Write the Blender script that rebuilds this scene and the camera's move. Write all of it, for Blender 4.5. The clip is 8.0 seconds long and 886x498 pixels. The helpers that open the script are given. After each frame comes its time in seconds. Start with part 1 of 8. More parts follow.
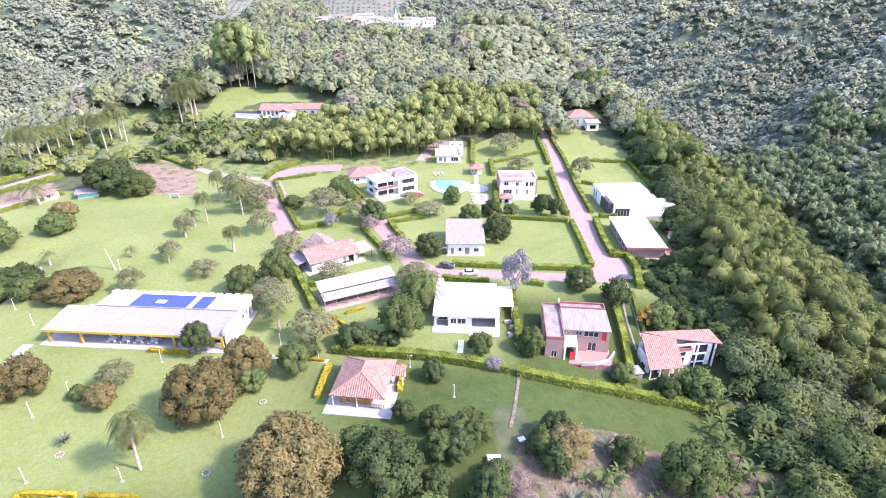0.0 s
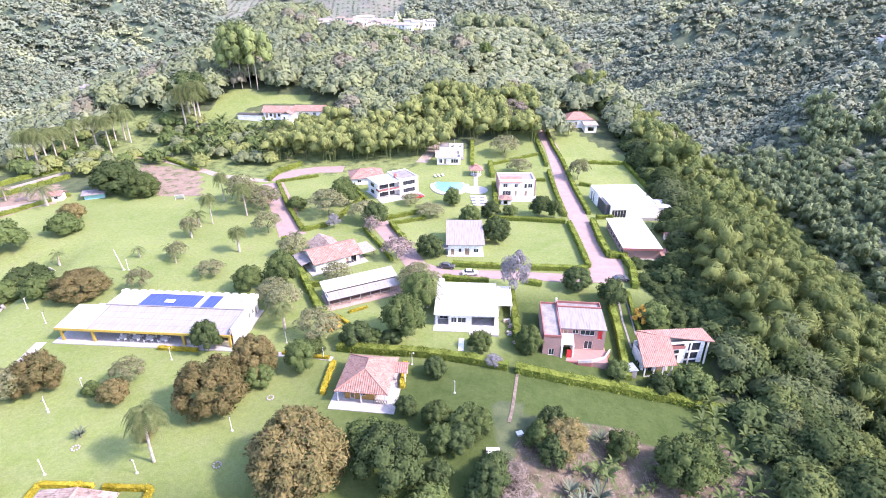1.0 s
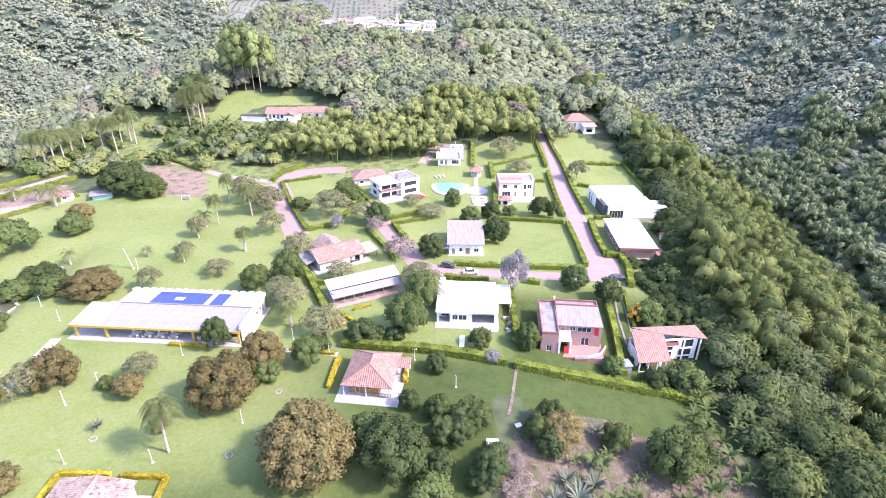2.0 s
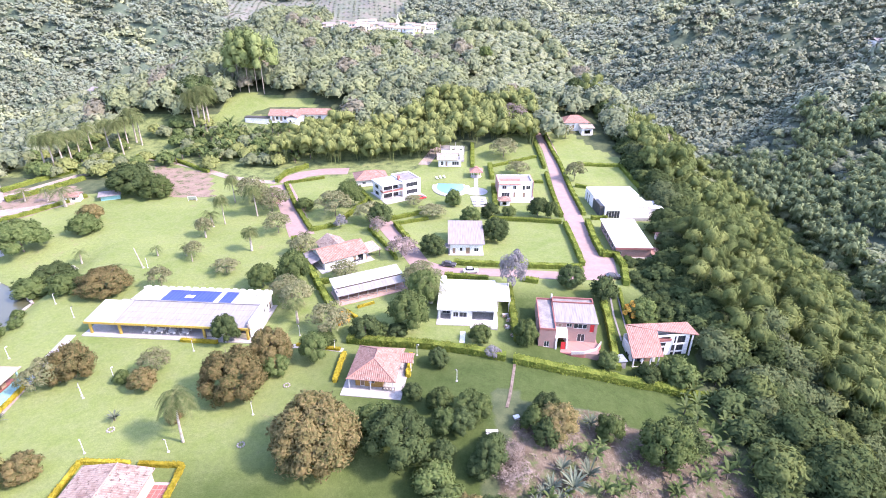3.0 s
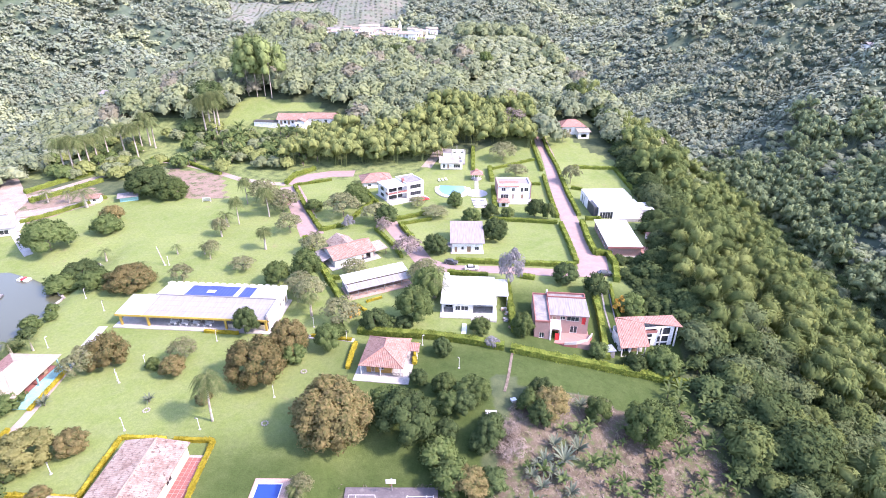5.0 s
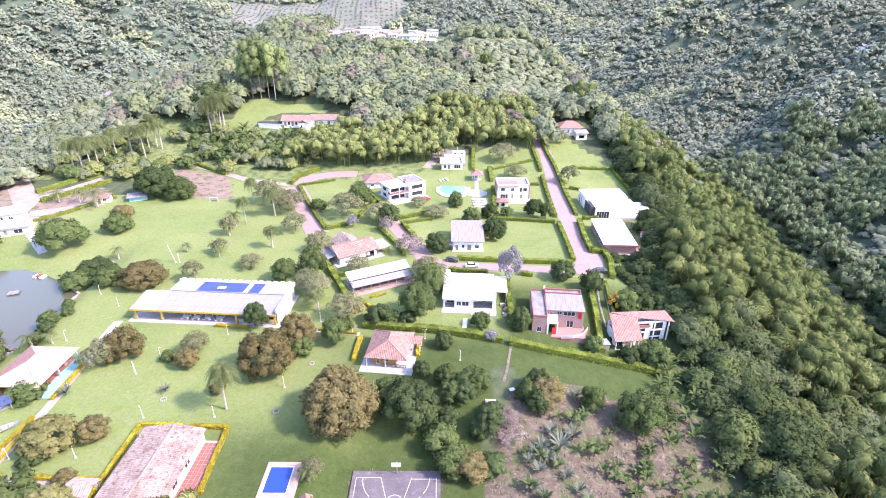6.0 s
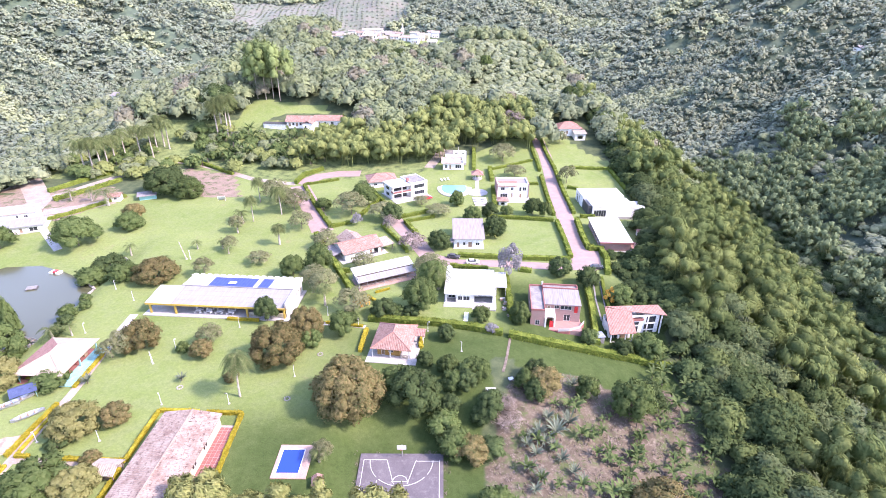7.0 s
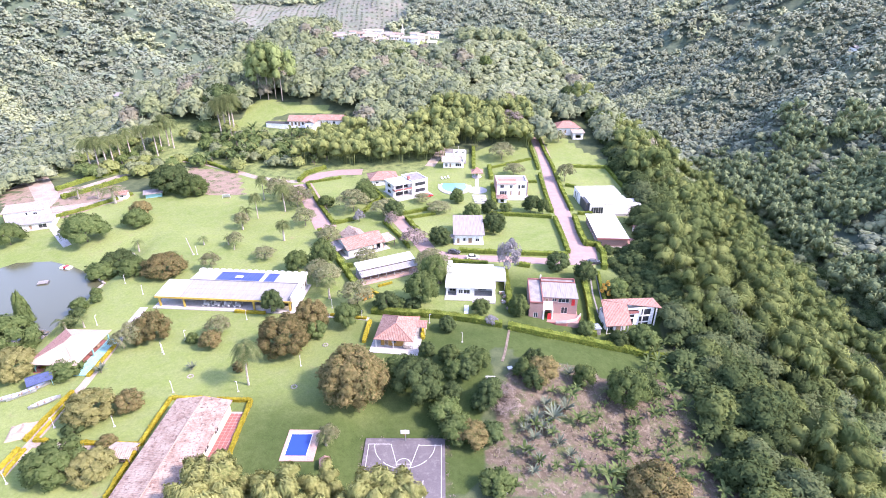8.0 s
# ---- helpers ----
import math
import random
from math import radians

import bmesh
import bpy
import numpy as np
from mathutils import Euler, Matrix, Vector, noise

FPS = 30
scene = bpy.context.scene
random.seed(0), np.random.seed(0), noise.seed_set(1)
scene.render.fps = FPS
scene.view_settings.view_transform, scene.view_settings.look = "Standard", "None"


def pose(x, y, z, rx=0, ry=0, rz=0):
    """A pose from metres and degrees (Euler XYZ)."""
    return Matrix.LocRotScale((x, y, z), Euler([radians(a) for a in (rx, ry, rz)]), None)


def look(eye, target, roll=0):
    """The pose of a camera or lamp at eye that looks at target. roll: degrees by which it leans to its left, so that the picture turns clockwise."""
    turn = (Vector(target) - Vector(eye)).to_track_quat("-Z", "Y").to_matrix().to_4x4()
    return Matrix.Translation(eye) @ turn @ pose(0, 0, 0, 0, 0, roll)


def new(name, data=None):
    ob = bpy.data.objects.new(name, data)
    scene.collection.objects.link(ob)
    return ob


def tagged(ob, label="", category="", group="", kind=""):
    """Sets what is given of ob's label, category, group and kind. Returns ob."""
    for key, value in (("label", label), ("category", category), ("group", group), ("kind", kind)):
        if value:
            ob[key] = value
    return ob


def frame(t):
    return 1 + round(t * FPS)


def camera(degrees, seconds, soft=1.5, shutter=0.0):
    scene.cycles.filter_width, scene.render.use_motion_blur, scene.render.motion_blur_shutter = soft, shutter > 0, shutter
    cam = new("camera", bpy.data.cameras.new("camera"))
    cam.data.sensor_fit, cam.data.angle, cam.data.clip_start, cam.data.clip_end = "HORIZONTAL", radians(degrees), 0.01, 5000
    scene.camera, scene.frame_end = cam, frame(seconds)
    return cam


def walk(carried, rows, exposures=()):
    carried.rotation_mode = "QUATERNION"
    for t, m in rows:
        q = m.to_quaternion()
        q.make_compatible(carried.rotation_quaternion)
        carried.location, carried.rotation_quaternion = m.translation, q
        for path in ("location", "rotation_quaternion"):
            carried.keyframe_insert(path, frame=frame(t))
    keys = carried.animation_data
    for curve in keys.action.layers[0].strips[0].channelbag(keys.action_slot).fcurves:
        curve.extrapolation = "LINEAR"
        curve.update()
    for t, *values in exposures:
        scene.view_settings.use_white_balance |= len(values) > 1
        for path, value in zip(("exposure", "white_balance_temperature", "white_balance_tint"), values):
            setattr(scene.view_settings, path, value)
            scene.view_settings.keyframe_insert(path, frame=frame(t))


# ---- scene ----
cam = camera(79.0, 8.0, soft=0.95)
PATH = [
    (0, (-0.088, 0.645, 68.401), (-0.099, 2.443, 67.525), 0.23),
    (0.5, (-0.236, -0.889, 69.230), (-0.246, 0.909, 68.354), 0.26),
    (1, (-0.444, -2.476, 70.222), (-0.452, -0.678, 69.345), 0.31),
    (1.5, (-0.634, -4.196, 71.125), (-0.642, -2.399, 70.247), 0.35),
    (3, (-1.099, -10.161, 73.997), (-1.106, -8.365, 73.117), 0.35),
    (3.5, (-1.279, -12.420, 75.077), (-1.286, -10.624, 74.196), 0.35),
    (4, (-1.505, -14.772, 76.138), (-1.512, -12.977, 75.257), 0.35),
    (4.5, (-1.638, -17.217, 77.230), (-1.646, -15.422, 76.350), 0.37),
    (6, (-2.271, -25.245, 80.259), (-2.278, -23.449, 79.379), 0.41),
    (6.5, (-2.483, -28.133, 81.269), (-2.491, -26.338, 80.387), 0.40),
    (7, (-2.747, -31.134, 82.194), (-2.755, -29.339, 81.313), 0.43),
    (7.5, (-2.920, -33.908, 82.697), (-2.927, -32.111, 81.817), 0.43),
    (8, (-3.148, -35.841, 82.646), (-3.154, -34.044, 81.766), 0.40),
]
walk(cam, [(t, look(eye, target, roll)) for t, eye, target, roll in PATH], exposures=[(0.0, 1.47, 6480, 34)])

# ---- light ----
SUN_EL, SUN_AZ = radians(43), radians(106)      # azimuth clockwise from +y
world = bpy.data.worlds.new("sky")
scene.world = world
world.use_nodes = True
sky = world.node_tree.nodes.new("ShaderNodeTexSky")
sky.sky_type, sky.sun_disc, sky.sun_elevation, sky.sun_rotation = "NISHITA", False, SUN_EL, SUN_AZ
sky.dust_density, sky.air_density, sky.altitude = 2.5, 1.2, 1200
world.node_tree.links.new(sky.outputs[0], world.node_tree.nodes["Background"].inputs[0])
world.node_tree.nodes["Background"].inputs[1].default_value = 0.31
lamp = bpy.data.lights.new("sun", "SUN")
lamp.energy, lamp.angle, lamp.color = 3.55, radians(6.0), (1.0, 0.94, 0.85)
sun = new("sun", lamp)
sun.matrix_world = look((math.sin(SUN_AZ) * math.cos(SUN_EL) * 100, math.cos(SUN_AZ) * math.cos(SUN_EL) * 100, math.sin(SUN_EL) * 100), (0, 0, 0))


# ---- materials ----
def blank(name):
    m = bpy.data.materials.new(name)
    m.use_nodes = True
    t = m.node_tree
    return m, t.nodes, t.links, t.nodes["Principled BSDF"]


def put(nodes, links, kind, *ins, **props):
    n = nodes.new(kind)
    for k, v in props.items():
        setattr(n, k, v)
    for slot, v in ins:
        if isinstance(v, bpy.types.NodeSocket):
            links.new(v, n.inputs[slot])
        else:
            n.inputs[slot].default_value = v
    return n


def blend(nodes, links, fac, a, b, mode="MIX"):
    n = nodes.new("ShaderNodeMix")
    n.data_type, n.blend_type = "RGBA", mode
    for slot, v in ((0, fac), (6, a), (7, b)):
        if isinstance(v, bpy.types.NodeSocket):
            links.new(v, n.inputs[slot])
        else:
            n.inputs[slot].default_value = (*v, 1) if isinstance(v, tuple) and len(v) == 3 else v
    return n.outputs[2]


def ramp(nodes, links, fac, a, b):
    n = nodes.new("ShaderNodeMapRange")
    links.new(fac, n.inputs[0])
    n.inputs[1].default_value, n.inputs[2].default_value = a, b
    return n.outputs[0]


def speckled(name, base, other, scale=0.5, fine=6.0, rough=0.85, bump=0.1, spread=(0.35, 0.65), metal=0.0, stain=None, gloss=0.3):
    """A surface in two tones with a coarse and a fine grain, at world size."""
    m, N, L, out = blank(name)
    pos = put(N, L, "ShaderNodeNewGeometry").outputs["Position"]
    big = put(N, L, "ShaderNodeTexNoise", ("Vector", pos), ("Scale", scale), ("Detail", 4.0))
    small = put(N, L, "ShaderNodeTexNoise", ("Vector", pos), ("Scale", fine), ("Detail", 3.0))
    col = blend(N, L, ramp(N, L, big.outputs[0], *spread), base, other)
    grey = blend(N, L, ramp(N, L, small.outputs[0], 0.25, 0.75), (0.72, 0.72, 0.72), (1.18, 1.18, 1.18))
    col = blend(N, L, 1.0, col, grey, "MULTIPLY")
    if stain:
        dirt = put(N, L, "ShaderNodeTexNoise", ("Vector", pos), ("Scale", scale * 2.7 + 0.05), ("Detail", 6.0), ("Roughness", 0.7))
        col = blend(N, L, ramp(N, L, dirt.outputs[0], 0.52, 0.72), col, stain)
    L.new(col, out.inputs["Base Color"])
    out.inputs["Roughness"].default_value, out.inputs["Metallic"].default_value = rough, metal
    out.inputs["Specular IOR Level"].default_value = gloss
    if bump:
        b = put(N, L, "ShaderNodeBump", ("Strength", bump), ("Distance", 0.2), ("Height", small.outputs[0]))
        L.new(b.outputs[0], out.inputs["Normal"])
    return m


def leafy(name, dark, mid, light, thin=0.25, patch=0.12, haze_sheen=0.0, clump=1.7):
    """Leaves: each blade its own tone, drifting over metres, a little light passing through."""
    dark, mid, light = (tuple(k * (0.94 * v + 0.06 * sum(c) / 3) for v, k in zip(c, (1.09, 1.0, 1.0))) for c in (dark, mid, light))
    m, N, L, out = blank(name)
    geo = put(N, L, "ShaderNodeNewGeometry")
    drift = put(N, L, "ShaderNodeTexNoise", ("Vector", geo.outputs["Position"]), ("Scale", patch), ("Detail", 2.0))
    own = put(N, L, "ShaderNodeObjectInfo").outputs["Random"]
    one = blend(N, L, ramp(N, L, drift.outputs[0], 0.35, 0.65), dark, mid)
    grain = put(N, L, "ShaderNodeTexNoise", ("Vector", geo.outputs["Position"]), ("Scale", clump), ("Detail", 2.0))
    own_leaf = put(N, L, "ShaderNodeMath", (0, geo.outputs["Random Per Island"]), (1, 0.35), (2, -0.17), operation="MULTIPLY_ADD")
    tone = put(N, L, "ShaderNodeMath", (0, ramp(N, L, grain.outputs[0], 0.35, 0.72)), (1, own_leaf.outputs[0]), operation="ADD", use_clamp=True)
    two = blend(N, L, tone.outputs[0], one, light)
    tone = put(N, L, "ShaderNodeMapRange", (0, own), (3, 0.8), (4, 1.2))
    hue = put(N, L, "ShaderNodeHueSaturation", ("Value", tone.outputs[0]), ("Color", two))
    if haze_sheen:           # bluish sheen that stands in for haze over distant leaves
        dif = put(N, L, "ShaderNodeBsdfPrincipled", ("Base Color", hue.outputs[0]), ("Roughness", 0.75), ("Specular IOR Level", 0.3), ("Sheen Weight", haze_sheen),
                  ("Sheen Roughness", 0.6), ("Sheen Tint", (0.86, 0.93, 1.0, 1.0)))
    else:
        dif = put(N, L, "ShaderNodeBsdfDiffuse", ("Color", hue.outputs[0]))
    tra = put(N, L, "ShaderNodeBsdfTranslucent", ("Color", hue.outputs[0]))
    mix = put(N, L, "ShaderNodeMixShader", (0, thin), (1, dif.outputs[0]), (2, tra.outputs[0]))
    L.new(mix.outputs[0], N["Material Output"].inputs[0])
    N.remove(out)
    return m


def tiled_roof(name, a, b, c, rib=0.42, course=0.55, lichen=0.45):
    """Clay tiles in ribs down the slope; every tile its own red, with pale weathering."""
    m, N, L, out = blank(name)
    uv = put(N, L, "ShaderNodeUVMap").outputs[0]
    sep = put(N, L, "ShaderNodeSeparateXYZ", (0, uv))
    tile = put(N, L, "ShaderNodeTexBrick", ("Vector", uv), ("Color1", (0, 0, 0, 1)), ("Color2", (1, 1, 1, 1)), ("Mortar", (0.2, 0.2, 0.2, 1)), ("Scale", 1.0),
               ("Mortar Size", 0.03), ("Brick Width", rib), ("Row Height", course))
    col = blend(N, L, ramp(N, L, tile.outputs[0], 0, 1), a, b)
    age = put(N, L, "ShaderNodeTexNoise", ("Vector", uv), ("Scale", 0.35), ("Detail", 7.0), ("Roughness", 0.75))
    col = blend(N, L, ramp(N, L, age.outputs[0], lichen, lichen + 0.22), col, c)
    moss = put(N, L, "ShaderNodeTexNoise", ("Vector", uv), ("Scale", 1.3), ("Detail", 6.0), ("Roughness", 0.8))
    col = blend(N, L, ramp(N, L, moss.outputs[0], 0.53, 0.60), col, tuple(0.6 * v for v in a))
    wave = put(N, L, "ShaderNodeMath", (0, sep.outputs[0]), (1, 2 * math.pi / rib), operation="MULTIPLY")
    wave = put(N, L, "ShaderNodeMath", (0, wave.outputs[0]), operation="SINE")
    step = put(N, L, "ShaderNodeMath", (0, sep.outputs[1]), (1, course), operation="MODULO")
    tall = put(N, L, "ShaderNodeMath", (0, wave.outputs[0]), (1, step.outputs[0]), operation="ADD")
    bump = put(N, L, "ShaderNodeBump", ("Strength", 0.5), ("Distance", 0.09), ("Height", tall.outputs[0]))
    groove = blend(N, L, ramp(N, L, wave.outputs[0], -1.0, -0.2), (0.88, 0.87, 0.87), (1, 1, 1))
    col = blend(N, L, 1.0, col, groove, "MULTIPLY")
    L.new(col, out.inputs["Base Color"])
    L.new(bump.outputs[0], out.inputs["Normal"])
    out.inputs["Roughness"].default_value = 0.85
    return m


def sheet_roof(name, a, b, rib=0.8, rough=0.5, metal=0.0, dirt=0.5, depth=0.05):
    """Ribbed metal or fibre-cement sheets with lap joints and run-off dirt."""
    m, N, L, out = blank(name)
    uv = put(N, L, "ShaderNodeUVMap").outputs[0]
    sep = put(N, L, "ShaderNodeSeparateXYZ", (0, uv))
    long = put(N, L, "ShaderNodeCombineXYZ", (0, sep.outputs[0]), (1, put(N, L, "ShaderNodeMath", (0, sep.outputs[1]), (1, 0.12), operation="MULTIPLY").outputs[0]))
    streak = put(N, L, "ShaderNodeTexNoise", ("Vector", long.outputs[0]), ("Scale", 2.2), ("Detail", 5.0))
    col = blend(N, L, ramp(N, L, streak.outputs[0], dirt, dirt + 0.25), a, b)
    wave = put(N, L, "ShaderNodeMath", (0, sep.outputs[0]), (1, 2 * math.pi / rib), operation="MULTIPLY")
    wave = put(N, L, "ShaderNodeMath", (0, wave.outputs[0]), operation="SINE")
    bump = put(N, L, "ShaderNodeBump", ("Strength", 0.25), ("Distance", depth), ("Height", wave.outputs[0]))
    L.new(col, out.inputs["Base Color"])
    L.new(bump.outputs[0], out.inputs["Normal"])
    out.inputs["Roughness"].default_value, out.inputs["Metallic"].default_value = rough, metal
    return m


def paved(name, a, b, mortar, w=0.6, h=0.3, scale=1.0, upright=False):
    """Brick paving, laid at world size, with tyre-dulled patches."""
    m, N, L, out = blank(name)
    pos = put(N, L, "ShaderNodeNewGeometry").outputs["Position"]
    if upright:
        sep = put(N, L, "ShaderNodeSeparateXYZ", (0, pos))
        run = put(N, L, "ShaderNodeMath", (0, sep.outputs[0]), (1, sep.outputs[1]), operation="ADD")
        pos = put(N, L, "ShaderNodeCombineXYZ", (0, run.outputs[0]), (1, sep.outputs[2])).outputs[0]
    br = put(N, L, "ShaderNodeTexBrick", ("Vector", pos), ("Color1", (*a, 1)), ("Color2", (*b, 1)), ("Mortar", (*mortar, 1)), ("Scale", scale),
             ("Mortar Size", 0.02), ("Brick Width", w), ("Row Height", h))
    big = put(N, L, "ShaderNodeTexNoise", ("Vector", pos), ("Scale", 0.35), ("Detail", 6.0), ("Roughness", 0.65))
    col = blend(N, L, ramp(N, L, big.outputs[0], 0.35, 0.7), br.outputs[0], tuple(0.8 * (p + q) / 2 for p, q in zip(b, mortar)))
    L.new(col, out.inputs["Base Color"])
    out.inputs["Roughness"].default_value = 0.9
    return m


def glassy(name, tint, rough=0.05):
    m, N, L, out = blank(name)
    out.inputs["Base Color"].default_value = (*tint, 1)
    out.inputs["Roughness"].default_value, out.inputs["Specular IOR Level"].default_value = rough, 0.6
    pos = put(N, L, "ShaderNodeNewGeometry").outputs["Position"]
    n = put(N, L, "ShaderNodeTexNoise", ("Vector", pos), ("Scale", 1.2), ("Detail", 3.0))
    b = put(N, L, "ShaderNodeBump", ("Strength", 0.05), ("Distance", 0.1), ("Height", n.outputs[0]))
    L.new(b.outputs[0], out.inputs["Normal"])
    return m


def land_material():
    """Lawn, bare earth and undergrowth, by the land cover stored on the ground. Its blue channel marks darker soil, and
    lawn darkened as if by cloud.
    """
    m, N, L, out = blank("land")
    pos = put(N, L, "ShaderNodeNewGeometry").outputs["Position"]
    cover = put(N, L, "ShaderNodeVertexColor", layer_name="cover")
    sep = put(N, L, "ShaderNodeSeparateColor", (0, cover.outputs[0]))
    huge = put(N, L, "ShaderNodeTexNoise", ("Vector", pos), ("Scale", 0.045), ("Detail", 5.0), ("Roughness", 0.6))
    mid = put(N, L, "ShaderNodeTexNoise", ("Vector", pos), ("Scale", 0.3), ("Detail", 6.0), ("Roughness", 0.65))
    fine = put(N, L, "ShaderNodeTexNoise", ("Vector", pos), ("Scale", 4.0), ("Detail", 4.0), ("Roughness", 0.7))
    grass = blend(N, L, ramp(N, L, huge.outputs[0], 0.35, 0.65), (0.132, 0.182, 0.053), (0.19, 0.23, 0.082))
    grass = blend(N, L, ramp(N, L, mid.outputs[0], 0.4, 0.72), grass, (0.175, 0.21, 0.088))
    worn = put(N, L, "ShaderNodeMath", (0, mid.outputs[0]), (1, huge.outputs[0]), operation="MULTIPLY")
    grass = blend(N, L, ramp(N, L, worn.outputs[0], 0.36, 0.46), grass, (0.22, 0.19, 0.10))
    # Darker grass colour stands in for cloud shade on the right-hand lawns.
    shaded_lawn = blend(N, L, ramp(N, L, mid.outputs[0], 0.35, 0.7), (0.044, 0.070, 0.020), (0.065, 0.092, 0.030))
    grass = blend(N, L, sep.outputs[2], grass, shaded_lawn)
    tuft = put(N, L, "ShaderNodeTexNoise", ("Vector", pos), ("Scale", 1.1), ("Detail", 5.0), ("Roughness", 0.75))
    mown = blend(N, L, ramp(N, L, tuft.outputs[0], 0.3, 0.7), (0.80, 0.82, 0.78), (1.16, 1.14, 1.12))
    grass = blend(N, L, 1.0, grass, mown, "MULTIPLY")
    soil = blend(N, L, ramp(N, L, mid.outputs[0], 0.35, 0.62), (0.135, 0.108, 0.078), (0.078, 0.063, 0.046))
    straw = put(N, L, "ShaderNodeTexNoise", ("Vector", pos), ("Scale", 0.9), ("Detail", 7.0), ("Roughness", 0.75))
    bank = blend(N, L, ramp(N, L, mid.outputs[0], 0.35, 0.62), (0.27, 0.20, 0.155), (0.20, 0.145, 0.115))
    soil = blend(N, L, sep.outputs[2], bank, soil)
    soil = blend(N, L, ramp(N, L, straw.outputs[0], 0.5, 0.68), soil, (0.215, 0.18, 0.14))
    weed = put(N, L, "ShaderNodeTexNoise", ("Vector", pos), ("Scale", 0.22), ("Detail", 8.0), ("Roughness", 0.8))
    soil = blend(N, L, ramp(N, L, weed.outputs[0], 0.50, 0.60), soil, (0.075, 0.10, 0.038))
    scrub = blend(N, L, ramp(N, L, mid.outputs[0], 0.35, 0.65), (0.05, 0.07, 0.035), (0.09, 0.11, 0.055))
    jag = put(N, L, "ShaderNodeMath", (0, mid.outputs[0]), (1, -0.5), operation="ADD")
    jag = put(N, L, "ShaderNodeMath", (0, jag.outputs[0]), (1, 0.9), operation="MULTIPLY")
    def mask(s):
        a = put(N, L, "ShaderNodeMath", (0, s), (1, jag.outputs[0]), operation="ADD")
        return ramp(N, L, a.outputs[0], 0.38, 0.62)
    col = blend(N, L, mask(sep.outputs[0]), scrub, grass)
    col = blend(N, L, mask(sep.outputs[1]), col, soil)
    tone = blend(N, L, ramp(N, L, fine.outputs[0], 0.25, 0.75), (0.75, 0.75, 0.75), (1.15, 1.15, 1.15))
    col = blend(N, L, 1.0, col, tone, "MULTIPLY")
    L.new(col, out.inputs["Base Color"])
    b = put(N, L, "ShaderNodeBump", ("Strength", 0.35), ("Distance", 0.25), ("Height", fine.outputs[0]))
    L.new(b.outputs[0], out.inputs["Normal"])
    out.inputs["Roughness"].default_value, out.inputs["Specular IOR Level"].default_value = 0.95, 0.1
    return m


def hill_material():
    """Closed forest canopy with pale clearings, as it covers the far slopes."""
    m, N, L, out = blank("wooded_hills")
    pos = put(N, L, "ShaderNodeNewGeometry").outputs["Position"]
    warp = put(N, L, "ShaderNodeTexNoise", ("Vector", pos), ("Scale", 0.05), ("Detail", 4.0))
    wide = put(N, L, "ShaderNodeTexNoise", ("Vector", pos), ("Scale", 0.006), ("Detail", 3.0))
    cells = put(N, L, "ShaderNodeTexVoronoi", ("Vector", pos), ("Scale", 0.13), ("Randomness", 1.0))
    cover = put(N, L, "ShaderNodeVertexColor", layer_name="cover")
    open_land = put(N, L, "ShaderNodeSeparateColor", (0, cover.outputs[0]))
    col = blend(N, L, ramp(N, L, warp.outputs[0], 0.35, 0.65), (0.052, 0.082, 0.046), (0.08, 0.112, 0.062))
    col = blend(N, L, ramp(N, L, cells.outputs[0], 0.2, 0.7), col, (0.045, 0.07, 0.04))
    field = blend(N, L, ramp(N, L, warp.outputs[0], 0.4, 0.62), (0.105, 0.125, 0.082), (0.135, 0.13, 0.10))
    edge = put(N, L, "ShaderNodeMath", (0, open_land.outputs[0]), (1, wide.outputs[0]), operation="ADD")
    col = blend(N, L, ramp(N, L, edge.outputs[0], 1.08, 1.25), col, field)
    L.new(col, out.inputs["Base Color"])
    bump = put(N, L, "ShaderNodeBump", ("Strength", 0.22), ("Distance", 2.0), ("Height", cells.outputs[0]), invert=True)
    L.new(bump.outputs[0], out.inputs["Normal"])
    # Bluish sheen on the far slopes takes the place of haze.
    out.inputs["Roughness"].default_value, out.inputs["Sheen Weight"].default_value, out.inputs["Sheen Roughness"].default_value = 0.9, 0.06, 0.6
    out.inputs["Sheen Tint"].default_value = (0.86, 0.93, 1.0, 1.0)
    return m


LAND = land_material()
HILLS = hill_material()
BRONZE = leafy("bronze_leaves", (0.085, 0.115, 0.042), (0.15, 0.15, 0.058), (0.27, 0.23, 0.10), thin=0.45, patch=0.22)
GREEN = leafy("green_leaves", (0.055, 0.10, 0.032), (0.085, 0.14, 0.042), (0.13, 0.185, 0.065), thin=0.35)
DEEP = leafy("deep_green_leaves", (0.036, 0.065, 0.025), (0.056, 0.097, 0.036), (0.092, 0.138, 0.052), thin=0.3)
PALE = leafy("pale_green_leaves", (0.11, 0.15, 0.065), (0.165, 0.195, 0.09), (0.23, 0.245, 0.13), thin=0.35)
SILVER = leafy("silver_leaves", (0.15, 0.165, 0.165), (0.20, 0.215, 0.22), (0.27, 0.285, 0.295))
OLIVE = leafy("olive_leaves", (0.13, 0.155, 0.052), (0.19, 0.21, 0.072), (0.26, 0.27, 0.105), thin=0.3, patch=0.2)
# Lighter copy of the bamboo leaves, with hazy sky light put into the colour.
BELTLEAF = leafy("yellow_green_bamboo_leaves", (0.135, 0.195, 0.06), (0.19, 0.25, 0.078), (0.25, 0.305, 0.105), thin=0.15, patch=0.05)
SLOPELEAF = leafy("slope_bamboo_leaves", (0.112, 0.16, 0.05), (0.14, 0.188, 0.058), (0.175, 0.218, 0.074), thin=0.25, patch=0.05)
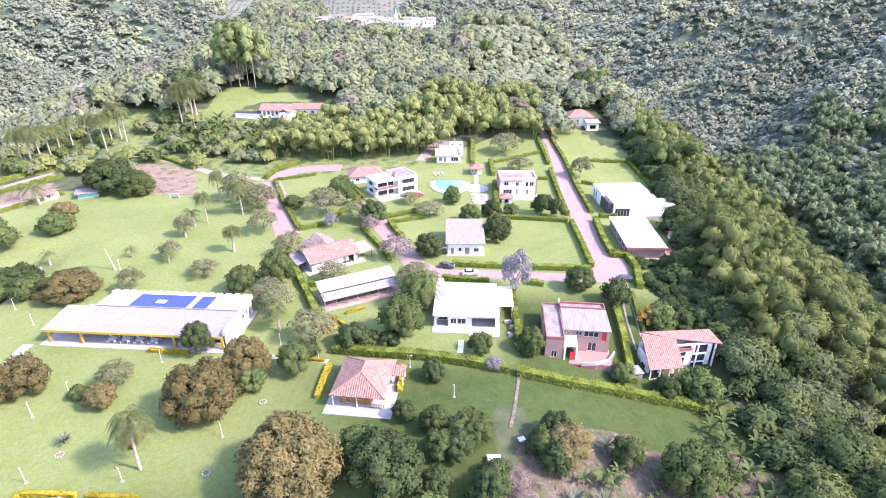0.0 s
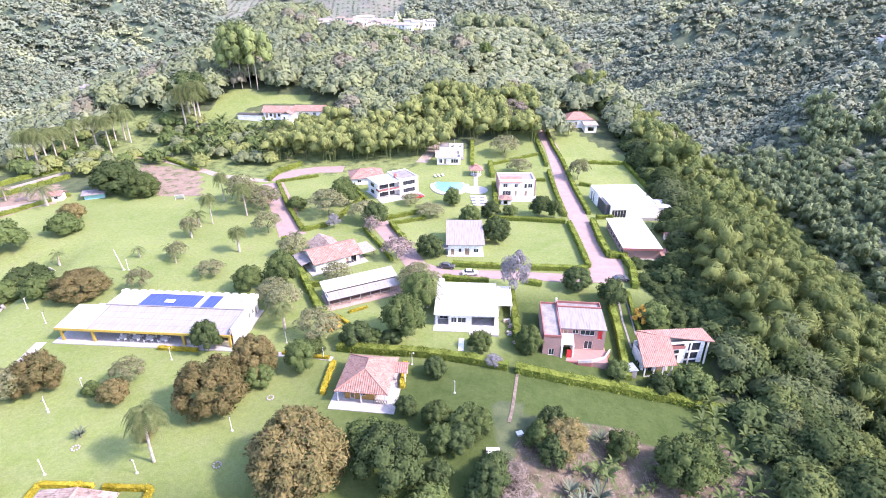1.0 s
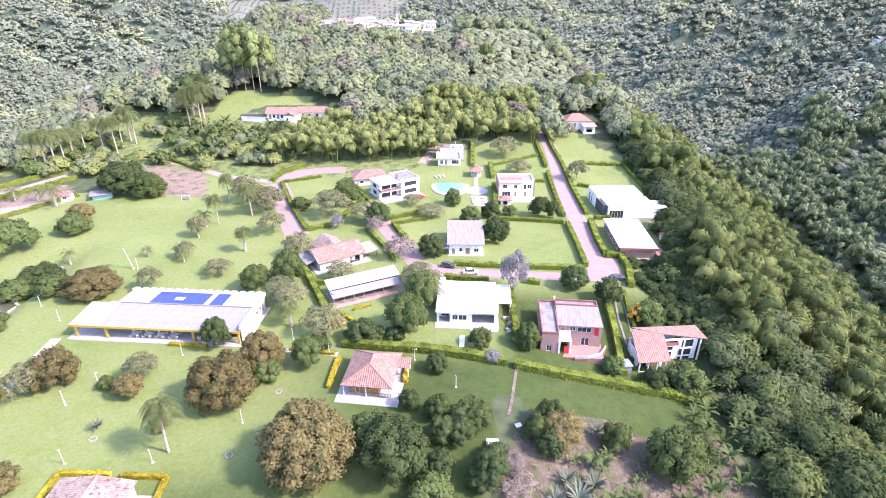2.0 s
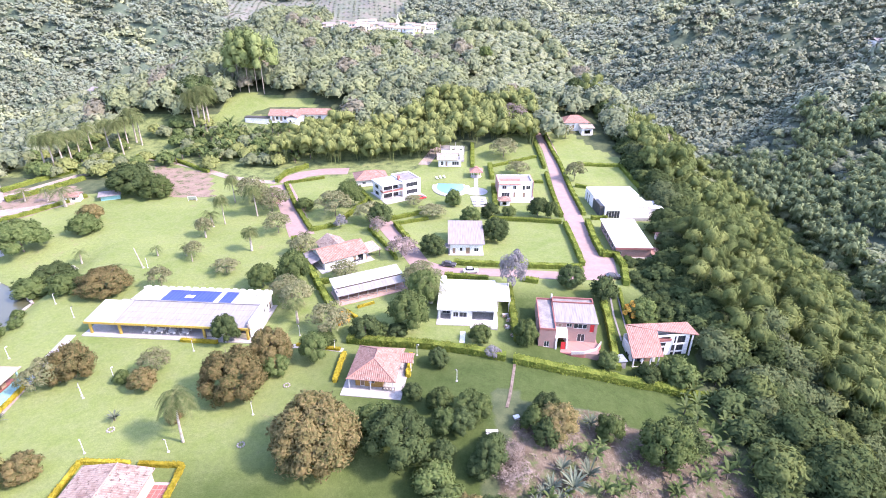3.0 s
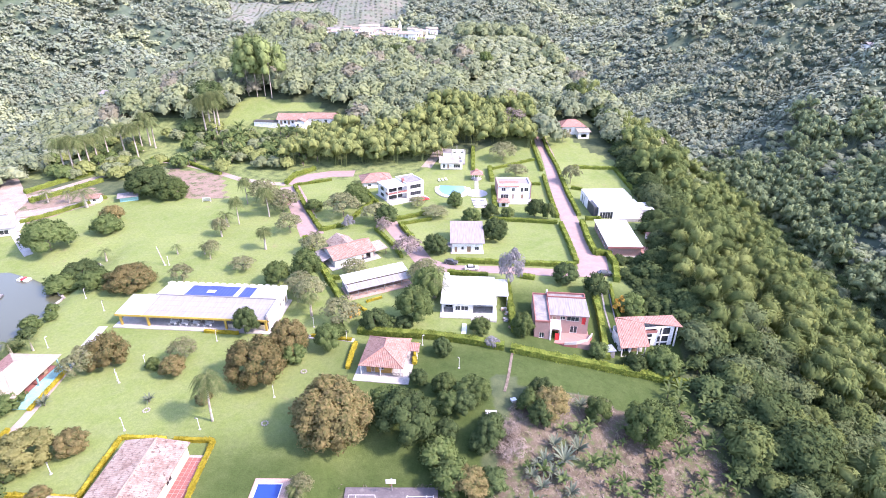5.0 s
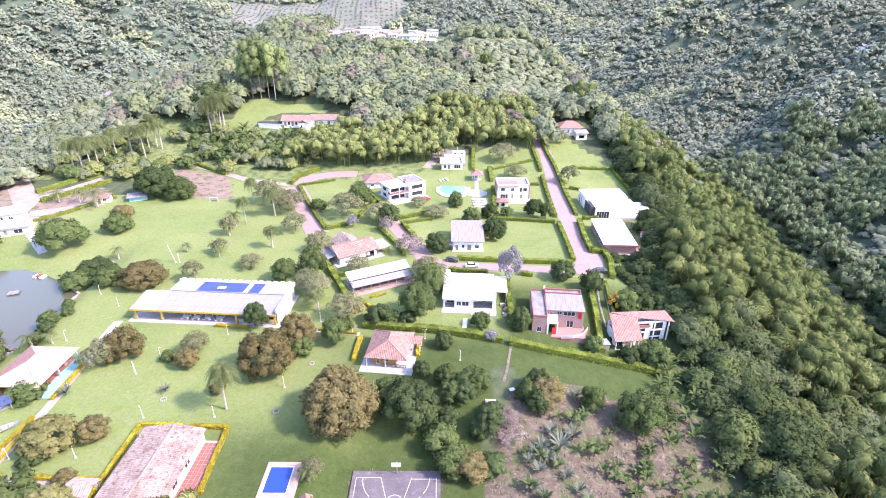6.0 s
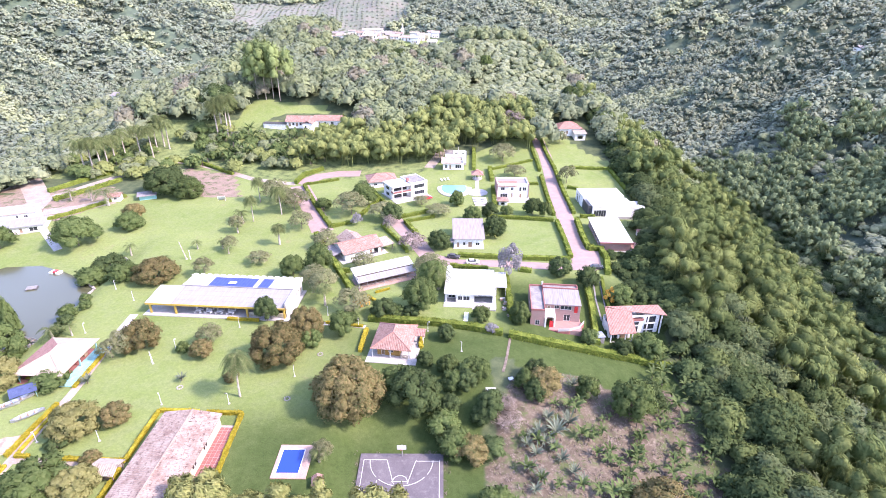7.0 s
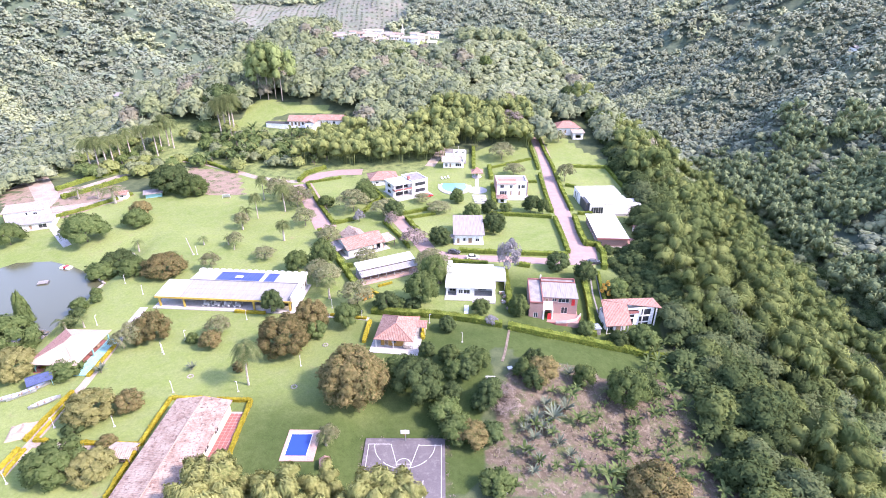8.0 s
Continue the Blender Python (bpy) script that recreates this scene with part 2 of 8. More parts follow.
COURTLEAF = leafy("court_bamboo_leaves", (0.115, 0.15, 0.045), (0.165, 0.195, 0.06), (0.23, 0.255, 0.09), thin=0.15, patch=0.2)
RAVINE = leafy("ravine_bamboo_leaves", (0.10, 0.16, 0.085), (0.14, 0.20, 0.10), (0.185, 0.245, 0.12), thin=0.35, patch=0.03)
BAMBOO = leafy("bamboo_leaves", (0.074, 0.118, 0.040), (0.098, 0.145, 0.047), (0.13, 0.174, 0.058), thin=0.25, patch=0.05)
WOODS = leafy("woodland_leaves", (0.04, 0.074, 0.034), (0.07, 0.112, 0.047), (0.12, 0.158, 0.068), thin=0.2, patch=0.05)
# Paler copy of the woodland leaves, its colour and sheen imitating haze.
RIDGEWOODS = leafy("ridge_woodland_leaves", (0.075, 0.12, 0.06), (0.12, 0.17, 0.08), (0.17, 0.215, 0.105), thin=0.2, patch=0.05, haze_sheen=0.08)
RIDGEPALE = leafy("pale_ridge_leaves", (0.10, 0.15, 0.06), (0.14, 0.19, 0.08), (0.19, 0.235, 0.11), thin=0.25, patch=0.05, haze_sheen=0.06)
RIDGEBROWN = leafy("grey_brown_leaves", (0.10, 0.115, 0.07), (0.145, 0.15, 0.095), (0.19, 0.19, 0.125), thin=0.25, patch=0.05, haze_sheen=0.06)
# Far leaves are paler than nearby ones: haze put into colour and sheen.
FARWOODS = leafy("distant_woodland_leaves", (0.115, 0.165, 0.095), (0.155, 0.205, 0.115), (0.21, 0.26, 0.15), clump=0.11, thin=0.1, patch=0.014, haze_sheen=0.1)
FARLIGHT = leafy("distant_bamboo_leaves", (0.16, 0.215, 0.10), (0.19, 0.245, 0.115), (0.23, 0.28, 0.145), clump=0.11, thin=0.1, patch=0.02, haze_sheen=0.1)
FARDEEP = leafy("valley_leaves", (0.085, 0.13, 0.08), (0.115, 0.165, 0.098), (0.165, 0.215, 0.13), clump=0.11, thin=0.1, patch=0.02, haze_sheen=0.1)
SPRING = leafy("fresh_green_leaves", (0.13, 0.205, 0.065), (0.17, 0.245, 0.085), (0.21, 0.285, 0.11), thin=0.2)
HEDGE = leafy("hedge_leaves", (0.09, 0.16, 0.027), (0.145, 0.215, 0.036), (0.22, 0.285, 0.052), thin=0.35, patch=0.3)
YELLOW_HEDGE = leafy("golden_hedge_leaves", (0.20, 0.20, 0.015), (0.30, 0.27, 0.018), (0.40, 0.355, 0.03), patch=0.4)
BANANA = leafy("banana_leaves", (0.045, 0.09, 0.027), (0.075, 0.125, 0.04), (0.13, 0.18, 0.07), thin=0.35)
AGAVE = leafy("grey_green_blades", (0.075, 0.115, 0.075), (0.11, 0.15, 0.10), (0.16, 0.20, 0.14))
FROND = leafy("palm_fronds", (0.06, 0.105, 0.036), (0.10, 0.15, 0.052), (0.17, 0.205, 0.085), thin=0.4, patch=0.4)
BLOOM = leafy("orange_flowers", (0.5, 0.22, 0.03), (0.6, 0.3, 0.04), (0.4, 0.35, 0.06))
DRY = leafy("dry_twigs", (0.13, 0.115, 0.092), (0.19, 0.17, 0.142), (0.265, 0.24, 0.205))
BARK = speckled("bark", (0.20, 0.165, 0.13), (0.11, 0.085, 0.065), 1.5, 12, bump=0.4)
PALMBARK = speckled("palm_bark", (0.42, 0.38, 0.32), (0.30, 0.26, 0.21), 1.2, 9, bump=0.3)
WHITE = speckled("white_plaster", (0.78, 0.77, 0.74), (0.66, 0.65, 0.61), 0.4, 3, 0.8, 0.05, stain=(0.55, 0.52, 0.47))
CREAM = speckled("cream_plaster", (0.56, 0.50, 0.34), (0.48, 0.43, 0.29), 0.4, 3, 0.8, 0.05)
ORANGE = speckled("ochre_plaster", (0.42, 0.255, 0.075), (0.36, 0.215, 0.06), 0.5, 3, 0.8, 0.05)
YELLOW = speckled("yellow_paint", (0.48, 0.33, 0.07), (0.42, 0.285, 0.06), 0.6, 4, 0.6, 0.03)
BRICKRED = paved("brick_wall", (0.34, 0.175, 0.145), (0.28, 0.145, 0.12), (0.33, 0.255, 0.23), 0.5, 0.16, upright=True)
REDWALL = speckled("red_painted_wall", (0.30, 0.12, 0.105), (0.24, 0.10, 0.085), 0.5, 4, 0.8, 0.05)
CONCRETE = speckled("concrete", (0.24, 0.23, 0.22), (0.17, 0.16, 0.155), 0.5, 5, 0.9, 0.15, stain=(0.13, 0.12, 0.115))
PALECON = speckled("pale_concrete", (0.42, 0.405, 0.38), (0.34, 0.325, 0.305), 0.5, 5, 0.9, 0.1, stain=(0.26, 0.245, 0.22))
ASPHALT = speckled("court_asphalt", (0.10, 0.088, 0.095), (0.125, 0.112, 0.118), 0.25, 7, 0.9, 0.2, stain=(0.18, 0.165, 0.165))
LINE = speckled("white_line_paint", (0.74, 0.74, 0.72), (0.58, 0.58, 0.56), 1.5, 9, 0.8, 0.0)
ROAD = paved("pink_brick_paving", (0.31, 0.215, 0.195), (0.27, 0.185, 0.165), (0.26, 0.21, 0.19), 0.8, 0.4)
DIRT = speckled("packed_earth_track", (0.33, 0.28, 0.235), (0.26, 0.21, 0.17), 0.3, 4, 0.95, 0.2, stain=(0.18, 0.18, 0.10))
STONE = speckled("rubble_stone", (0.36, 0.33, 0.29), (0.22, 0.20, 0.18), 1.2, 5, 0.9, 0.5)
WATER = glassy("pond_water", (0.075, 0.078, 0.042), 0.16)
POOLWATER = glassy("pool_water", (0.13, 0.29, 0.38), 0.08)
BLUEWATER = glassy("deep_blue_pool", (0.015, 0.05, 0.24), 0.08)
GLASS = glassy("dark_window_glass", (0.03, 0.035, 0.04), 0.04)
TILE = tiled_roof("clay_tiles", (0.235, 0.122, 0.092), (0.31, 0.19, 0.148), (0.36, 0.275, 0.225), lichen=0.50)
OLDTILE = tiled_roof("weathered_clay_tiles", (0.175, 0.11, 0.085), (0.29, 0.21, 0.165), (0.33, 0.27, 0.215), lichen=0.41)
REDTILE = tiled_roof("red_clay_tiles", (0.285, 0.14, 0.108), (0.325, 0.178, 0.14), (0.36, 0.235, 0.19), lichen=0.50)
PALETILE = tiled_roof("bleached_tiles", (0.29, 0.235, 0.18), (0.33, 0.27, 0.215), (0.36, 0.305, 0.25), lichen=0.45)
BLEACHED = speckled("bleached_roof", (0.36, 0.305, 0.235), (0.30, 0.25, 0.19), 0.5, 3, 0.9, 0.1, stain=(0.26, 0.21, 0.165))
WHITEROOF = sheet_roof("white_metal_roof", (0.52, 0.52, 0.515), (0.42, 0.42, 0.41), 0.9)
DULLROOF = sheet_roof("dull_fibre_cement_roof", (0.235, 0.212, 0.206), (0.185, 0.166, 0.16), 0.5, 0.95, dirt=0.42)
GREYROOF = sheet_roof("grey_ribbed_roof", (0.22, 0.205, 0.20), (0.155, 0.145, 0.142), 0.6, 0.85, dirt=0.45)
HALLROOF = sheet_roof("dusty_white_roof_panels", (0.225, 0.224, 0.22), (0.19, 0.188, 0.183), 1.0, 0.9, dirt=0.45)
BLUE = sheet_roof("blue_roof_sheet", (0.02, 0.038, 0.25), (0.028, 0.05, 0.30), 0.9, 0.4)
TEAL = speckled("teal_paint", (0.19, 0.43, 0.42), (0.26, 0.48, 0.46), 0.5, 4, 0.6, 0.03)
METAL = speckled("grey_steel", (0.45, 0.46, 0.47), (0.35, 0.36, 0.37), 1.0, 6, 0.4, 0.0, metal=0.6)
DARK = speckled("dark_metal", (0.05, 0.05, 0.055), (0.08, 0.08, 0.08), 1.0, 6, 0.5, 0.0)
WOOD = speckled("weathered_wood", (0.30, 0.21, 0.14), (0.20, 0.14, 0.09), 1.5, 9, 0.85, 0.2)
TERRACE = speckled("red_terrace_tile", (0.27, 0.105, 0.09), (0.22, 0.085, 0.075), 0.6, 5, 0.8, 0.05)
DECK = speckled("faded_terracotta", (0.42, 0.29, 0.24), (0.36, 0.24, 0.20), 0.6, 5, 0.85, 0.05)
GROUT = speckled("pale_grout", (0.36, 0.30, 0.27), (0.30, 0.25, 0.225), 1.0, 6, 0.9, 0.0)
REDPAINT = speckled("red_paint", (0.60, 0.05, 0.05), (0.50, 0.04, 0.04), 1.0, 6, 0.4, 0.0)
NAVY = speckled("navy_canvas", (0.04, 0.055, 0.12), (0.06, 0.08, 0.15), 1.0, 6, 0.9, 0.0)
TAN = speckled("tan_canvas", (0.36, 0.28, 0.21), (0.29, 0.22, 0.165), 0.8, 6, 0.9, 0.1)

# ---- the lie of the land ----
def smooth(a, b, v):
    u = min(1.0, max(0.0, (v - a) / (b - a)))
    return u * u * (3 - 2 * u)


def lerp_along(v, knots):
    """A smooth run through (v, value) knots."""
    if v <= knots[0][0]:
        return knots[0][1]
    for (a, p), (b, q) in zip(knots, knots[1:]):
        if v <= b:
            return p + (q - p) * smooth(a, b, v)
    return knots[-1][1]


RIGHT_EDGE = [(-100, 70), (40, 66), (80, 60), (120, 66), (160, 74), (215, 84), (270, 80), (340, 70), (430, 52), (520, 20)]
LEFT_EDGE = [(-100, -150), (60, -150), (120, -160), (170, -190), (210, -185), (260, -160), (330, -135), (430, -120), (520, -80)]


def right_of(x, y):
    return x - lerp_along(y, RIGHT_EDGE)


def left_of(x, y):
    return lerp_along(y, LEFT_EDGE) - x


def wobble(x, y, s):
    """Soft hills from a few crossed waves, about -1 to 1, s metres across."""
    return (math.sin(x / s * 6.1 + 1.3 * math.sin(y / s * 4.3)) + math.sin(y / s * 5.3 + 1.7 * math.sin(x / s * 3.7 + 1.0)) + math.sin((x + y) / s * 3.1 + 2.0)) / 3


def soft_max(a, b, k):
    h = min(1.0, max(0.0, 0.5 + 0.5 * (a - b) / k))
    return b + (a - b) * h + k * h * (1 - h)


def estate(x, y):
    """The levelled plateau of lawns, roads and gardens."""
    z = 0.0
    z -= 8.5 * smooth(4, 62, x) * (1 - smooth(84, 118, y))          # lower plots tip to the ravine
    z -= 1.5 * smooth(40, 75, x) * smooth(100, 130, y)
    z -= 3.0 * smooth(-27, -20.6, x) * (1 - smooth(50, 64, y))         # court terrace
    z -= 2.3 * smooth(-105.5, -109.5, x) * (1 - smooth(122, 150, y))      # pond bowl
    z += 9.0 * smooth(215, 300, y) * smooth(20, -60, x)              # knoll of the old farmhouse
    z += 3.0 * smooth(190, 240, y) * smooth(-60, 10, x)
    return z


def height(x, y):
    crest = lerp_along(y, [(0, 0), (235, 0), (330, 16), (425, 37), (470, 36), (620, -40), (900, -160)])
    top = estate(x, y) + crest
    r, l = lerp_along(y, RIGHT_EDGE), lerp_along(y, LEFT_EDGE)
    if x > r:
        d = x - r
        top -= 0.62 * d * smooth(0, 30, d) + 2.0 * wobble(x, y, 90) * smooth(10, 60, d)
    elif x < l:
        d = l - x
        top -= 0.34 * d * smooth(0, 40, d) + 3.0 * wobble(x, y, 110) * smooth(10, 60, d)
    far = smooth(250, 700, math.hypot(x, y))
    valley = lerp_along(y, [(-200, 205), (300, 190), (500, 165), (800, 190), (1300, 230)])
    east = -72 + 0.46 * (x - valley) + far * 14 * wobble(x * 0.7, y, 210) + far * 5 * wobble(y, x, 70)
    east += 20 * smooth(10, 190, x - valley) * (1 - 2 * abs(math.sin(y * 0.021 + 0.9 * math.sin(x * 0.010) + 0.4)))
    river = lerp_along(y, [(-200, -300), (400, -345), (700, -330), (1100, -240)])
    west = -78 + 0.36 * (river - x) + far * 16 * wobble(x, y * 0.8, 260) + far * 5 * wobble(y, x, 80)
    west += 18 * smooth(10, 190, river - x) * (1 - 2 * abs(math.sin(y * 0.019 + 0.8 * math.sin(x * 0.011))))
    north = -95 + 0.26 * (y - 760) + 22 * wobble(x, y, 330) + 6 * wobble(x, y, 90)
    low = -75 + 4 * wobble(x, y, 160)
    z = soft_max(soft_max(soft_max(low, east, 30), west, 30), north, 30)
    z = min(z, 260 + 0.02 * z)
    return soft_max(top, z, 12)

# ---- building blocks ----
RNG = np.random.default_rng(7)


def mesh_of(name, bm, mat):
    me = bpy.data.meshes.new(name)
    bm.normal_update()
    bm.to_mesh(me)
    bm.free()
    for one in mat if isinstance(mat, (list, tuple)) else [mat]:
        me.materials.append(one)
    return me


def part(name, bm, mat, parent, label=""):
    ob = new(name, mesh_of(name, bm, mat) if isinstance(bm, bmesh.types.BMesh) else bm)
    ob.parent = parent
    if label:
        ob["label"] = label
    return ob


def thing(name, x, y, turn=0.0, label="", category="", group="", kind="", dz=0.0):
    ob = new(name)
    ob.matrix_world = pose(x, y, height(x, y) + dz, 0, 0, turn)
    return tagged(ob, label, category, group, kind)


def box(bm, x0, x1, y0, y1, z0, z1, bevel=0.0):
    v = [bm.verts.new((x, y, z)) for z in (z0, z1) for y in (y0, y1) for x in (x0, x1)]
    made = [bm.faces.new([v[i] for i in f]) for f in ((0, 2, 3, 1), (4, 5, 7, 6), (0, 1, 5, 4), (2, 6, 7, 3), (0, 4, 6, 2), (1, 3, 7, 5))]
    if bevel:
        bmesh.ops.bevel(bm, geom=list({e for f in made for e in f.edges}), offset=bevel, segments=1, affect="EDGES")
    return bm


def boxes(*rows, bevel=0.0):
    bm = bmesh.new()
    for r in rows:
        box(bm, *r, bevel=bevel)
    return bm


def tube(bm, a, b, r0, r1=None, n=8):
    a, b, r1 = Vector(a), Vector(b), r0 if r1 is None else r1
    q = (b - a).to_track_quat("Z", "Y")
    rings = [[bm.verts.new(c + q @ Vector((r * math.cos(i * math.tau / n), r * math.sin(i * math.tau / n), 0))) for i in range(n)] for c, r in ((a, r0), (b, r1))]
    for i in range(n):
        bm.faces.new((rings[0][i], rings[0][(i + 1) % n], rings[1][(i + 1) % n], rings[1][i]))
    bm.faces.new(rings[0][::-1]), bm.faces.new(rings[1])
    return bm


def slab(bm, pts, thick):
    """A roof plane through 3 or 4 points, eave first, with its thickness and a uv map in metres."""
    uv = bm.loops.layers.uv.verify()
    p = [Vector(q) for q in pts]
    u = (p[1] - p[0]).normalized()
    n = u.cross(p[2] - p[0]).normalized()
    w = n.cross(u)
    top = [bm.verts.new(q) for q in p]
    low = [bm.verts.new(q - n * thick) for q in p]
    faces = [bm.faces.new(top), bm.faces.new(low[::-1])]
    for i in range(len(p)):
        j = (i + 1) % len(p)
        faces.append(bm.faces.new((top[j], top[i], low[i], low[j])))
    for f in faces:
        for l in f.loops:
            l[uv].uv = ((l.vert.co - p[0]) @ u + 50, (l.vert.co - p[0]) @ w + 50)
    return bm


def gable(parent, x0, x1, y0, y1, z, rise, mat, over=0.6, along="x", thick=0.16, label="", cap=None, name="roof"):
    """Two slopes with a ridge along x or y."""
    bm = bmesh.new()
    X0, X1, Y0, Y1 = x0 - over, x1 + over, y0 - over, y1 + over
    if along == "x":
        m = (y0 + y1) / 2
        drop = rise * over / (m - y0)
        a, b = (X0, m, z + rise), (X1, m, z + rise)
        slab(bm, [(X0, Y0, z - drop), (X1, Y0, z - drop), b, a], thick)
        slab(bm, [(X1, Y1, z - drop), (X0, Y1, z - drop), a, b], thick)
    else:
        m = (x0 + x1) / 2
        drop = rise * over / (m - x0)
        a, b = (m, Y0, z + rise), (m, Y1, z + rise)
        slab(bm, [(X1, Y0, z - drop), (X1, Y1, z - drop), b, a], thick)
        slab(bm, [(X0, Y1, z - drop), (X0, Y0, z - drop), a, b], thick)
    roof = part(name, bm, mat, parent, label)
    if cap:
        part("ridge_cap", tube(bmesh.new(), (a[0], a[1], a[2] + 0.02), (b[0], b[1], b[2] + 0.02), 0.14, n=6), cap, roof)
    return roof


def gable_end(bm, x0, x1, y0, y1, z, rise, along="x", thick=0.2):
    """Triangular wall ends under a gable."""
    for side in (0, 1):
        if along == "x":
            x = (x0, x1 - thick)[side]
            tri = [(x, y0, z), (x, y1, z), (x, (y0 + y1) / 2, z + rise - 0.12)]
            off = Vector((thick, 0, 0))
        else:
            y = (y0, y1 - thick)[side]
            tri = [(x0, y, z), (x1, y, z), ((x0 + x1) / 2, y, z + rise - 0.12)]
            off = Vector((0, thick, 0))
        a = [bm.verts.new(Vector(q)) for q in tri]
        b = [bm.verts.new(Vector(q) + off) for q in tri]
        bm.faces.new(a), bm.faces.new(b[::-1])
        for i in range(3):
            bm.faces.new((a[i], b[i], b[(i + 1) % 3], a[(i + 1) % 3]))
    return bm


def hip(parent, x0, x1, y0, y1, z, rise, mat, over=0.7, ridge=0.0, along="x", thick=0.16, label="", cap=None):
    """Four slopes; ridge is its length."""
    X0, X1, Y0, Y1 = x0 - over, x1 + over, y0 - over, y1 + over
    cx, cy = (X0 + X1) / 2, (Y0 + Y1) / 2
    r = max(ridge, 0.05) / 2
    a, b = ((cx - r, cy, z + rise), (cx + r, cy, z + rise)) if along == "x" else ((cx, cy - r, z + rise), (cx, cy + r, z + rise))
    e = z - 0.15
    c = [(X0, Y0, e), (X1, Y0, e), (X1, Y1, e), (X0, Y1, e)]
    bm = bmesh.new()
    if along == "x":
        slab(bm, [c[0], c[1], b, a], thick), slab(bm, [c[1], c[2], b], thick), slab(bm, [c[2], c[3], a, b], thick), slab(bm, [c[3], c[0], a], thick)
        hips = [(c[0], a), (c[3], a), (c[1], b), (c[2], b), (a, b)]
    else:
        slab(bm, [c[0], c[1], a], thick), slab(bm, [c[1], c[2], b, a], thick), slab(bm, [c[2], c[3], b], thick), slab(bm, [c[3], c[0], a, b], thick)
        hips = [(c[0], a), (c[1], a), (c[2], b), (c[3], b), (a, b)]
    roof = part("roof", bm, mat, parent, label)
    if cap:
        for p, q in hips:
            part("ridge_cap", tube(bmesh.new(), p, q, 0.13, n=6), cap, roof)
    return roof


def facade(parent, p, q, z0, z1, mat, holes=(), thick=0.2, frame_mat=None, glass=None, sill=True):
    """A wall from p to q (its outside to the right of that way) with openings (start, end, bottom, top, kind): kind w window, d door, o open."""
    p, q = Vector((*p, 0)), Vector((*q, 0))
    along = (q - p).normalized()
    inward = Vector((-along.y, along.x, 0))
    span = (q - p).length
    m = Matrix(((along.x, inward.x, 0, p.x), (along.y, inward.y, 0, p.y), (0, 0, 1, 0), (0, 0, 0, 1)))
    bm = bmesh.new()
    us = sorted({0.0, span, *(h[0] for h in holes), *(h[1] for h in holes)})
    vs = sorted({z0, z1, *(h[2] for h in holes), *(h[3] for h in holes)})
    us, vs = [u for u in us if 0 <= u <= span], [v for v in vs if z0 <= v <= z1]
    solid = {(i, k) for i in range(len(us) - 1) for k in range(len(vs) - 1)
             if not any(h[0] - 1e-6 <= us[i] and us[i + 1] <= h[1] + 1e-6 and h[2] - 1e-6 <= vs[k] and vs[k + 1] <= h[3] + 1e-6 for h in holes)}
    corner = {}

    def at(i, k, d):
        if (i, k, d) not in corner:
            corner[i, k, d] = bm.verts.new((us[i], d * thick, vs[k]))
        return corner[i, k, d]

    for i, k in solid:
        bm.faces.new((at(i, k, 0), at(i + 1, k, 0), at(i + 1, k + 1, 0), at(i, k + 1, 0)))
        bm.faces.new((at(i, k + 1, 1), at(i + 1, k + 1, 1), at(i + 1, k, 1), at(i, k, 1)))
        for (di, dk), ends in (((-1, 0), ((0, 0), (0, 1))), ((1, 0), ((1, 1), (1, 0))), ((0, -1), ((1, 0), (0, 0))), ((0, 1), ((0, 1), (1, 1)))):
            if (i + di, k + dk) not in solid:
                (a, c), (e, g) = ends
                bm.faces.new((at(i + a, k + c, 0), at(i + e, k + g, 0), at(i + e, k + g, 1), at(i + a, k + c, 1)))
    bmesh.ops.recalc_face_normals(bm, faces=bm.faces)
    bm.transform(m)
    wall = part("wall", bm, mat, parent)
    for h in holes:
        if h[4] == "o":
            continue
        a, b, c, d = h[:4]
        t = 0.07
        fm = bmesh.new()
        for r in ((a, a + t, c, d), (b - t, b, c, d), (a + t, b - t, c, c + t), (a + t, b - t, d - t, d)):
            box(fm, r[0], r[1], thick * 0.3, thick * 0.7, r[2], r[3])
        if h[4] == "w" and b - a > 1.0:
            n = max(2, round((b - a) / 1.1))
            for i in range(1, n):
                u = a + (b - a) * i / n
                box(fm, u - 0.03, u + 0.03, thick * 0.32, thick * 0.68, c + t, d - t)
        fm.transform(m)
        win = part("door" if h[4] == "d" else "window", fm, frame_mat or WHITE, wall)
        gm = box(bmesh.new(), a + t, b - t, thick * 0.45, thick * 0.55, c + t, d - t)
        gm.transform(m)
        part("panel" if h[4] == "d" else "pane", gm, WOOD if h[4] == "d" else (glass or GLASS), win)
    return wall


def room(parent, x0, x1, y0, y1, z0, z1, mat, front=(), right=(), back=(), left=(), frame_mat=None, thick=0.2):
    """Four walls; front looks to -y, right to +x."""
    facade(parent, (x0, y0), (x1, y0), z0, z1, mat, front, thick, frame_mat)
    facade(parent, (x1, y0 + thick), (x1, y1 - thick), z0, z1, mat, right, thick, frame_mat)
    facade(parent, (x1, y1), (x0, y1), z0, z1, mat, back, thick, frame_mat)
    facade(parent, (x0, y1 - thick), (x0, y0 + thick), z0, z1, mat, left, thick, frame_mat)


def plinth(parent, x0, x1, y0, y1, down, mat=None, up=0.12):
    return part("plinth", box(bmesh.new(), x0, x1, y0, y1, -down, up), mat or PALECON, parent)


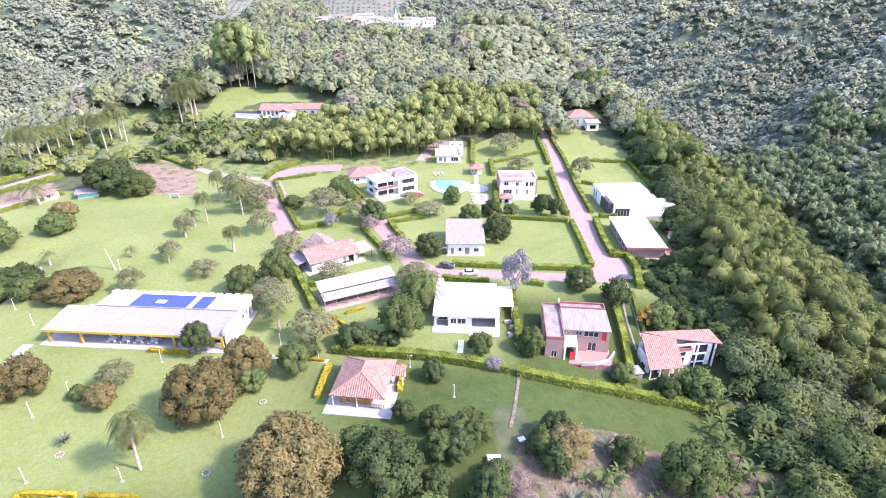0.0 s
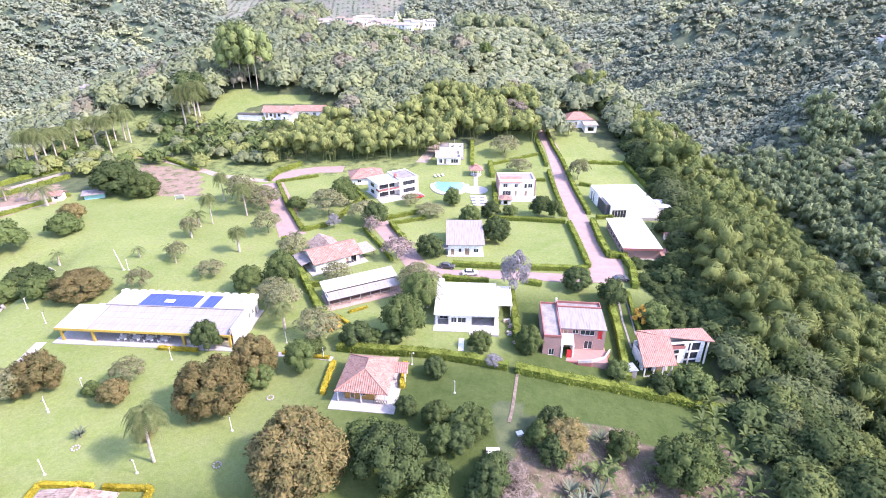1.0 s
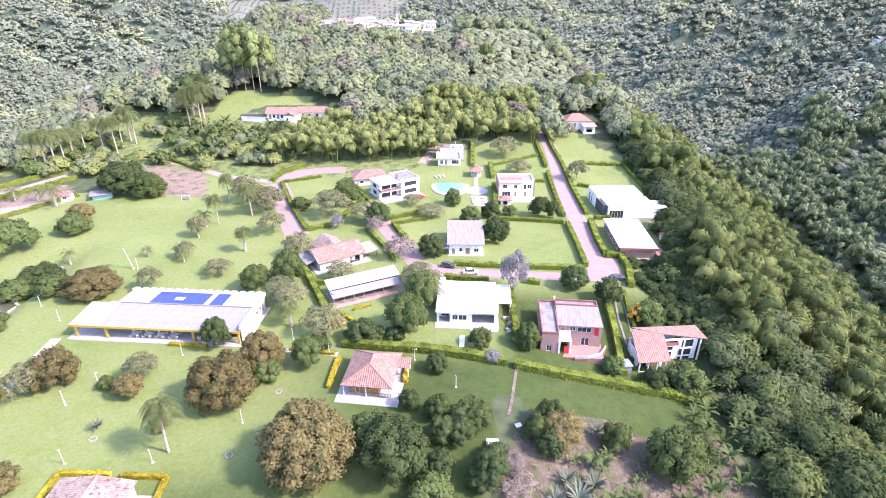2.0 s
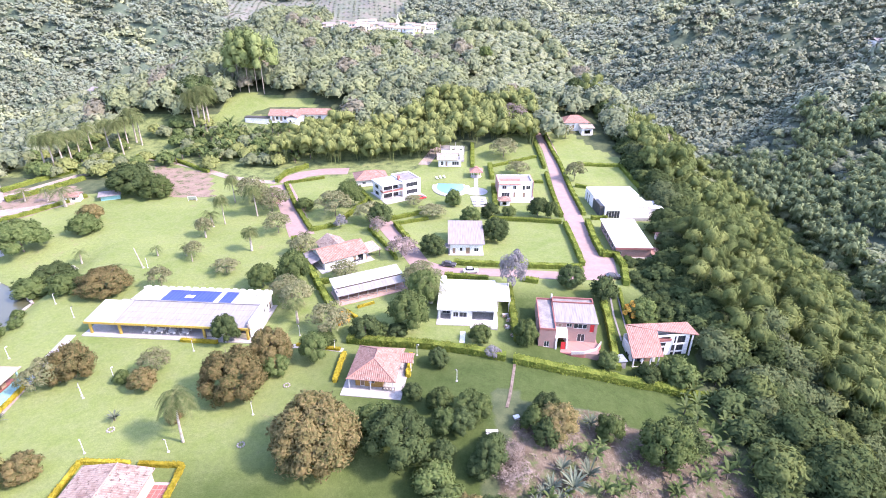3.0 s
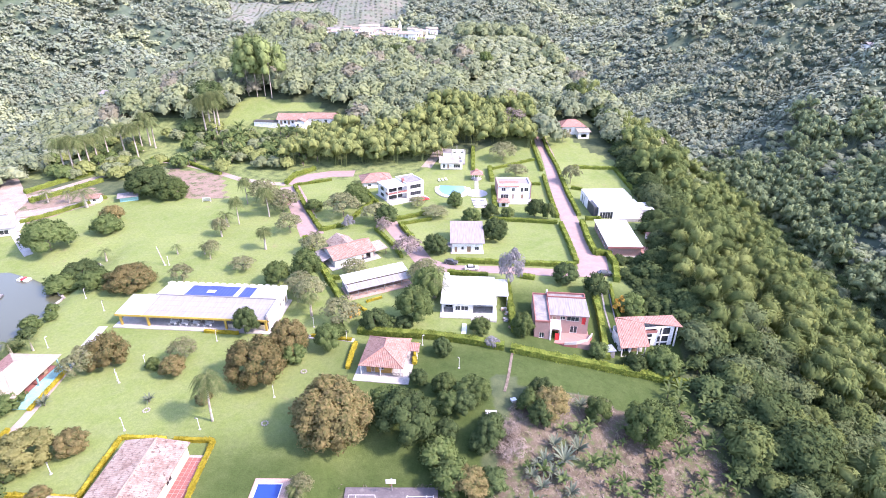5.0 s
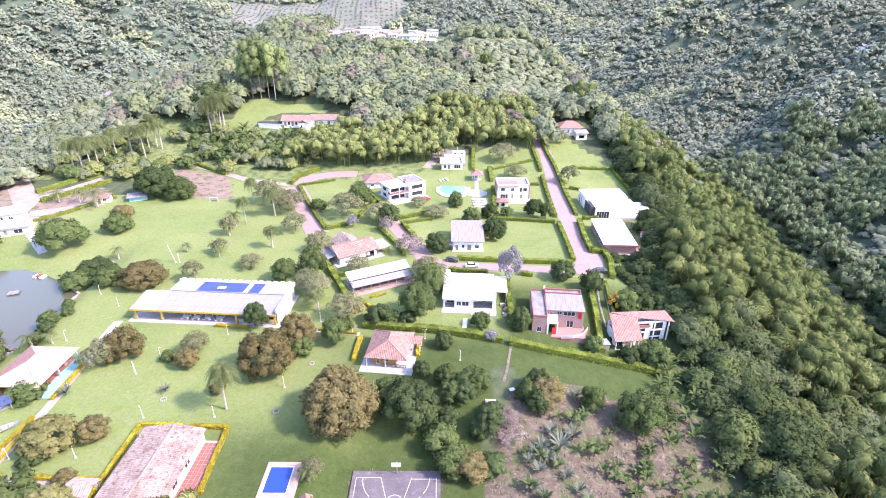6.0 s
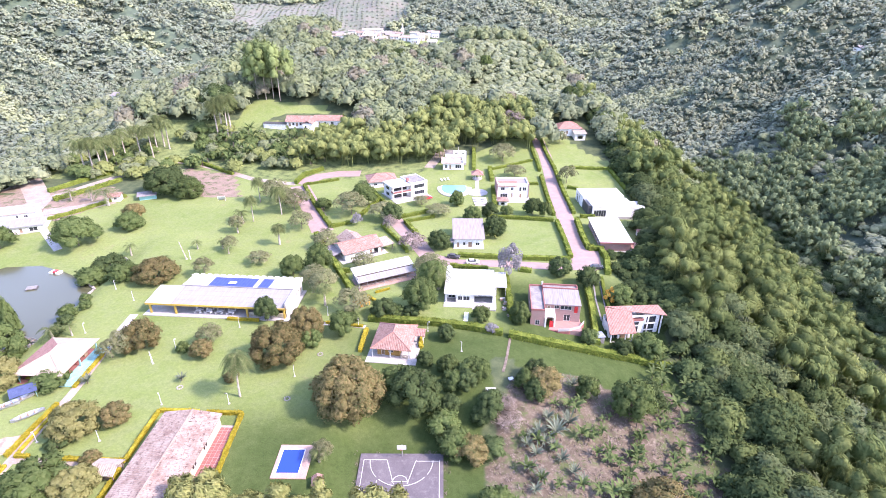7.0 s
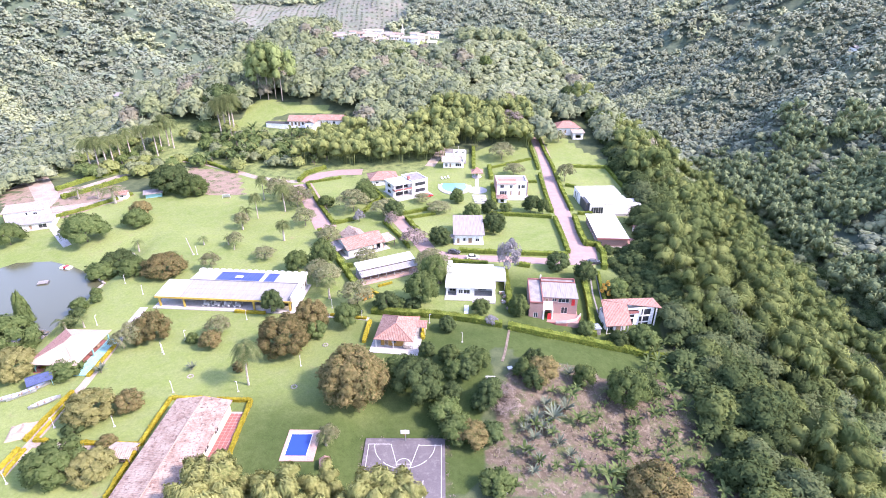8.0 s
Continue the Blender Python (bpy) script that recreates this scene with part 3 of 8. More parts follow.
def parapet(parent, x0, x1, y0, y1, z, mat, tall=0.5, thick=0.2, roof_mat=None):
    part("roof", box(bmesh.new(), x0 + thick, x1 - thick, y0 + thick, y1 - thick, z - 0.2, z), roof_mat or CONCRETE, parent)
    part("parapet", boxes((x0, x1, y0, y0 + thick, z - 0.2, z + tall), (x0, x1, y1 - thick, y1, z - 0.2, z + tall), (x0, x0 + thick, y0 + thick, y1 - thick, z - 0.2, z + tall),
                          (x1 - thick, x1, y0 + thick, y1 - thick, z - 0.2, z + tall)), mat, parent)


def sheet(x0, x1, y0, y1, z, rise, mat, parent, thick=0.12, label="", name="roof", away="y"):
    """One tilted roof sheet, rising towards +y (or +x)."""
    if away == "y":
        pts = [(x0, y0, z), (x1, y0, z), (x1, y1, z + rise), (x0, y1, z + rise)]
    else:
        pts = [(x0, y1, z), (x0, y0, z), (x1, y0, z + rise), (x1, y1, z + rise)]
    return part(name, slab(bmesh.new(), pts, thick), mat, parent, label)


# ---- ground sheet ----
def axis(lo, hi, fine, far_lo, far_hi, grow=1.07):
    mid = list(np.arange(lo, hi + fine / 2, fine))
    up, s = [], fine
    while (up[-1] if up else hi) < far_hi:
        s *= grow
        up.append((up[-1] if up else hi) + min(s, 13))
    down, s = [], fine
    while (down[-1] if down else lo) > far_lo:
        s *= grow
        down.append((down[-1] if down else lo) - min(s, 13))
    return np.array(down[::-1] + mid + up)


def in_poly(x, y, poly):
    odd = False
    for (ax, ay), (bx, by) in zip(poly, poly[1:] + poly[:1]):
        if (ay > y) != (by > y) and x < (bx - ax) * (y - ay) / (by - ay) + ax:
            odd = not odd
    return odd


LAWNS = [
    [(-150, 25), (-18, 20), (6, 40), (8, 76), (58, 68), (56, 84), (66, 110), (84, 230), (62, 268), (30, 262), (-20, 212), (-75, 205), (-95, 212), (-128, 190), (-175, 178), (-190, 140), (-165, 60)],
    [(-121.7, 269.1), (-120.3, 288.5), (-114.9, 296.9), (-98.9, 291.8), (-73.0, 289.0), (-69.9, 280.9), (-93.1, 280.6), (-104.6, 275.5), (-114.1, 269.2)],
    [(-70, 392), (0, 405), (0, 432), (-60, 430)],
]
SOILS = [
    [(7.6, 33.8), (6.6, 44.9), (9.2, 60.9), (13.2, 68.0), (25.2, 72.9), (38.8, 71.7), (54.4, 74.1), (55.6, 64.3), (60.3, 41.2)],
    [(-138.2, 225.2), (-104.5, 214.9), (-90.3, 184.8), (-107.5, 184.5)],
    [(-20.6, 20), (-20.8, 48.6), (-1.4, 48.8), (-1.2, 20)],
    [(-197.2, 183.7), (-156.1, 198.6), (-138.1, 184.2), (-151.4, 158.4), (-167.4, 149.7)],
    [(-311.0, 329.3), (-240.5, 267.5), (-179.4, 186.8), (-197.8, 187.7)],
]

FIELD = [(-500, 1290), (-280, 1320), (-95, 1340), (-80, 1200), (-240, 1110), (-345, 1075), (-430, 1130)]


def build_ground():
    xs, ys = axis(-230, 150, 3.0, -1500, 1300), axis(-60, 320, 3.0, -420, 2000)
    nx, ny = len(xs), len(ys)
    verts = [(x, y, height(x, y)) for y in ys for x in xs]
    faces = [(j * nx + i, j * nx + i + 1, (j + 1) * nx + i + 1, (j + 1) * nx + i) for j in range(ny - 1) for i in range(nx - 1)]
    me = bpy.data.meshes.new("ground")
    me.from_pydata(verts, [], faces)
    lay = me.color_attributes.new("cover", "FLOAT_COLOR", "POINT")
    tint = np.zeros((len(verts), 4), np.float32)
    for k, (x, y, z) in enumerate(verts):
        if -240 < x < 160 and 0 < y < 450:
            # Blue: lawn darkened as if under cloud, and the darker soil.
            tint[k] = (max(any(in_poly(x, y, p) for p in LAWNS), 0.55 * (205 < y < 275 and x < 0)), max((0.42 if i == 2 else 1.0) * in_poly(x, y, p) for i, p in enumerate(SOILS)), max(smooth(-48, -4, x) * (1 - smooth(84, 94, y)), smooth(8, 17, x) * (1 - smooth(108, 122, y)), smooth(-64, -36, x) * (1 - smooth(48, 64, y))), 1)
        else:
            tint[k] = (0.95, 0.36, 0, 1) if in_poly(x, y, FIELD) else (0.6 * smooth(0.05, 0.6, wobble(x, y, 170)) if abs(x) > 250 or y > 520 else 0, 0, 0.8, 1)
    lay.data.foreach_set("color", tint.ravel())
    me.polygons.foreach_set("use_smooth", [True] * len(faces))
    me.materials.append(LAND)
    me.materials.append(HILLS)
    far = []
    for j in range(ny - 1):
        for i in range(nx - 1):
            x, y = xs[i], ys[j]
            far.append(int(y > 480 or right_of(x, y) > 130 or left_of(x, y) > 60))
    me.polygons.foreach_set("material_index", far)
    tagged(new("ground", me), "rolling green lawns, bare soil and wooded slopes", "ground", kind="structure")


def ribbon(name, pts, width, mat, lift=0.08, label="", category="road", kind="structure"):
    """A strip laid over the ground along points (x, y)."""
    line = []
    for (ax, ay), (bx, by) in zip(pts, pts[1:]):
        n = max(1, int(math.hypot(bx - ax, by - ay) / 2))
        line += [(ax + (bx - ax) * i / n, ay + (by - ay) * i / n) for i in range(n)]
    line.append(pts[-1])
    bm = bmesh.new()
    rows = []
    for i, (x, y) in enumerate(line):
        (ax, ay), (bx, by) = line[max(0, i - 1)], line[min(len(line) - 1, i + 1)]
        d = Vector((bx - ax, by - ay)).normalized()
        row = []
        for s in (-0.5, -0.17, 0.17, 0.5):
            px, py = x - d.y * width * s, y + d.x * width * s
            row.append(bm.verts.new((px, py, height(px, py) + lift)))
        rows.append(row)
    for a, b in zip(rows, rows[1:]):
        for i in range(3):
            bm.faces.new((a[i + 1], a[i], b[i], b[i + 1]))
    for f in list(bm.faces):
        if f.normal.z < 0:
            f.normal_flip()
    edge = [e for e in bm.edges if e.is_boundary]
    down = bmesh.ops.extrude_edge_only(bm, edges=edge)["geom"]
    bmesh.ops.translate(bm, verts=[v for v in down if isinstance(v, bmesh.types.BMVert)], vec=(0, 0, -0.4))
    bmesh.ops.recalc_face_normals(bm, faces=bm.faces)
    return tagged(new(name, mesh_of(name, bm, mat)), label, category, kind=kind)


def patch(name, poly, mat, lift=0.08, label="", category="paving", kind="structure", level=None, skirt=0.4, parent=None):
    """A flat or draped patch inside a polygon."""
    bm = bmesh.new()
    f = bm.faces.new([bm.verts.new((x, y, 0)) for x, y in poly])
    if f.calc_area() and f.normal.z < 0:
        f.normal_flip()
    if level is None:
        for ax in (0, 1):
            lo, hi = min(p[ax] for p in poly), max(p[ax] for p in poly)
            for c in np.arange(lo + 2, hi, 2.0):
                n = Vector((1, 0, 0)) if ax == 0 else Vector((0, 1, 0))
                bmesh.ops.bisect_plane(bm, geom=bm.verts[:] + bm.edges[:] + bm.faces[:], plane_co=n * c, plane_no=n)
    for v in bm.verts:
        v.co.z = (height(v.co.x, v.co.y) if level is None else level) + lift
    if skirt:
        edge = [e for e in bm.edges if e.is_boundary]
        down = bmesh.ops.extrude_edge_only(bm, edges=edge)["geom"]
        bmesh.ops.translate(bm, verts=[v for v in down if isinstance(v, bmesh.types.BMVert)], vec=(0, 0, -skirt))
    bmesh.ops.recalc_face_normals(bm, faces=bm.faces)
    if parent is not None:
        ob = part(name, bm, mat, parent, label)
        ob.matrix_parent_inverse = parent.matrix_world.inverted()
        return ob
    return tagged(new(name, mesh_of(name, bm, mat)), label, category, kind=kind)


build_ground()
# brick-paved lanes
ribbon("road", [(47.1, 272.0), (48.8, 243.7), (46.8, 205.2), (44.7, 168.3), (43.4, 144.0), (42.7, 125.7)], 6.6, ROAD, label="straight lane of pink brick paving between hedges")
ribbon("road_crossing", [(45.9, 124.0), (31.2, 124.2), (16.5, 125.6), (-2.9, 126.2)], 4.6, ROAD, 0.07, "brick-paved side lane behind a clipped hedge")
ribbon("road_bend", [(-2.2, 126.2), (-8.4, 130.6), (-12.8, 141.2), (-17.7, 151.0), (-23.9, 164.5)], 6.0, ROAD, 0.06, "short brick-paved cul-de-sac lane")
ribbon("road_west", [(-48.1, 150.1), (-54.7, 166.4), (-62.6, 185.3), (-69.0, 199.7)], 8.2, ROAD, 0.07, "wide pink brick lane beside the lawns")
ribbon("road_north", [(-69.8, 202.4), (-63.0, 213.4), (-54.5, 217.3), (-43.9, 217.6)], 8.0, ROAD, 0.06, "brick-paved forecourt below the bamboo")
patch("driveway", [(44.2, 136.7), (50.3, 136.2), (48.3, 123.0), (42.0, 120.5)], ROAD, 0.09, "brick-paved turning bay with hedge")
ribbon("track", [(-71.3, 202.4), (-80.9, 204.3), (-94.0, 209.1), (-110.6, 220.7), (-129.5, 230.0), (-145.2, 233.7)], 3.6, DIRT, 0.07, "pale gravel track curving past the bank")
ribbon("track_west", [(-171.5, 178.5), (-165.7, 193.0), (-158.0, 209.2), (-149.1, 221.4)], 5.0, DIRT, 0.07, "pale dirt track along a hedge")
ribbon("track_gate", [(-270.6, 289.9), (-189.5, 197.9), (-172.7, 178.5), (-168.6, 163.9)], 9.0, DIRT, 0.06, "pale dirt track forking by a gatehouse")
ribbon("track_yard", [(-163.0, 165.8), (-152.1, 170.5), (-141.6, 179.2)], 7.0, DIRT, 0.06, "dusty yard in front of cottages")
ribbon("track_hill", [(-11.0, 222.9), (-6.6, 238.9), (-4.2, 250.4), (-8.3, 254.5)], 5.0, DIRT, 0.07, "reddish earth track up the slope")
ribbon("pavement", [(-88.4, 93.4), (-88.0, 85.7), (-86.8, 76.0)], 2.2, PALECON, 0.09, "pale concrete garden path", "path")
ribbon("pavement_south", [(-86.8, 76.0), (-85.5, 60.8), (-85.4, 43.8), (-85.5, 34.8)], 1.9, DIRT, 0.09, "narrow garden path between golden hedges", "path")
ribbon("pavement_east", [(-85.8, 42.7), (-75.5, 42.4), (-63.4, 41.8)], 1.6, DIRT, 0.10, "narrow path behind a golden hedge", "path")
ribbon("pavement_house", [(-154.8, 152.7), (-141.5, 139.3), (-137.1, 135.2)], 2.6, PALECON, 0.12, "white concrete steps beside the house", "path")
ribbon("pavement_lane", [(43.2, 114.0), (42.3, 106.3), (42.3, 98.3)], 0.45, CONCRETE, 0.09, "worn concrete wheel strip down the slope", "path")
ribbon("pavement_lane_east", [(45.3, 114.8), (44.7, 108.2), (44.4, 102.2)], 0.35, CONCRETE, 0.09, "second worn concrete wheel strip down the slope", "path")
ribbon("pavement_plot", [(14.7, 86.0), (13.7, 81.2), (13.0, 77.7), (12.1, 73.8), (11.3, 71.0)], 0.6, BARK, 0.10, "rough stone edging between plots", "path")
ribbon("pavement_hall", [(-35.8, 89.9), (-29.9, 89.6), (-23.9, 88.5)], 1.4, PALECON, 0.09, "short path to the pavilion", "path")


# ---- foliage ----
def blades(cent, way, size, slim=0.5, lie=0.6, rng=RNG):
    """Pointed leaf blades at cent, roughly facing along way: an (n, 4, 3) array."""
    n = len(cent)
    nrm = way + lie * rng.normal(size=(n, 3))
    nrm /= np.linalg.norm(nrm, axis=1, keepdims=True)
    u = np.cross(nrm, rng.normal(size=(n, 3)))
    u /= np.linalg.norm(u, axis=1, keepdims=True)
    v = np.cross(nrm, u)
    s = (np.asarray(size) * rng.uniform(0.7, 1.3, n))[:, None]
    tip = cent + u * s
    return np.stack([cent - u * s - v * s * slim, cent - u * s + v * s * slim, tip, tip], 1)


def quads_mesh(name, quads, mat, normals=None):
    """Loose leaves in one mesh; a leaf whose last two corners meet becomes a triangle. Normals, where given, shade a crown as one soft body."""
    if normals is not None:
        face = np.cross(quads[:, 1] - quads[:, 0], quads[:, 2] - quads[:, 0])
        away = (face * normals.sum(1)).sum(1) < 0
        quads, normals = quads.copy(), normals.copy()
        quads[away], normals[away] = quads[away][:, [1, 0, 3, 2]], normals[away][:, [1, 0, 3, 2]]
    thin = np.all(quads[:, 2] == quads[:, 3], axis=1)
    co = np.concatenate([quads[~thin].reshape(-1, 3), quads[thin][:, :3].reshape(-1, 3)])
    four, three = int((~thin).sum()), int(thin.sum())
    me = bpy.data.meshes.new(name)
    me.vertices.add(len(co))
    me.vertices.foreach_set("co", co.astype(np.float32).ravel())
    me.loops.add(len(co))
    me.loops.foreach_set("vertex_index", np.arange(len(co), dtype=np.int32))
    me.polygons.add(four + three)
    me.polygons.foreach_set("loop_start", np.concatenate([np.arange(four) * 4, four * 4 + np.arange(three) * 3]).astype(np.int32))
    me.update(calc_edges=True)
    if normals is not None:
        soft = np.concatenate([normals[~thin].reshape(-1, 3), normals[thin][:, :3].reshape(-1, 3)])
        me.attributes.new("custom_normal", "FLOAT_VECTOR", "POINT").data.foreach_set("vector", soft.astype(np.float32).ravel())
    me.materials.append(mat)
    return me


def unit(v):
    return v / (np.linalg.norm(v, axis=-1, keepdims=True) + 1e-9)


def tufted(seed, heads, fur, blade, knob=0.5, low=-0.05, flat=0.85, slim=0.5, jitter=0.4, rings=2, segs=6, reach=0.75, hull=0.84, foot=False, lit=0.0):
    """A lumpy crown of leafy heads in a unit ball, with its shading normals."""
    rng = np.random.default_rng(seed)
    balls = []
    for i in range(heads):
        z = low + (0.92 - low) * (i + 0.5) / heads if heads > 1 else 0.2
        a = i * 2.399 + rng.uniform(-0.5, 0.5)
        r = math.sqrt(max(0.05, 1 - z * z)) * rng.uniform(reach - 0.25, reach) if heads > 1 else 0.0
        balls.append((np.array([r * math.cos(a), r * math.sin(a), z * 0.75]), knob * rng.uniform(0.72, 1.25)))
    if heads > 4:
        balls.append((np.array([0.05, 0.0, 0.56]), knob * 1.3))
    Q, S = [], []
    for n, (c, k) in enumerate(balls):
        turn = rng.uniform(0, math.tau)
        f = np.linspace(0, 2.0, rings + 1)
        for i in range(rings):
            for j in range(segs):
                ring = np.array([(f[p], turn + q * math.tau / segs) for p, q in ((i, j), (i + 1, j), (i + 1, j + 1), (i, j + 1))])
                d = np.stack([np.sin(ring[:, 0]) * np.cos(ring[:, 1]), np.sin(ring[:, 0]) * np.sin(ring[:, 1]), np.cos(ring[:, 0])], 1)
                q = c + d * k * hull
                if i == 0:
                    q, d = q[[1, 2, 0, 0]], d[[1, 2, 0, 0]]
                Q.append(q[None]), S.append(d[None])
        d = unit(rng.normal(size=(fur, 3)))
        d[:, 2] = np.where(d[:, 2] < -0.45, -d[:, 2], d[:, 2])
        p = c + d * k * rng.uniform(hull + 0.03, 1.08, (fur, 1)) * (1 + 0.16 * np.sin(d[:, :1] * 7 + seed) * np.sin(d[:, 1:2] * 6 + n))
        keep = np.ones(fur, bool)
        for m, (c2, k2) in enumerate(balls):
            if m != n:
                keep &= np.linalg.norm(p - c2, axis=1) > 0.86 * k2
        d, p = d[keep], p[keep]
        out = unit(0.6 * d + 0.4 * unit(p + np.array([0, 0, 0.25])))
        nrm = unit(out + jitter * rng.normal(size=p.shape))
        u = unit(np.cross(nrm, rng.normal(size=p.shape)))
        v = np.cross(nrm, u)
        b = blade * rng.uniform(0.7, 1.35, (len(p), 1))
        tip = p + u * b - out * b * 0.25
        Q.append(np.stack([p - u * b - v * b * slim, p - u * b + v * b * slim, tip, tip], 1))
        S.append(np.repeat(unit(0.8 * out + 0.2 * nrm)[:, None], 4, 1))
    Q, S = np.concatenate(Q), np.concatenate(S)
    if foot:
        Q = Q + np.array([0, 0, 0.35])
    return Q * np.array([1, 1, flat]), unit(unit(S / np.array([1, 1, flat])) + np.array([0, 0, lit]))


def fountain(seed, culms=6, leaves=150, blade=0.42, slim=0.3, tall=(9.0, 16.0), bow=(3.5, 6.5), tuft=1.9, rings=6, segs=7):
    """A bamboo clump in metres: culms that rise together and arch over, each ending in a long bowed plume of hanging leaves."""
    rng = np.random.default_rng(seed)
    Q, S = [], []
    for i in range(culms):
        a = i * 2.399 + rng.uniform(-0.5, 0.5)
        way = np.array([math.cos(a), math.sin(a), 0.0])
        side = np.array([-way[1], way[0], 0.0])
        base = way * rng.uniform(0.2, 1.6)
        high, over, fat = rng.uniform(*tall), rng.uniform(*bow), tuft * rng.uniform(0.75, 1.2)

        def at(s):
            return base + way * (over * s ** 1.9)[:, None] + np.array([0, 0, 1.0]) * (high * (1.65 * s - 0.82 * s ** 3))[:, None]

        def ring(s, w, k=1.0):
            """A point of the plume's skin at s along it and w round it, and its outward way."""
            fwd = unit(at(s + 0.02) - at(s - 0.02))
            up = unit(np.cross(side, fwd) * -1)
            d = np.cos(w)[:, None] * up + np.sin(w)[:, None] * side
            wide = fat * np.sqrt(np.clip(np.sin(np.pi * np.clip((s - 0.36) / 0.68, 0.0, 1.0)), 0.02, 1)) * k
            return at(s) + d * wide[:, None] + (np.cos(w) < 0)[:, None] * np.array([0, 0, -0.5]) * wide[:, None], unit(d + fwd * (3.0 * (s - 0.72))[:, None] + np.array([0, 0, 0.2]))

        pts = at(np.linspace(0, 0.8, 4)) - np.array([0, 0, 0.6]) * np.linspace(1, 0, 4)[:, None]
        for p, q in zip(pts, pts[1:]):
            Q.append(np.array([[p - side * 0.09, p + side * 0.09, q + side * 0.07, q - side * 0.07]]))
            S.append(np.repeat(-way[None, None], 4, 1))
        ss, ww = np.linspace(0.40, 1.03, rings), np.linspace(0, math.tau, segs + 1)
        for j in range(rings - 1):
            for k in range(segs):
                p, n = ring(np.array([ss[j], ss[j], ss[j + 1], ss[j + 1]]), np.array([ww[k], ww[k + 1], ww[k + 1], ww[k]]), 0.64)
                Q.append(p[None]), S.append(n[None])
        s, w = rng.uniform(0.39, 1.05, leaves), rng.normal(size=leaves) * 1.15
        p, out = ring(s, w, 1.0)
        p = p + out * (fat * rng.uniform(-0.3, 0.12, leaves) * (1 + 0.5 * np.sin(9 * s + 3 * w)))[:, None]
        nrm = unit(out + 0.28 * rng.normal(size=p.shape))
        u = np.sin(w)[:, None] * side + 0.7 * way + np.array([0, 0, -0.7]) + 0.3 * rng.normal(size=p.shape)
        u = unit(u - nrm * (u * nrm).sum(1, keepdims=True))
        v = np.cross(nrm, u)
        b = blade * rng.uniform(0.7, 1.35, (leaves, 1))
        tip = p + u * b - np.array([0, 0, 0.3]) * b
        Q.append(np.stack([p - u * b - v * b * slim, p - u * b + v * b * slim, tip, tip], 1))
        S.append(np.repeat(unit(0.8 * out + 0.2 * nrm)[:, None], 4, 1))
    return np.concatenate(Q), np.concatenate(S)


def crown_quads(lobes, leaves, size, flat=0.75, seed=1, hollow=0.8, low=-0.35, knob=0.36):
    """A crown within a unit ball: lobes of leaves with gaps between them."""
    rng = np.random.default_rng(seed)
    out = []
    for i in range(lobes):
        z = low + (1 - low) * (i + 0.5) / lobes
        a = i * 2.399 + rng.uniform(-0.4, 0.4)
        r = math.sqrt(max(0.0, 1 - z * z)) * rng.uniform(0.6, 0.95)
        c = np.array([r * math.cos(a), r * math.sin(a), z * rng.uniform(0.6, 0.9)])
        d = rng.normal(size=(leaves, 3))
        d /= np.linalg.norm(d, axis=1, keepdims=True)
        d[:, 2] = np.where(d[:, 2] < -0.3, -d[:, 2], d[:, 2])
        k = knob * rng.uniform(0.65, 1.25)
        p = c + d * k * rng.uniform(hollow, 1.05, (leaves, 1)) * np.array([1, 1, 0.8])
        out.append(blades(p, d + 0.4 * c + np.array([0, 0, 0.2]), np.full(leaves, size), 0.55, 0.38, rng))
    q = np.concatenate(out)
    q[..., 2] *= flat
    return q


def limbs(h, r, spread, forks, seed, lean=0.0, n=7):
    """A tapered trunk with forking limbs up into the crown."""
    rng = random.Random(seed)
    bm = bmesh.new()
    top = Vector((lean, 0, h))
    tube(bm, (0, 0, -0.4), top * 0.5, r, r * 0.8, n)
    tube(bm, top * 0.5, top, r * 0.8, r * 0.55, n)
    for i in range(forks):
        a = i * 2.4 + rng.uniform(-0.3, 0.3)
        b = top * rng.uniform(0.55, 0.95)
        e = b + Vector((math.cos(a) * spread, math.sin(a) * spread, spread * rng.uniform(0.5, 1.0)))
        tube(bm, b, (b + e) / 2 + Vector((0, 0, 0.1 * spread)), r * 0.45, r * 0.3, 5)
        tube(bm, (b + e) / 2 + Vector((0, 0, 0.1 * spread)), e, r * 0.3, r * 0.12, 5)
    return bm


KINDS = {}


def tree_kind(key, name, label, mats, crowns, trunk=(0.55, 0.035, 0.5, 6), lift=0.62, category="tree", bark=None):
    """Unit-sized models of one kind of tree: height about 1 at the crown's top, radius 1; copied from later."""
    made = []
    for i, q in enumerate(crowns):
        made.append((mesh_of(name + "_trunk", limbs(trunk[0], trunk[1], trunk[2], trunk[3], i + 3), bark or BARK),
                     quads_mesh(name + "_crown", q[0] + np.array([0, 0, lift]), mats[i % len(mats)], q[1])))
    KINDS[key] = (name, label, made, category)


def sprays(lobes, leaves, size, flat, low, knob, seeds):
    return [(q, None) for q in (crown_quads(lobes, leaves, size, flat, seed=s, low=low, knob=knob) for s in seeds)]


def tufts(heads, fur, blade, knob, seeds, flat=0.62, low=-0.55, reach=0.86, jitter=0.55):
    return [tufted(s, heads, fur, blade, knob, low, flat, 0.5, jitter, reach=reach, hull=0.78) for s in seeds]


tree_kind("mango", "mango_tree", "dense round tree with bronze young leaves on the lawn", [BRONZE], tufts(60, 230, 0.040, 0.21, (1, 2)), lift=0.42)
tree_kind("dense", "shade_tree", "dense dark-green broadleaf tree with a rounded crown", [DEEP, GREEN, DEEP], tufts(44, 170, 0.048, 0.25, (3, 4, 5)), lift=0.42)
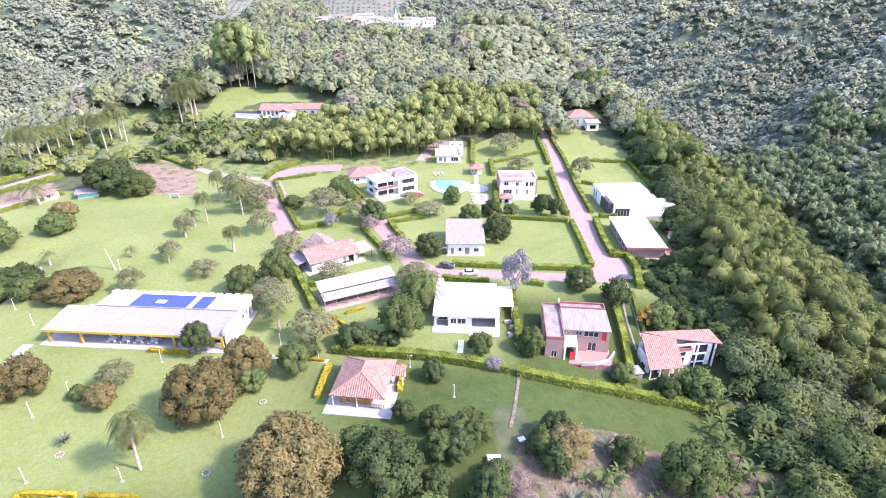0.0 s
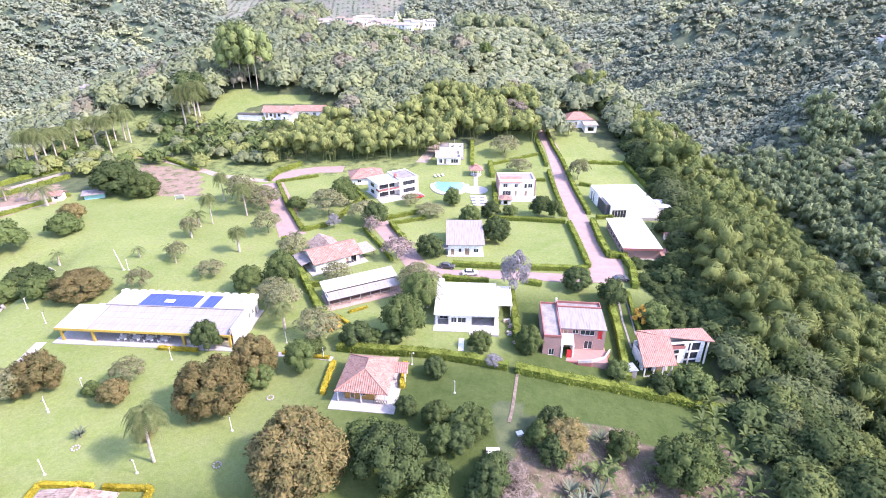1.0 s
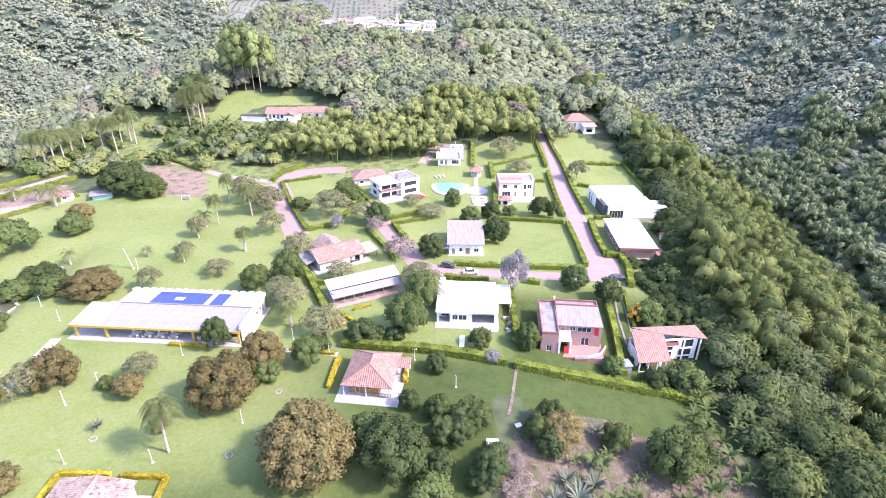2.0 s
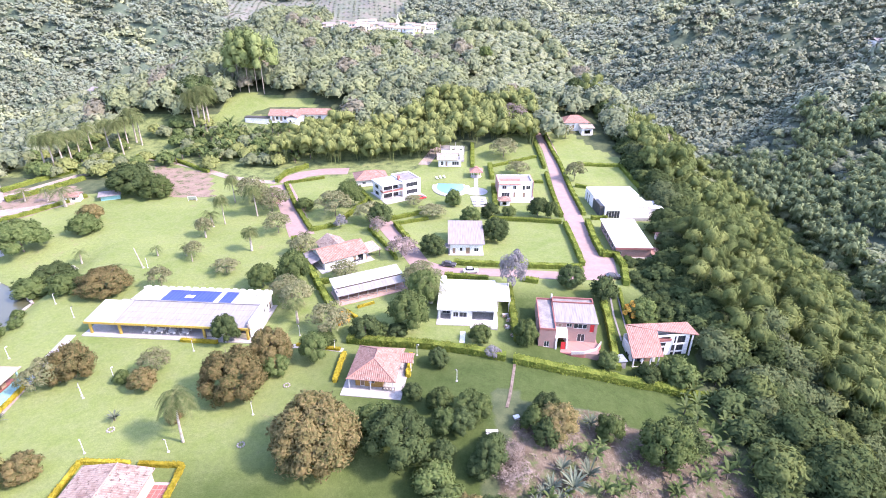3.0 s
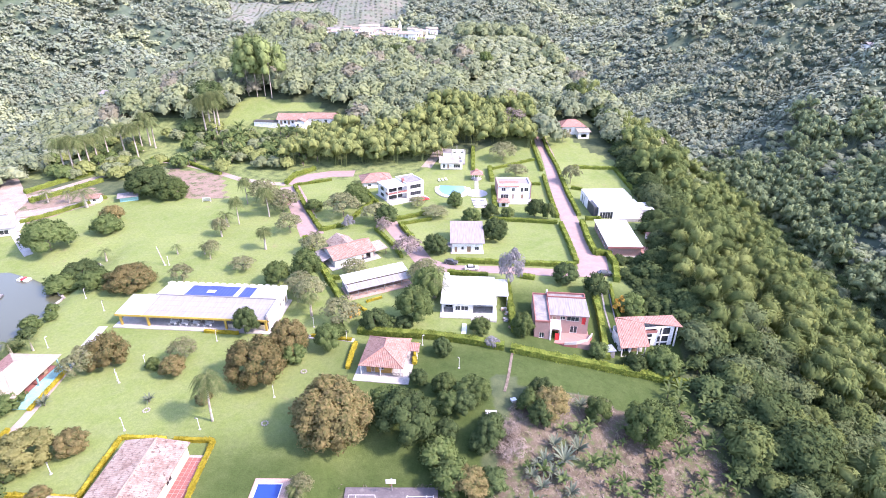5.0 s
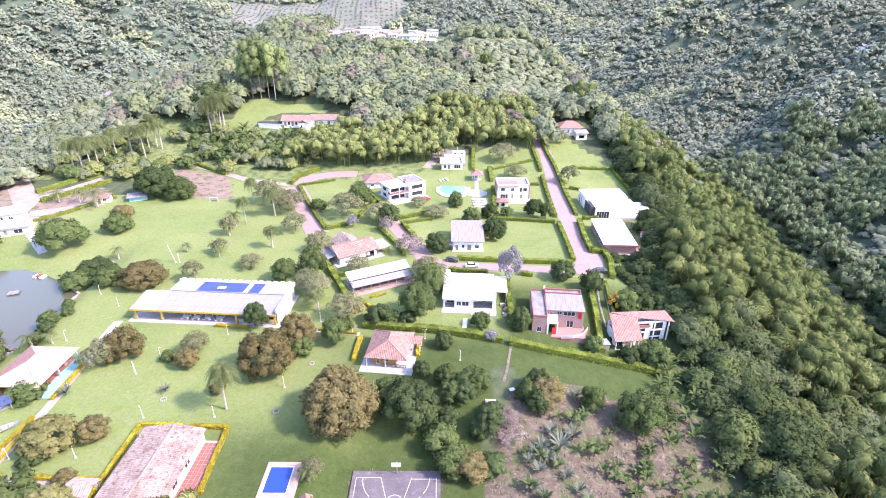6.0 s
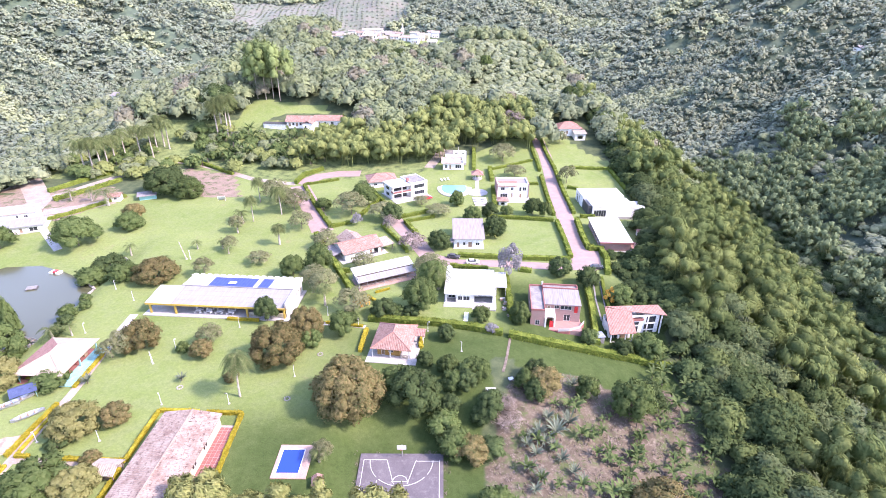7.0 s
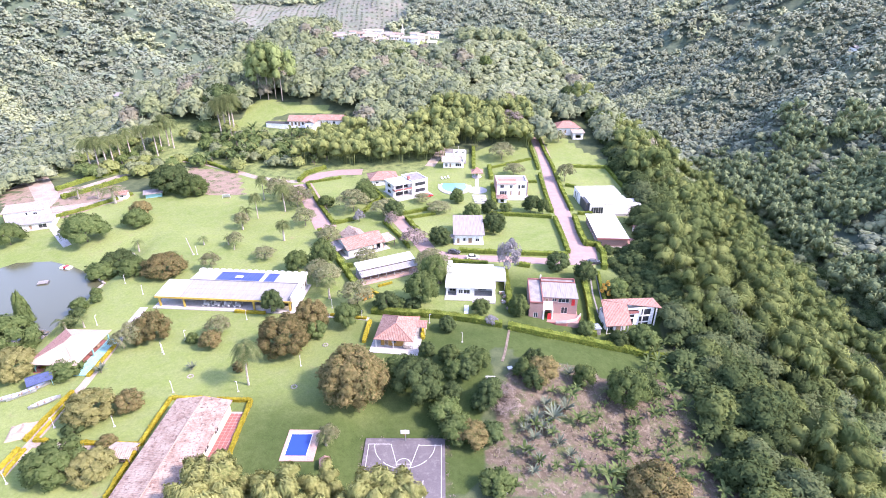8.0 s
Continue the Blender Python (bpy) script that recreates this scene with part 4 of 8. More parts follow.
tree_kind("round", "broadleaf_tree", "green broadleaf tree with an uneven leafy crown", [GREEN, GREEN, DEEP], tufts(26, 170, 0.055, 0.31, (6, 7, 8), 0.85, -0.3, 0.85, 0.6))
tree_kind("loose", "garden_tree", "open pale-green tree with thin grey limbs", [PALE], sprays(26, 90, 0.062, 0.75, -0.1, 0.32, (9, 10, 11)), trunk=(0.6, 0.03, 0.6, 9))
tree_kind("bronze_shrub", "bronze_bush", "rounded bush with brownish-green leaves", [BRONZE], tufts(30, 150, 0.06, 0.29, (12, 13)), trunk=(0.35, 0.05, 0.4, 5), lift=0.5, category="bush")
tree_kind("shrub", "bush", "rounded green garden bush", [GREEN, DEEP, GREEN], tufts(16, 130, 0.085, 0.38, (14, 15, 16), 0.85, -0.4, 0.82, 0.6), trunk=(0.35, 0.05, 0.4, 5), lift=0.5, category="bush")
tree_kind("silver", "silver_tree", "tree with silvery grey-white foliage", [SILVER], sprays(22, 110, 0.06, 1.0, -0.2, 0.34, (17,)))
tree_kind("dry", "bare_tree", "leafless tree with a haze of pinkish-grey twigs", [DRY], sprays(18, 60, 0.07, 0.8, -0.1, 0.36, (18, 19)), trunk=(0.6, 0.035, 0.65, 12), bark=PALMBARK)
tree_kind("feather", "spreading_tree", "spreading olive-green tree with fine feathery leaves", [OLIVE, GREEN], tufts(44, 190, 0.05, 0.24, (33, 34), 0.66), lift=0.44)
tree_kind("tall", "tall_tree", "very tall fresh-green tree with bare grey trunks", [SPRING], tufts(15, 110, 0.06, 0.30, (30, 31), 0.46, -0.5, 0.95, 0.7), trunk=(0.75, 0.03, 0.3, 9), lift=0.68, bark=PALMBARK)
tree_kind("cypress", "cypress_tree", "slim pointed evergreen beside the pond", [GREEN], [(q * np.array([1 - 0.0, 1, 1]) * np.stack([1.15 - 0.75 * np.clip(q[..., 2] + 0.5, 0, 1.3) / 1.3] * 2 + [np.ones(q.shape[:2])], -1), n) for q, n in tufts(30, 110, 0.07, 0.30, (40,), 0.7, -0.7, 0.85, 0.6)], lift=0.55)
tree_kind("flower", "flowering_bush", "bush covered with orange flowers", [BLOOM], sprays(12, 40, 0.15, 0.9, -0.7, 0.36, (20,)), trunk=(0.3, 0.05, 0.4, 4), lift=0.55, category="bush")


def plant(key, rows, group="", label=""):
    """Rows of x, y, height, radius."""
    name, text, made, category = KINDS[key]
    for k, (x, y, h, r) in enumerate(rows):
        trunk, crown = made[k % len(made)]
        top = thing(name, x, y, (k * 137.5) % 360, label or text, category, group or "trees on the grounds")
        t = part("trunk", trunk, None, top)
        c = part("crown", crown, None, top)
        if key in ("mango", "dense", "bronze_shrub", "feather"):
            wide, tall = r * 0.80, h * 1.0
        elif key in ("round", "shrub"):
            wide, tall = r * 0.84, h * 0.9
        else:
            wide, tall = r * 0.86, h * 0.78
        for o in (t, c):
            o.scale = (wide, wide, tall)


def frond(bm, base, a, length, rise, droop, width, n=6, rib=False):
    """One feathered leaf, arching out from base."""
    pts = []
    for i in range(n + 1):
        s = i / n
        out = length * s * (1 - 0.12 * s)
        pts.append(Vector(base) + Vector((math.cos(a) * out, math.sin(a) * out, rise * s * length - droop * length * s * s)))
    side = Vector((-math.sin(a), math.cos(a), 0))
    for i in range(n):
        w0, w1 = (width * math.sin(math.pi * min(0.97, max(0.12, t))) for t in (i / n, (i + 1) / n))
        for sgn in (-1, 1):
            for k in range(3):
                p = pts[i].lerp(pts[i + 1], k / 3)
                q = pts[i].lerp(pts[i + 1], (k + 0.62) / 3)
                w = w0 + (w1 - w0) * k / 3
                tip = q + side * sgn * w + (pts[i + 1] - pts[i]) * 0.35 - Vector((0, 0, 0.55 * w))
                if p != q:
                    bm.faces.new([bm.verts.new(v) for v in (p, q, tip)])


def leaf_blade(bm, base, a, length, rise, droop, width, n=5, fold=0.15):
    """One broad undivided leaf."""
    side = Vector((-math.sin(a), math.cos(a), 0))
    rows = []
    for i in range(n + 1):
        s = i / n
        c = Vector(base) + Vector((math.cos(a) * length * s, math.sin(a) * length * s, length * (rise * s - droop * s * s)))
        w = width * math.sin(math.pi * (0.08 + 0.88 * s)) ** 0.7
        rows.append([bm.verts.new(c + side * w + Vector((0, 0, fold * w))), bm.verts.new(c), bm.verts.new(c - side * w + Vector((0, 0, fold * w)))])
    for p, q in zip(rows, rows[1:]):
        for i in (0, 1):
            bm.faces.new((p[i], p[i + 1], q[i + 1], q[i]))


def palm_mesh(h, bend, fronds, length, droop, width, seed, shaft=0.22):
    rng = random.Random(seed)
    tr = bmesh.new()
    pts = [Vector((bend * s * s, 0, h * s)) for s in (0, 0.15, 0.35, 0.6, 0.8, 1.0)]
    pts[0].z = -0.3
    for i, (p, q) in enumerate(zip(pts, pts[1:])):
        tube(tr, p, q, shaft * (1.35 - 0.13 * i), shaft * (1.35 - 0.13 * (i + 1)), 8)
    cr = bmesh.new()
    for i in range(fronds):
        lift = rng.uniform(0.15, 1.15) if i % 3 else rng.uniform(-0.5, 0.1)
        frond(cr, pts[-1], i * 2.4 + rng.uniform(-0.3, 0.3), length * rng.uniform(0.8, 1.1), lift, droop + 0.5 * lift, width, n=6)
    return mesh_of("palm_trunk", tr, PALMBARK), mesh_of("palm_crown", cr, FROND)


PALMS = {
    "tall": [palm_mesh(11.0, 0.7, 54, 4.0, 0.95, 1.15, 1, 0.2), palm_mesh(11.0, -0.5, 50, 3.8, 1.0, 1.1, 2, 0.18)],
    "royal": [palm_mesh(12, 0.2, 42, 4.2, 0.85, 1.15, 3, 0.24), palm_mesh(12, 0.4, 40, 4.0, 0.9, 1.15, 4, 0.22)],
    "short": [palm_mesh(3.2, 0.2, 20, 2.5, 0.5, 0.6, 5, 0.2), palm_mesh(3.0, -0.2, 18, 2.6, 0.6, 0.6, 6, 0.2)],
    "fan": [palm_mesh(6.0, 0.1, 60, 2.7, 0.6, 1.1, 7, 0.28)],
}


def palms(key, rows, group, label):
    for k, (x, y, s) in enumerate(rows):
        trunk, crown = PALMS[key][k % len(PALMS[key])]
        top = thing("palm_tree", x, y, (k * 101) % 360, label, "palm tree", group)
        part("trunk", trunk, None, top).scale = (s, s, s)
        part("crown", crown, None, top).scale = (s, s, s)


def hedge(pts, width=0.9, tall=1.2, mat=None, label="clipped green garden hedge", group="clipped hedges", top=None, grain=46):
    """A clipped hedge along points: a twiggy core under a skin of small leaves."""
    if mat is HEDGE:
        width, tall = width * 1.2, tall * 1.15
    bm = bmesh.new()
    cents, ways = [], []
    for (ax, ay), (bx, by) in zip(pts, pts[1:]):
        run = math.hypot(bx - ax, by - ay)
        d = np.array([(bx - ax) / run, (by - ay) / run])
        s = np.array([-d[1], d[0]])
        n = max(1, int(run / 3))
        for i in range(n):
            (cx, cy), (ex, ey) = ((ax + (bx - ax) * j / n, ay + (by - ay) * j / n) for j in (i, i + 1))
            w = width * 0.42
            low, up = [], []
            for x, y, k in ((cx, cy, 1), (ex, ey, 1), (ex, ey, -1), (cx, cy, -1)):
                px, py = x + s[0] * w * k, y + s[1] * w * k
                z = height(px, py)
                low.append(bm.verts.new((px, py, z - 0.3)))
                up.append(bm.verts.new((px, py, z + tall * 0.9)))
            bm.faces.new(up[::-1])
            for a in range(4):
                b = (a + 1) % 4
                bm.faces.new((low[b], low[a], up[a], up[b]))
        m = int(run * grain * (0.5 + tall * 0.6) * (1.0 if tall > 0.95 else 2.0))
        u = RNG.uniform(0, run, m)
        face = RNG.uniform(0, width + 2 * tall, m)
        bulge = 1 + 0.18 * np.sin(u * 1.9 + ax) * np.sin(u * 0.7)
        off = np.where(face < width, face - width / 2, np.where(face < width + tall, width / 2, -width / 2)) * bulge
        up = np.where(face < width, tall, np.where(face < width + tall, face - width, face - width - tall)) * (0.94 + 0.1 * np.sin(u * 1.3))
        x, y = ax + d[0] * u + s[0] * off, ay + d[1] * u + s[1] * off
        z = np.array([height(p, q) for p, q in zip(x, y)]) + up
        cents.append(np.stack([x, y, z], 1))
        ways.append(np.where((face < width)[:, None], np.array([0, 0, 1.0]), np.stack([s[0] * np.sign(off), s[1] * np.sign(off), 0.4 + 0 * off], 1)))
    q = blades(np.concatenate(cents), np.concatenate(ways), np.full(sum(map(len, cents)), 0.2 if tall > 0.95 else 0.13), 0.6, 0.7)
    x, y = pts[0]
    top_ob = thing("hedge", x, y, 0, label, "hedge", group)
    inv = top_ob.matrix_world.inverted()
    core = mesh_of("hedge_core", bm, mat or HEDGE)
    core.transform(inv)
    part("core", core, None, top_ob)
    skin = quads_mesh("hedge_leaves", q, mat or HEDGE)
    skin.transform(inv)
    part("leaves", skin, None, top_ob)


def scatter(name, template, rows, mat, label, category="woodland"):
    """Many alike plants joined in one mesh: rows of x, y, z, width, height, turn."""
    rows = np.asarray(rows)
    pick = np.arange(len(rows)) % len(template)
    out, soft = [], []

    def turned(q, c, s):
        return np.stack([q[..., 0] * c - q[..., 1] * s, q[..., 0] * s + q[..., 1] * c, q[..., 2] + 0 * c], -1)

    for k, (tq, tn) in enumerate(template):
        r = rows[pick == k]
        c, s = np.cos(r[:, 5])[:, None, None], np.sin(r[:, 5])[:, None, None]
        size = np.stack([r[:, 3], r[:, 3], r[:, 4]], 1)[:, None, None]
        out.append((turned(tq[None], c, s) * size + r[:, None, None, :3]).reshape(-1, 4, 3))
        soft.append(unit(turned(tn[None], c, s) / size).reshape(-1, 4, 3))
    return tagged(new(name, quads_mesh(name, np.concatenate(out), mat, np.concatenate(soft))), label, category, kind="stuff")


def shared_out(name, kit, rows, mats, label, category="woodland", seed=4):
    """The same plants in several leaf colours."""
    rng = random.Random(seed)
    sets = [[] for _ in mats]
    for r in rows:
        sets[rng.choices(range(len(mats)), [m[1] for m in mats])[0]].append(r)
    for (mat, _, what), some in zip(mats, sets):
        scatter(what + "_" + name, kit, some, mat, what.replace("_", " ") + " " + label, category)


def spread(x0, x1, y0, y1, step, test, seed):
    """Jittered places on a grid that pass the test."""
    rng = np.random.default_rng(seed)
    out = []
    for y in np.arange(y0, y1, step):
        for x in np.arange(x0, x1, step):
            px, py = x + rng.uniform(-0.45, 0.45) * step, y + rng.uniform(-0.45, 0.45) * step
            if test(px, py):
                out.append((px, py, rng.uniform(0.75, 1.25), rng.uniform(0, math.tau)))
    return out


def in_view(x, y, margin=40.0):
    """Within the broad wedge of land that the flight looks over."""
    return abs(x) < (y + 60) * 0.92 + margin


# ---- houses ----
def pavilion():
    h = thing("garden_pavilion", -15.2, 80.4, -6, "ochre garden pavilion under a hipped clay-tile roof", "pavilion")
    part("terrace", box(bmesh.new(), -6.0, 6.4, -7.4, 5.6, -0.4, 0.14), PALECON, h, "pale concrete terrace")
    room(h, -3.6, 2.0, -4.2, 4.4, 0.14, 2.9, ORANGE, front=[(1.0, 1.9, 0.14, 2.2, "d"), (2.8, 4.0, 1.0, 2.1, "w")], right=[(3, 4.2, 1.0, 2.1, "w")])
    for x, y in ((-4.6, -5.2), (-0.2, -5.2), (4.4, -5.2), (4.4, 0), (4.4, 5.0), (-4.6, 5.0)):
        part("post", box(bmesh.new(), x - 0.1, x + 0.1, y - 0.1, y + 0.1, 0.14, 2.95), WHITE, h)
    lat = bmesh.new()
    for i in range(9):
        for s in (-1, 1):
            x = 2.1 + i * 0.3
            tube(lat, (x, -5.2, 0.3 if s > 0 else 1.3), (x + 0.3, -5.2, 1.3 if s > 0 else 0.3), 0.04, n=4)
    part("lattice", lat, DARK, h, "diagonal lattice screen")
    hip(h, -4.6, 4.6, -5.2, 5.2, 3.0, 2.3, TILE, 0.45, 3.2, "y", label="hipped clay-tile roof", cap=REDTILE)
    gable(h, 4.4, 7.2, 1.6, 4.6, 2.6, 0.9, REDTILE, 0.2, "x", name="side_roof")
    for y in (1.8, 4.4):
        part("post", box(bmesh.new(), 6.8, 7.0, y - 0.1, y + 0.1, -0.3, 2.6), WHITE, h)


def banquet_hall():
    h = thing("events_hall", -84.2, 94.6, -3.4, "long white hall with a yellow-posted open front", "hall")
    part("floor", box(bmesh.new(), -1.5, 39.5, -1.6, 14.8, -0.4, 0.2), PALECON, h)
    facade(h, (2.0, 7.6), (38.4, 7.6), 0.2, 3.4, BRICKRED, [(3, 5, 0.2, 2.3, "d"), (9, 12, 1, 2.3, "w"), (22, 24, 0.2, 2.3, "d")])
    facade(h, (38.4, 0.4), (38.4, 14.3), 0.2, 4.2, WHITE, [(8.5, 9.6, 1.4, 2.6, "w"), (10.4, 11.5, 1.4, 2.6, "w"), (12.1, 13.0, 0.2, 2.3, "d")])
    facade(h, (38.4, 14.4), (6.0, 14.4), 0.2, 4.0, WHITE)
    facade(h, (6.0, 14.2), (6.0, 7.8), 0.2, 4.0, WHITE)
    for x in (0.3, 7.4, 27.6, 37.9):
        part("post", box(bmesh.new(), x - 0.25, x + 0.25, -0.5, -0.1, 0.2, 3.2), YELLOW, h, "yellow painted post")
        part("brace", slab(bmesh.new(), [(x - 0.15, -0.4, 2.2), (x - 0.15, -0.2, 2.2), (x + 1.0, -0.2, 3.0), (x + 1.0, -0.4, 3.0)], 0.2), YELLOW, h)
    part("beam", boxes((-0.8, 38.4, -0.72, -0.52, 2.95, 3.5)), YELLOW, h, "yellow edge beam")
    part("knee_wall", boxes((27.8, 37.7, 0.3, 0.55, 0.2, 1.2)), CREAM, h)
    sheet(-0.8, 6.6, -0.5, 8.0, 3.45, 0.75, WHITEROOF, h, name="porch_roof")
    for i in range(7):
        a = 6.65 + i * 4.52
        sheet(a, a + 4.49, -0.5, 8.0, 3.48, 0.75, HALLROOF, h, name="roof_panel")
        part("seam", slab(bmesh.new(), [(a - 0.14, -0.5, 3.5), (a + 0.06, -0.5, 3.5), (a + 0.06, 8.0, 4.25), (a - 0.14, 8.0, 4.25)], 0.05), GREYROOF, h)
    for y in (1.6, 3.8, 5.9):
        part("cross_seam", boxes((6.7, 38.2, y - 0.07, y + 0.07, 3.48 + 0.75 * (y + 0.5) / 8.5 - 0.04, 3.48 + 0.75 * (y + 0.5) / 8.5 + 0.012)), DULLROOF, h)
    part("verge", boxes((38.1, 38.35, -0.5, 8.0, 3.4, 4.3)), CONCRETE, h)
    part("gutter", boxes((5.4, 38.3, 8.02, 8.35, 4.0, 4.42)), CONCRETE, h, "dark grey valley gutter")
    part("joint", slab(bmesh.new(), [(6.5, -0.5, 3.52), (6.75, -0.5, 3.52), (6.75, 8.0, 4.27), (6.5, 8.0, 4.27)], 0.05), CONCRETE, h, "dark joint between the roofs")
    rows = [(5.4, 12.7, WHITEROOF), (12.7, 26.0, BLUE), (26.0, 27.3, WHITEROOF), (27.3, 30.6, BLUE), (30.6, 38.2, WHITEROOF)]
    for a, b, mat in rows:
        sheet(a, b - 0.02, 8.4, 14.3, 4.25, -0.35, mat, h, name="rear_roof_sheet", label="bright blue roof sheet" if mat is BLUE else "white roof sheet")
    part("skylight", boxes((18.2, 20.4, 10.0, 11.4, 4.22, 4.34), bevel=0.03), WHITEROOF, h)
    part("parapet", boxes((38.2, 38.7, 0.2, 14.8, 3.6, 4.6), (5.2, 38.2, 14.4, 14.8, 3.7, 4.3)), WHITE, h)
    for i in range(16):
        part("merlon", box(bmesh.new(), 6 + i * 2.05, 7.1 + i * 2.05, 14.4, 14.8, 4.3, 4.62), WHITE, h)
    part("vent_pipe", tube(bmesh.new(), (36.0, 11.6, 4.0), (36.0, 11.6, 5.0), 0.16), METAL, h)
    m0 = h.matrix_world
    for i, x in enumerate((13.2, 16.2, 19.2, 22.4)):
        q = m0 @ Vector((x, 0.9, 0.2))
        t = new("round_table")
        t.matrix_world = Matrix.Translation(q)
        tagged(t, "small white dining table on the hall's porch", "table", "tables on the porch")
        part("tabletop", tube(bmesh.new(), (0, 0, 0.7), (0, 0, 0.75), 0.85, n=16), WHITE, t)
        part("leg", tube(bmesh.new(), (0, 0, 0), (0, 0, 0.7), 0.06, n=8), WHITE, t)
        for k in range(4):
            c = new("garden_chair")
            c.matrix_world = Matrix.Translation(q) @ pose(0, 0, 0, 0, 0, 45 + 90 * k) @ pose(0, -1.05, 0)
            tagged(c, "white plastic chair at a porch table", "chair", "chairs on the porch")
            part("seat", boxes((-0.25, 0.25, -0.25, 0.25, 0.42, 0.47), bevel=0.02), WHITE, c)
            part("backrest", boxes((-0.25, 0.25, -0.29, -0.25, 0.47, 0.92), bevel=0.01), WHITE, c)
            for a, b in ((-0.22, -0.22), (0.22, -0.22), (-0.22, 0.22), (0.22, 0.22)):
                part("leg", tube(bmesh.new(), (a, b, 0), (a, b, 0.43), 0.025, n=6), WHITE, c)


def long_lodge():
    h = thing("long_lodge", -54.4, 36.0, -1.5, "long cream lodge under a weathered tile roof", "house")
    room(h, -5.6, 5.4, -17, 16.2, -0.2, 3.1, CREAM, right=[(20.5, 22.3, 1.2, 2.2, "w"), (25.2, 27.0, 1.2, 2.2, "w"), (12, 13, 0.0, 2.1, "d"), (5, 6.8, 1.1, 2.2, "w")],
         back=[(4, 5.5, 1, 2.1, "w")])
    part("wall", gable_end(bmesh.new(), -5.6, 5.4, -17, 16.2, 2.9, 0.75, "y"), CREAM, h)
    gable(h, -5.6, 5.4, -17, 16.2, 3.2, 0.8, OLDTILE, 0.5, "y", label="weathered pink and grey clay tiles", cap=OLDTILE)
    deck = part("terrace", box(bmesh.new(), 5.42, 9.0, -16.5, 16.4, -0.4, 0.16), GROUT, h, "tiled terrace")
    tile = mesh_of("tile", box(bmesh.new(), -0.4, 0.4, -0.4, 0.4, 0, 0.03, bevel=0.01), TERRACE)
    for i in range(4):
        for j in range(37):
            o = part("tile", tile, None, deck)
            o.location = (5.86 + 0.87 * i, -15.9 + 0.87 * j, 0.16)
    par = thing("parasol", -46.4, 33.6, 0, "white garden parasol on the tiled terrace", "parasol", dz=0.16)
    part("pole", tube(bmesh.new(), (0, 0, 0), (0, 0, 2.5), 0.03), METAL, par)
    part("base", tube(bmesh.new(), (0, 0, 0), (0, 0, 0.1), 0.3, n=12), CONCRETE, par)
    bm = bmesh.new()
    bmesh.ops.create_cone(bm, segments=8, radius1=1.35, radius2=0.03, depth=0.7)
    bm.transform(Matrix.Translation((0, 0, 2.3)))
    part("canopy", bm, LINE, par)


def lake_pavilion():
    h = thing("lake_pavilion", -93.4, 71.0, -1, "open lakeside pavilion with a bleached tile roof", "pavilion")
    part("floor", box(bmesh.new(), -6.4, 3.4, -6.6, 6.8, -0.5, 0.15), TERRACE, h)
    part("walkway", box(bmesh.new(), 3.42, 6.4, -7.2, 7.6, -0.4, 0.16), TEAL, h, "teal painted walkway")
    for x in (-5.8, -0.8, 4.2):
        for y in (-6.2, 0, 6.4):
            part("post", box(bmesh.new(), x - 0.14, x + 0.14, y - 0.14, y + 0.14, 0.15, 3.0), TEAL, h, "teal painted post")
    part("knee_wall", boxes((-6.0, 4.0, -6.3, -6.1, 0.15, 1.0), (-6.0, -5.8, -6.0, 6.2, 0.15, 1.0)), REDWALL, h)
    part("bar", boxes((-3, 3, 3.4, 4.6, 0.15, 1.2), bevel=0.03), WOOD, h)
    hip(h, -6.2, 4.4, -6.6, 6.6, 3.1, 2.0, BLEACHED, 0.6, 3.0, "y", label="bleached pale tile roof", cap=BLEACHED)
    # Redder overlay on the slope away from the sun; shade put into its colour.
    shade = part("shaded_slope", slab(bmesh.new(), [(-6.8, 7.2, 2.97), (-6.8, -7.2, 2.97), (-0.94, -1.5, 5.12), (-0.94, 1.5, 5.12)], 0.03), REDTILE, h, "red tiles on the slope in shade")
    shade.location = (-0.03, 0, 0.05)


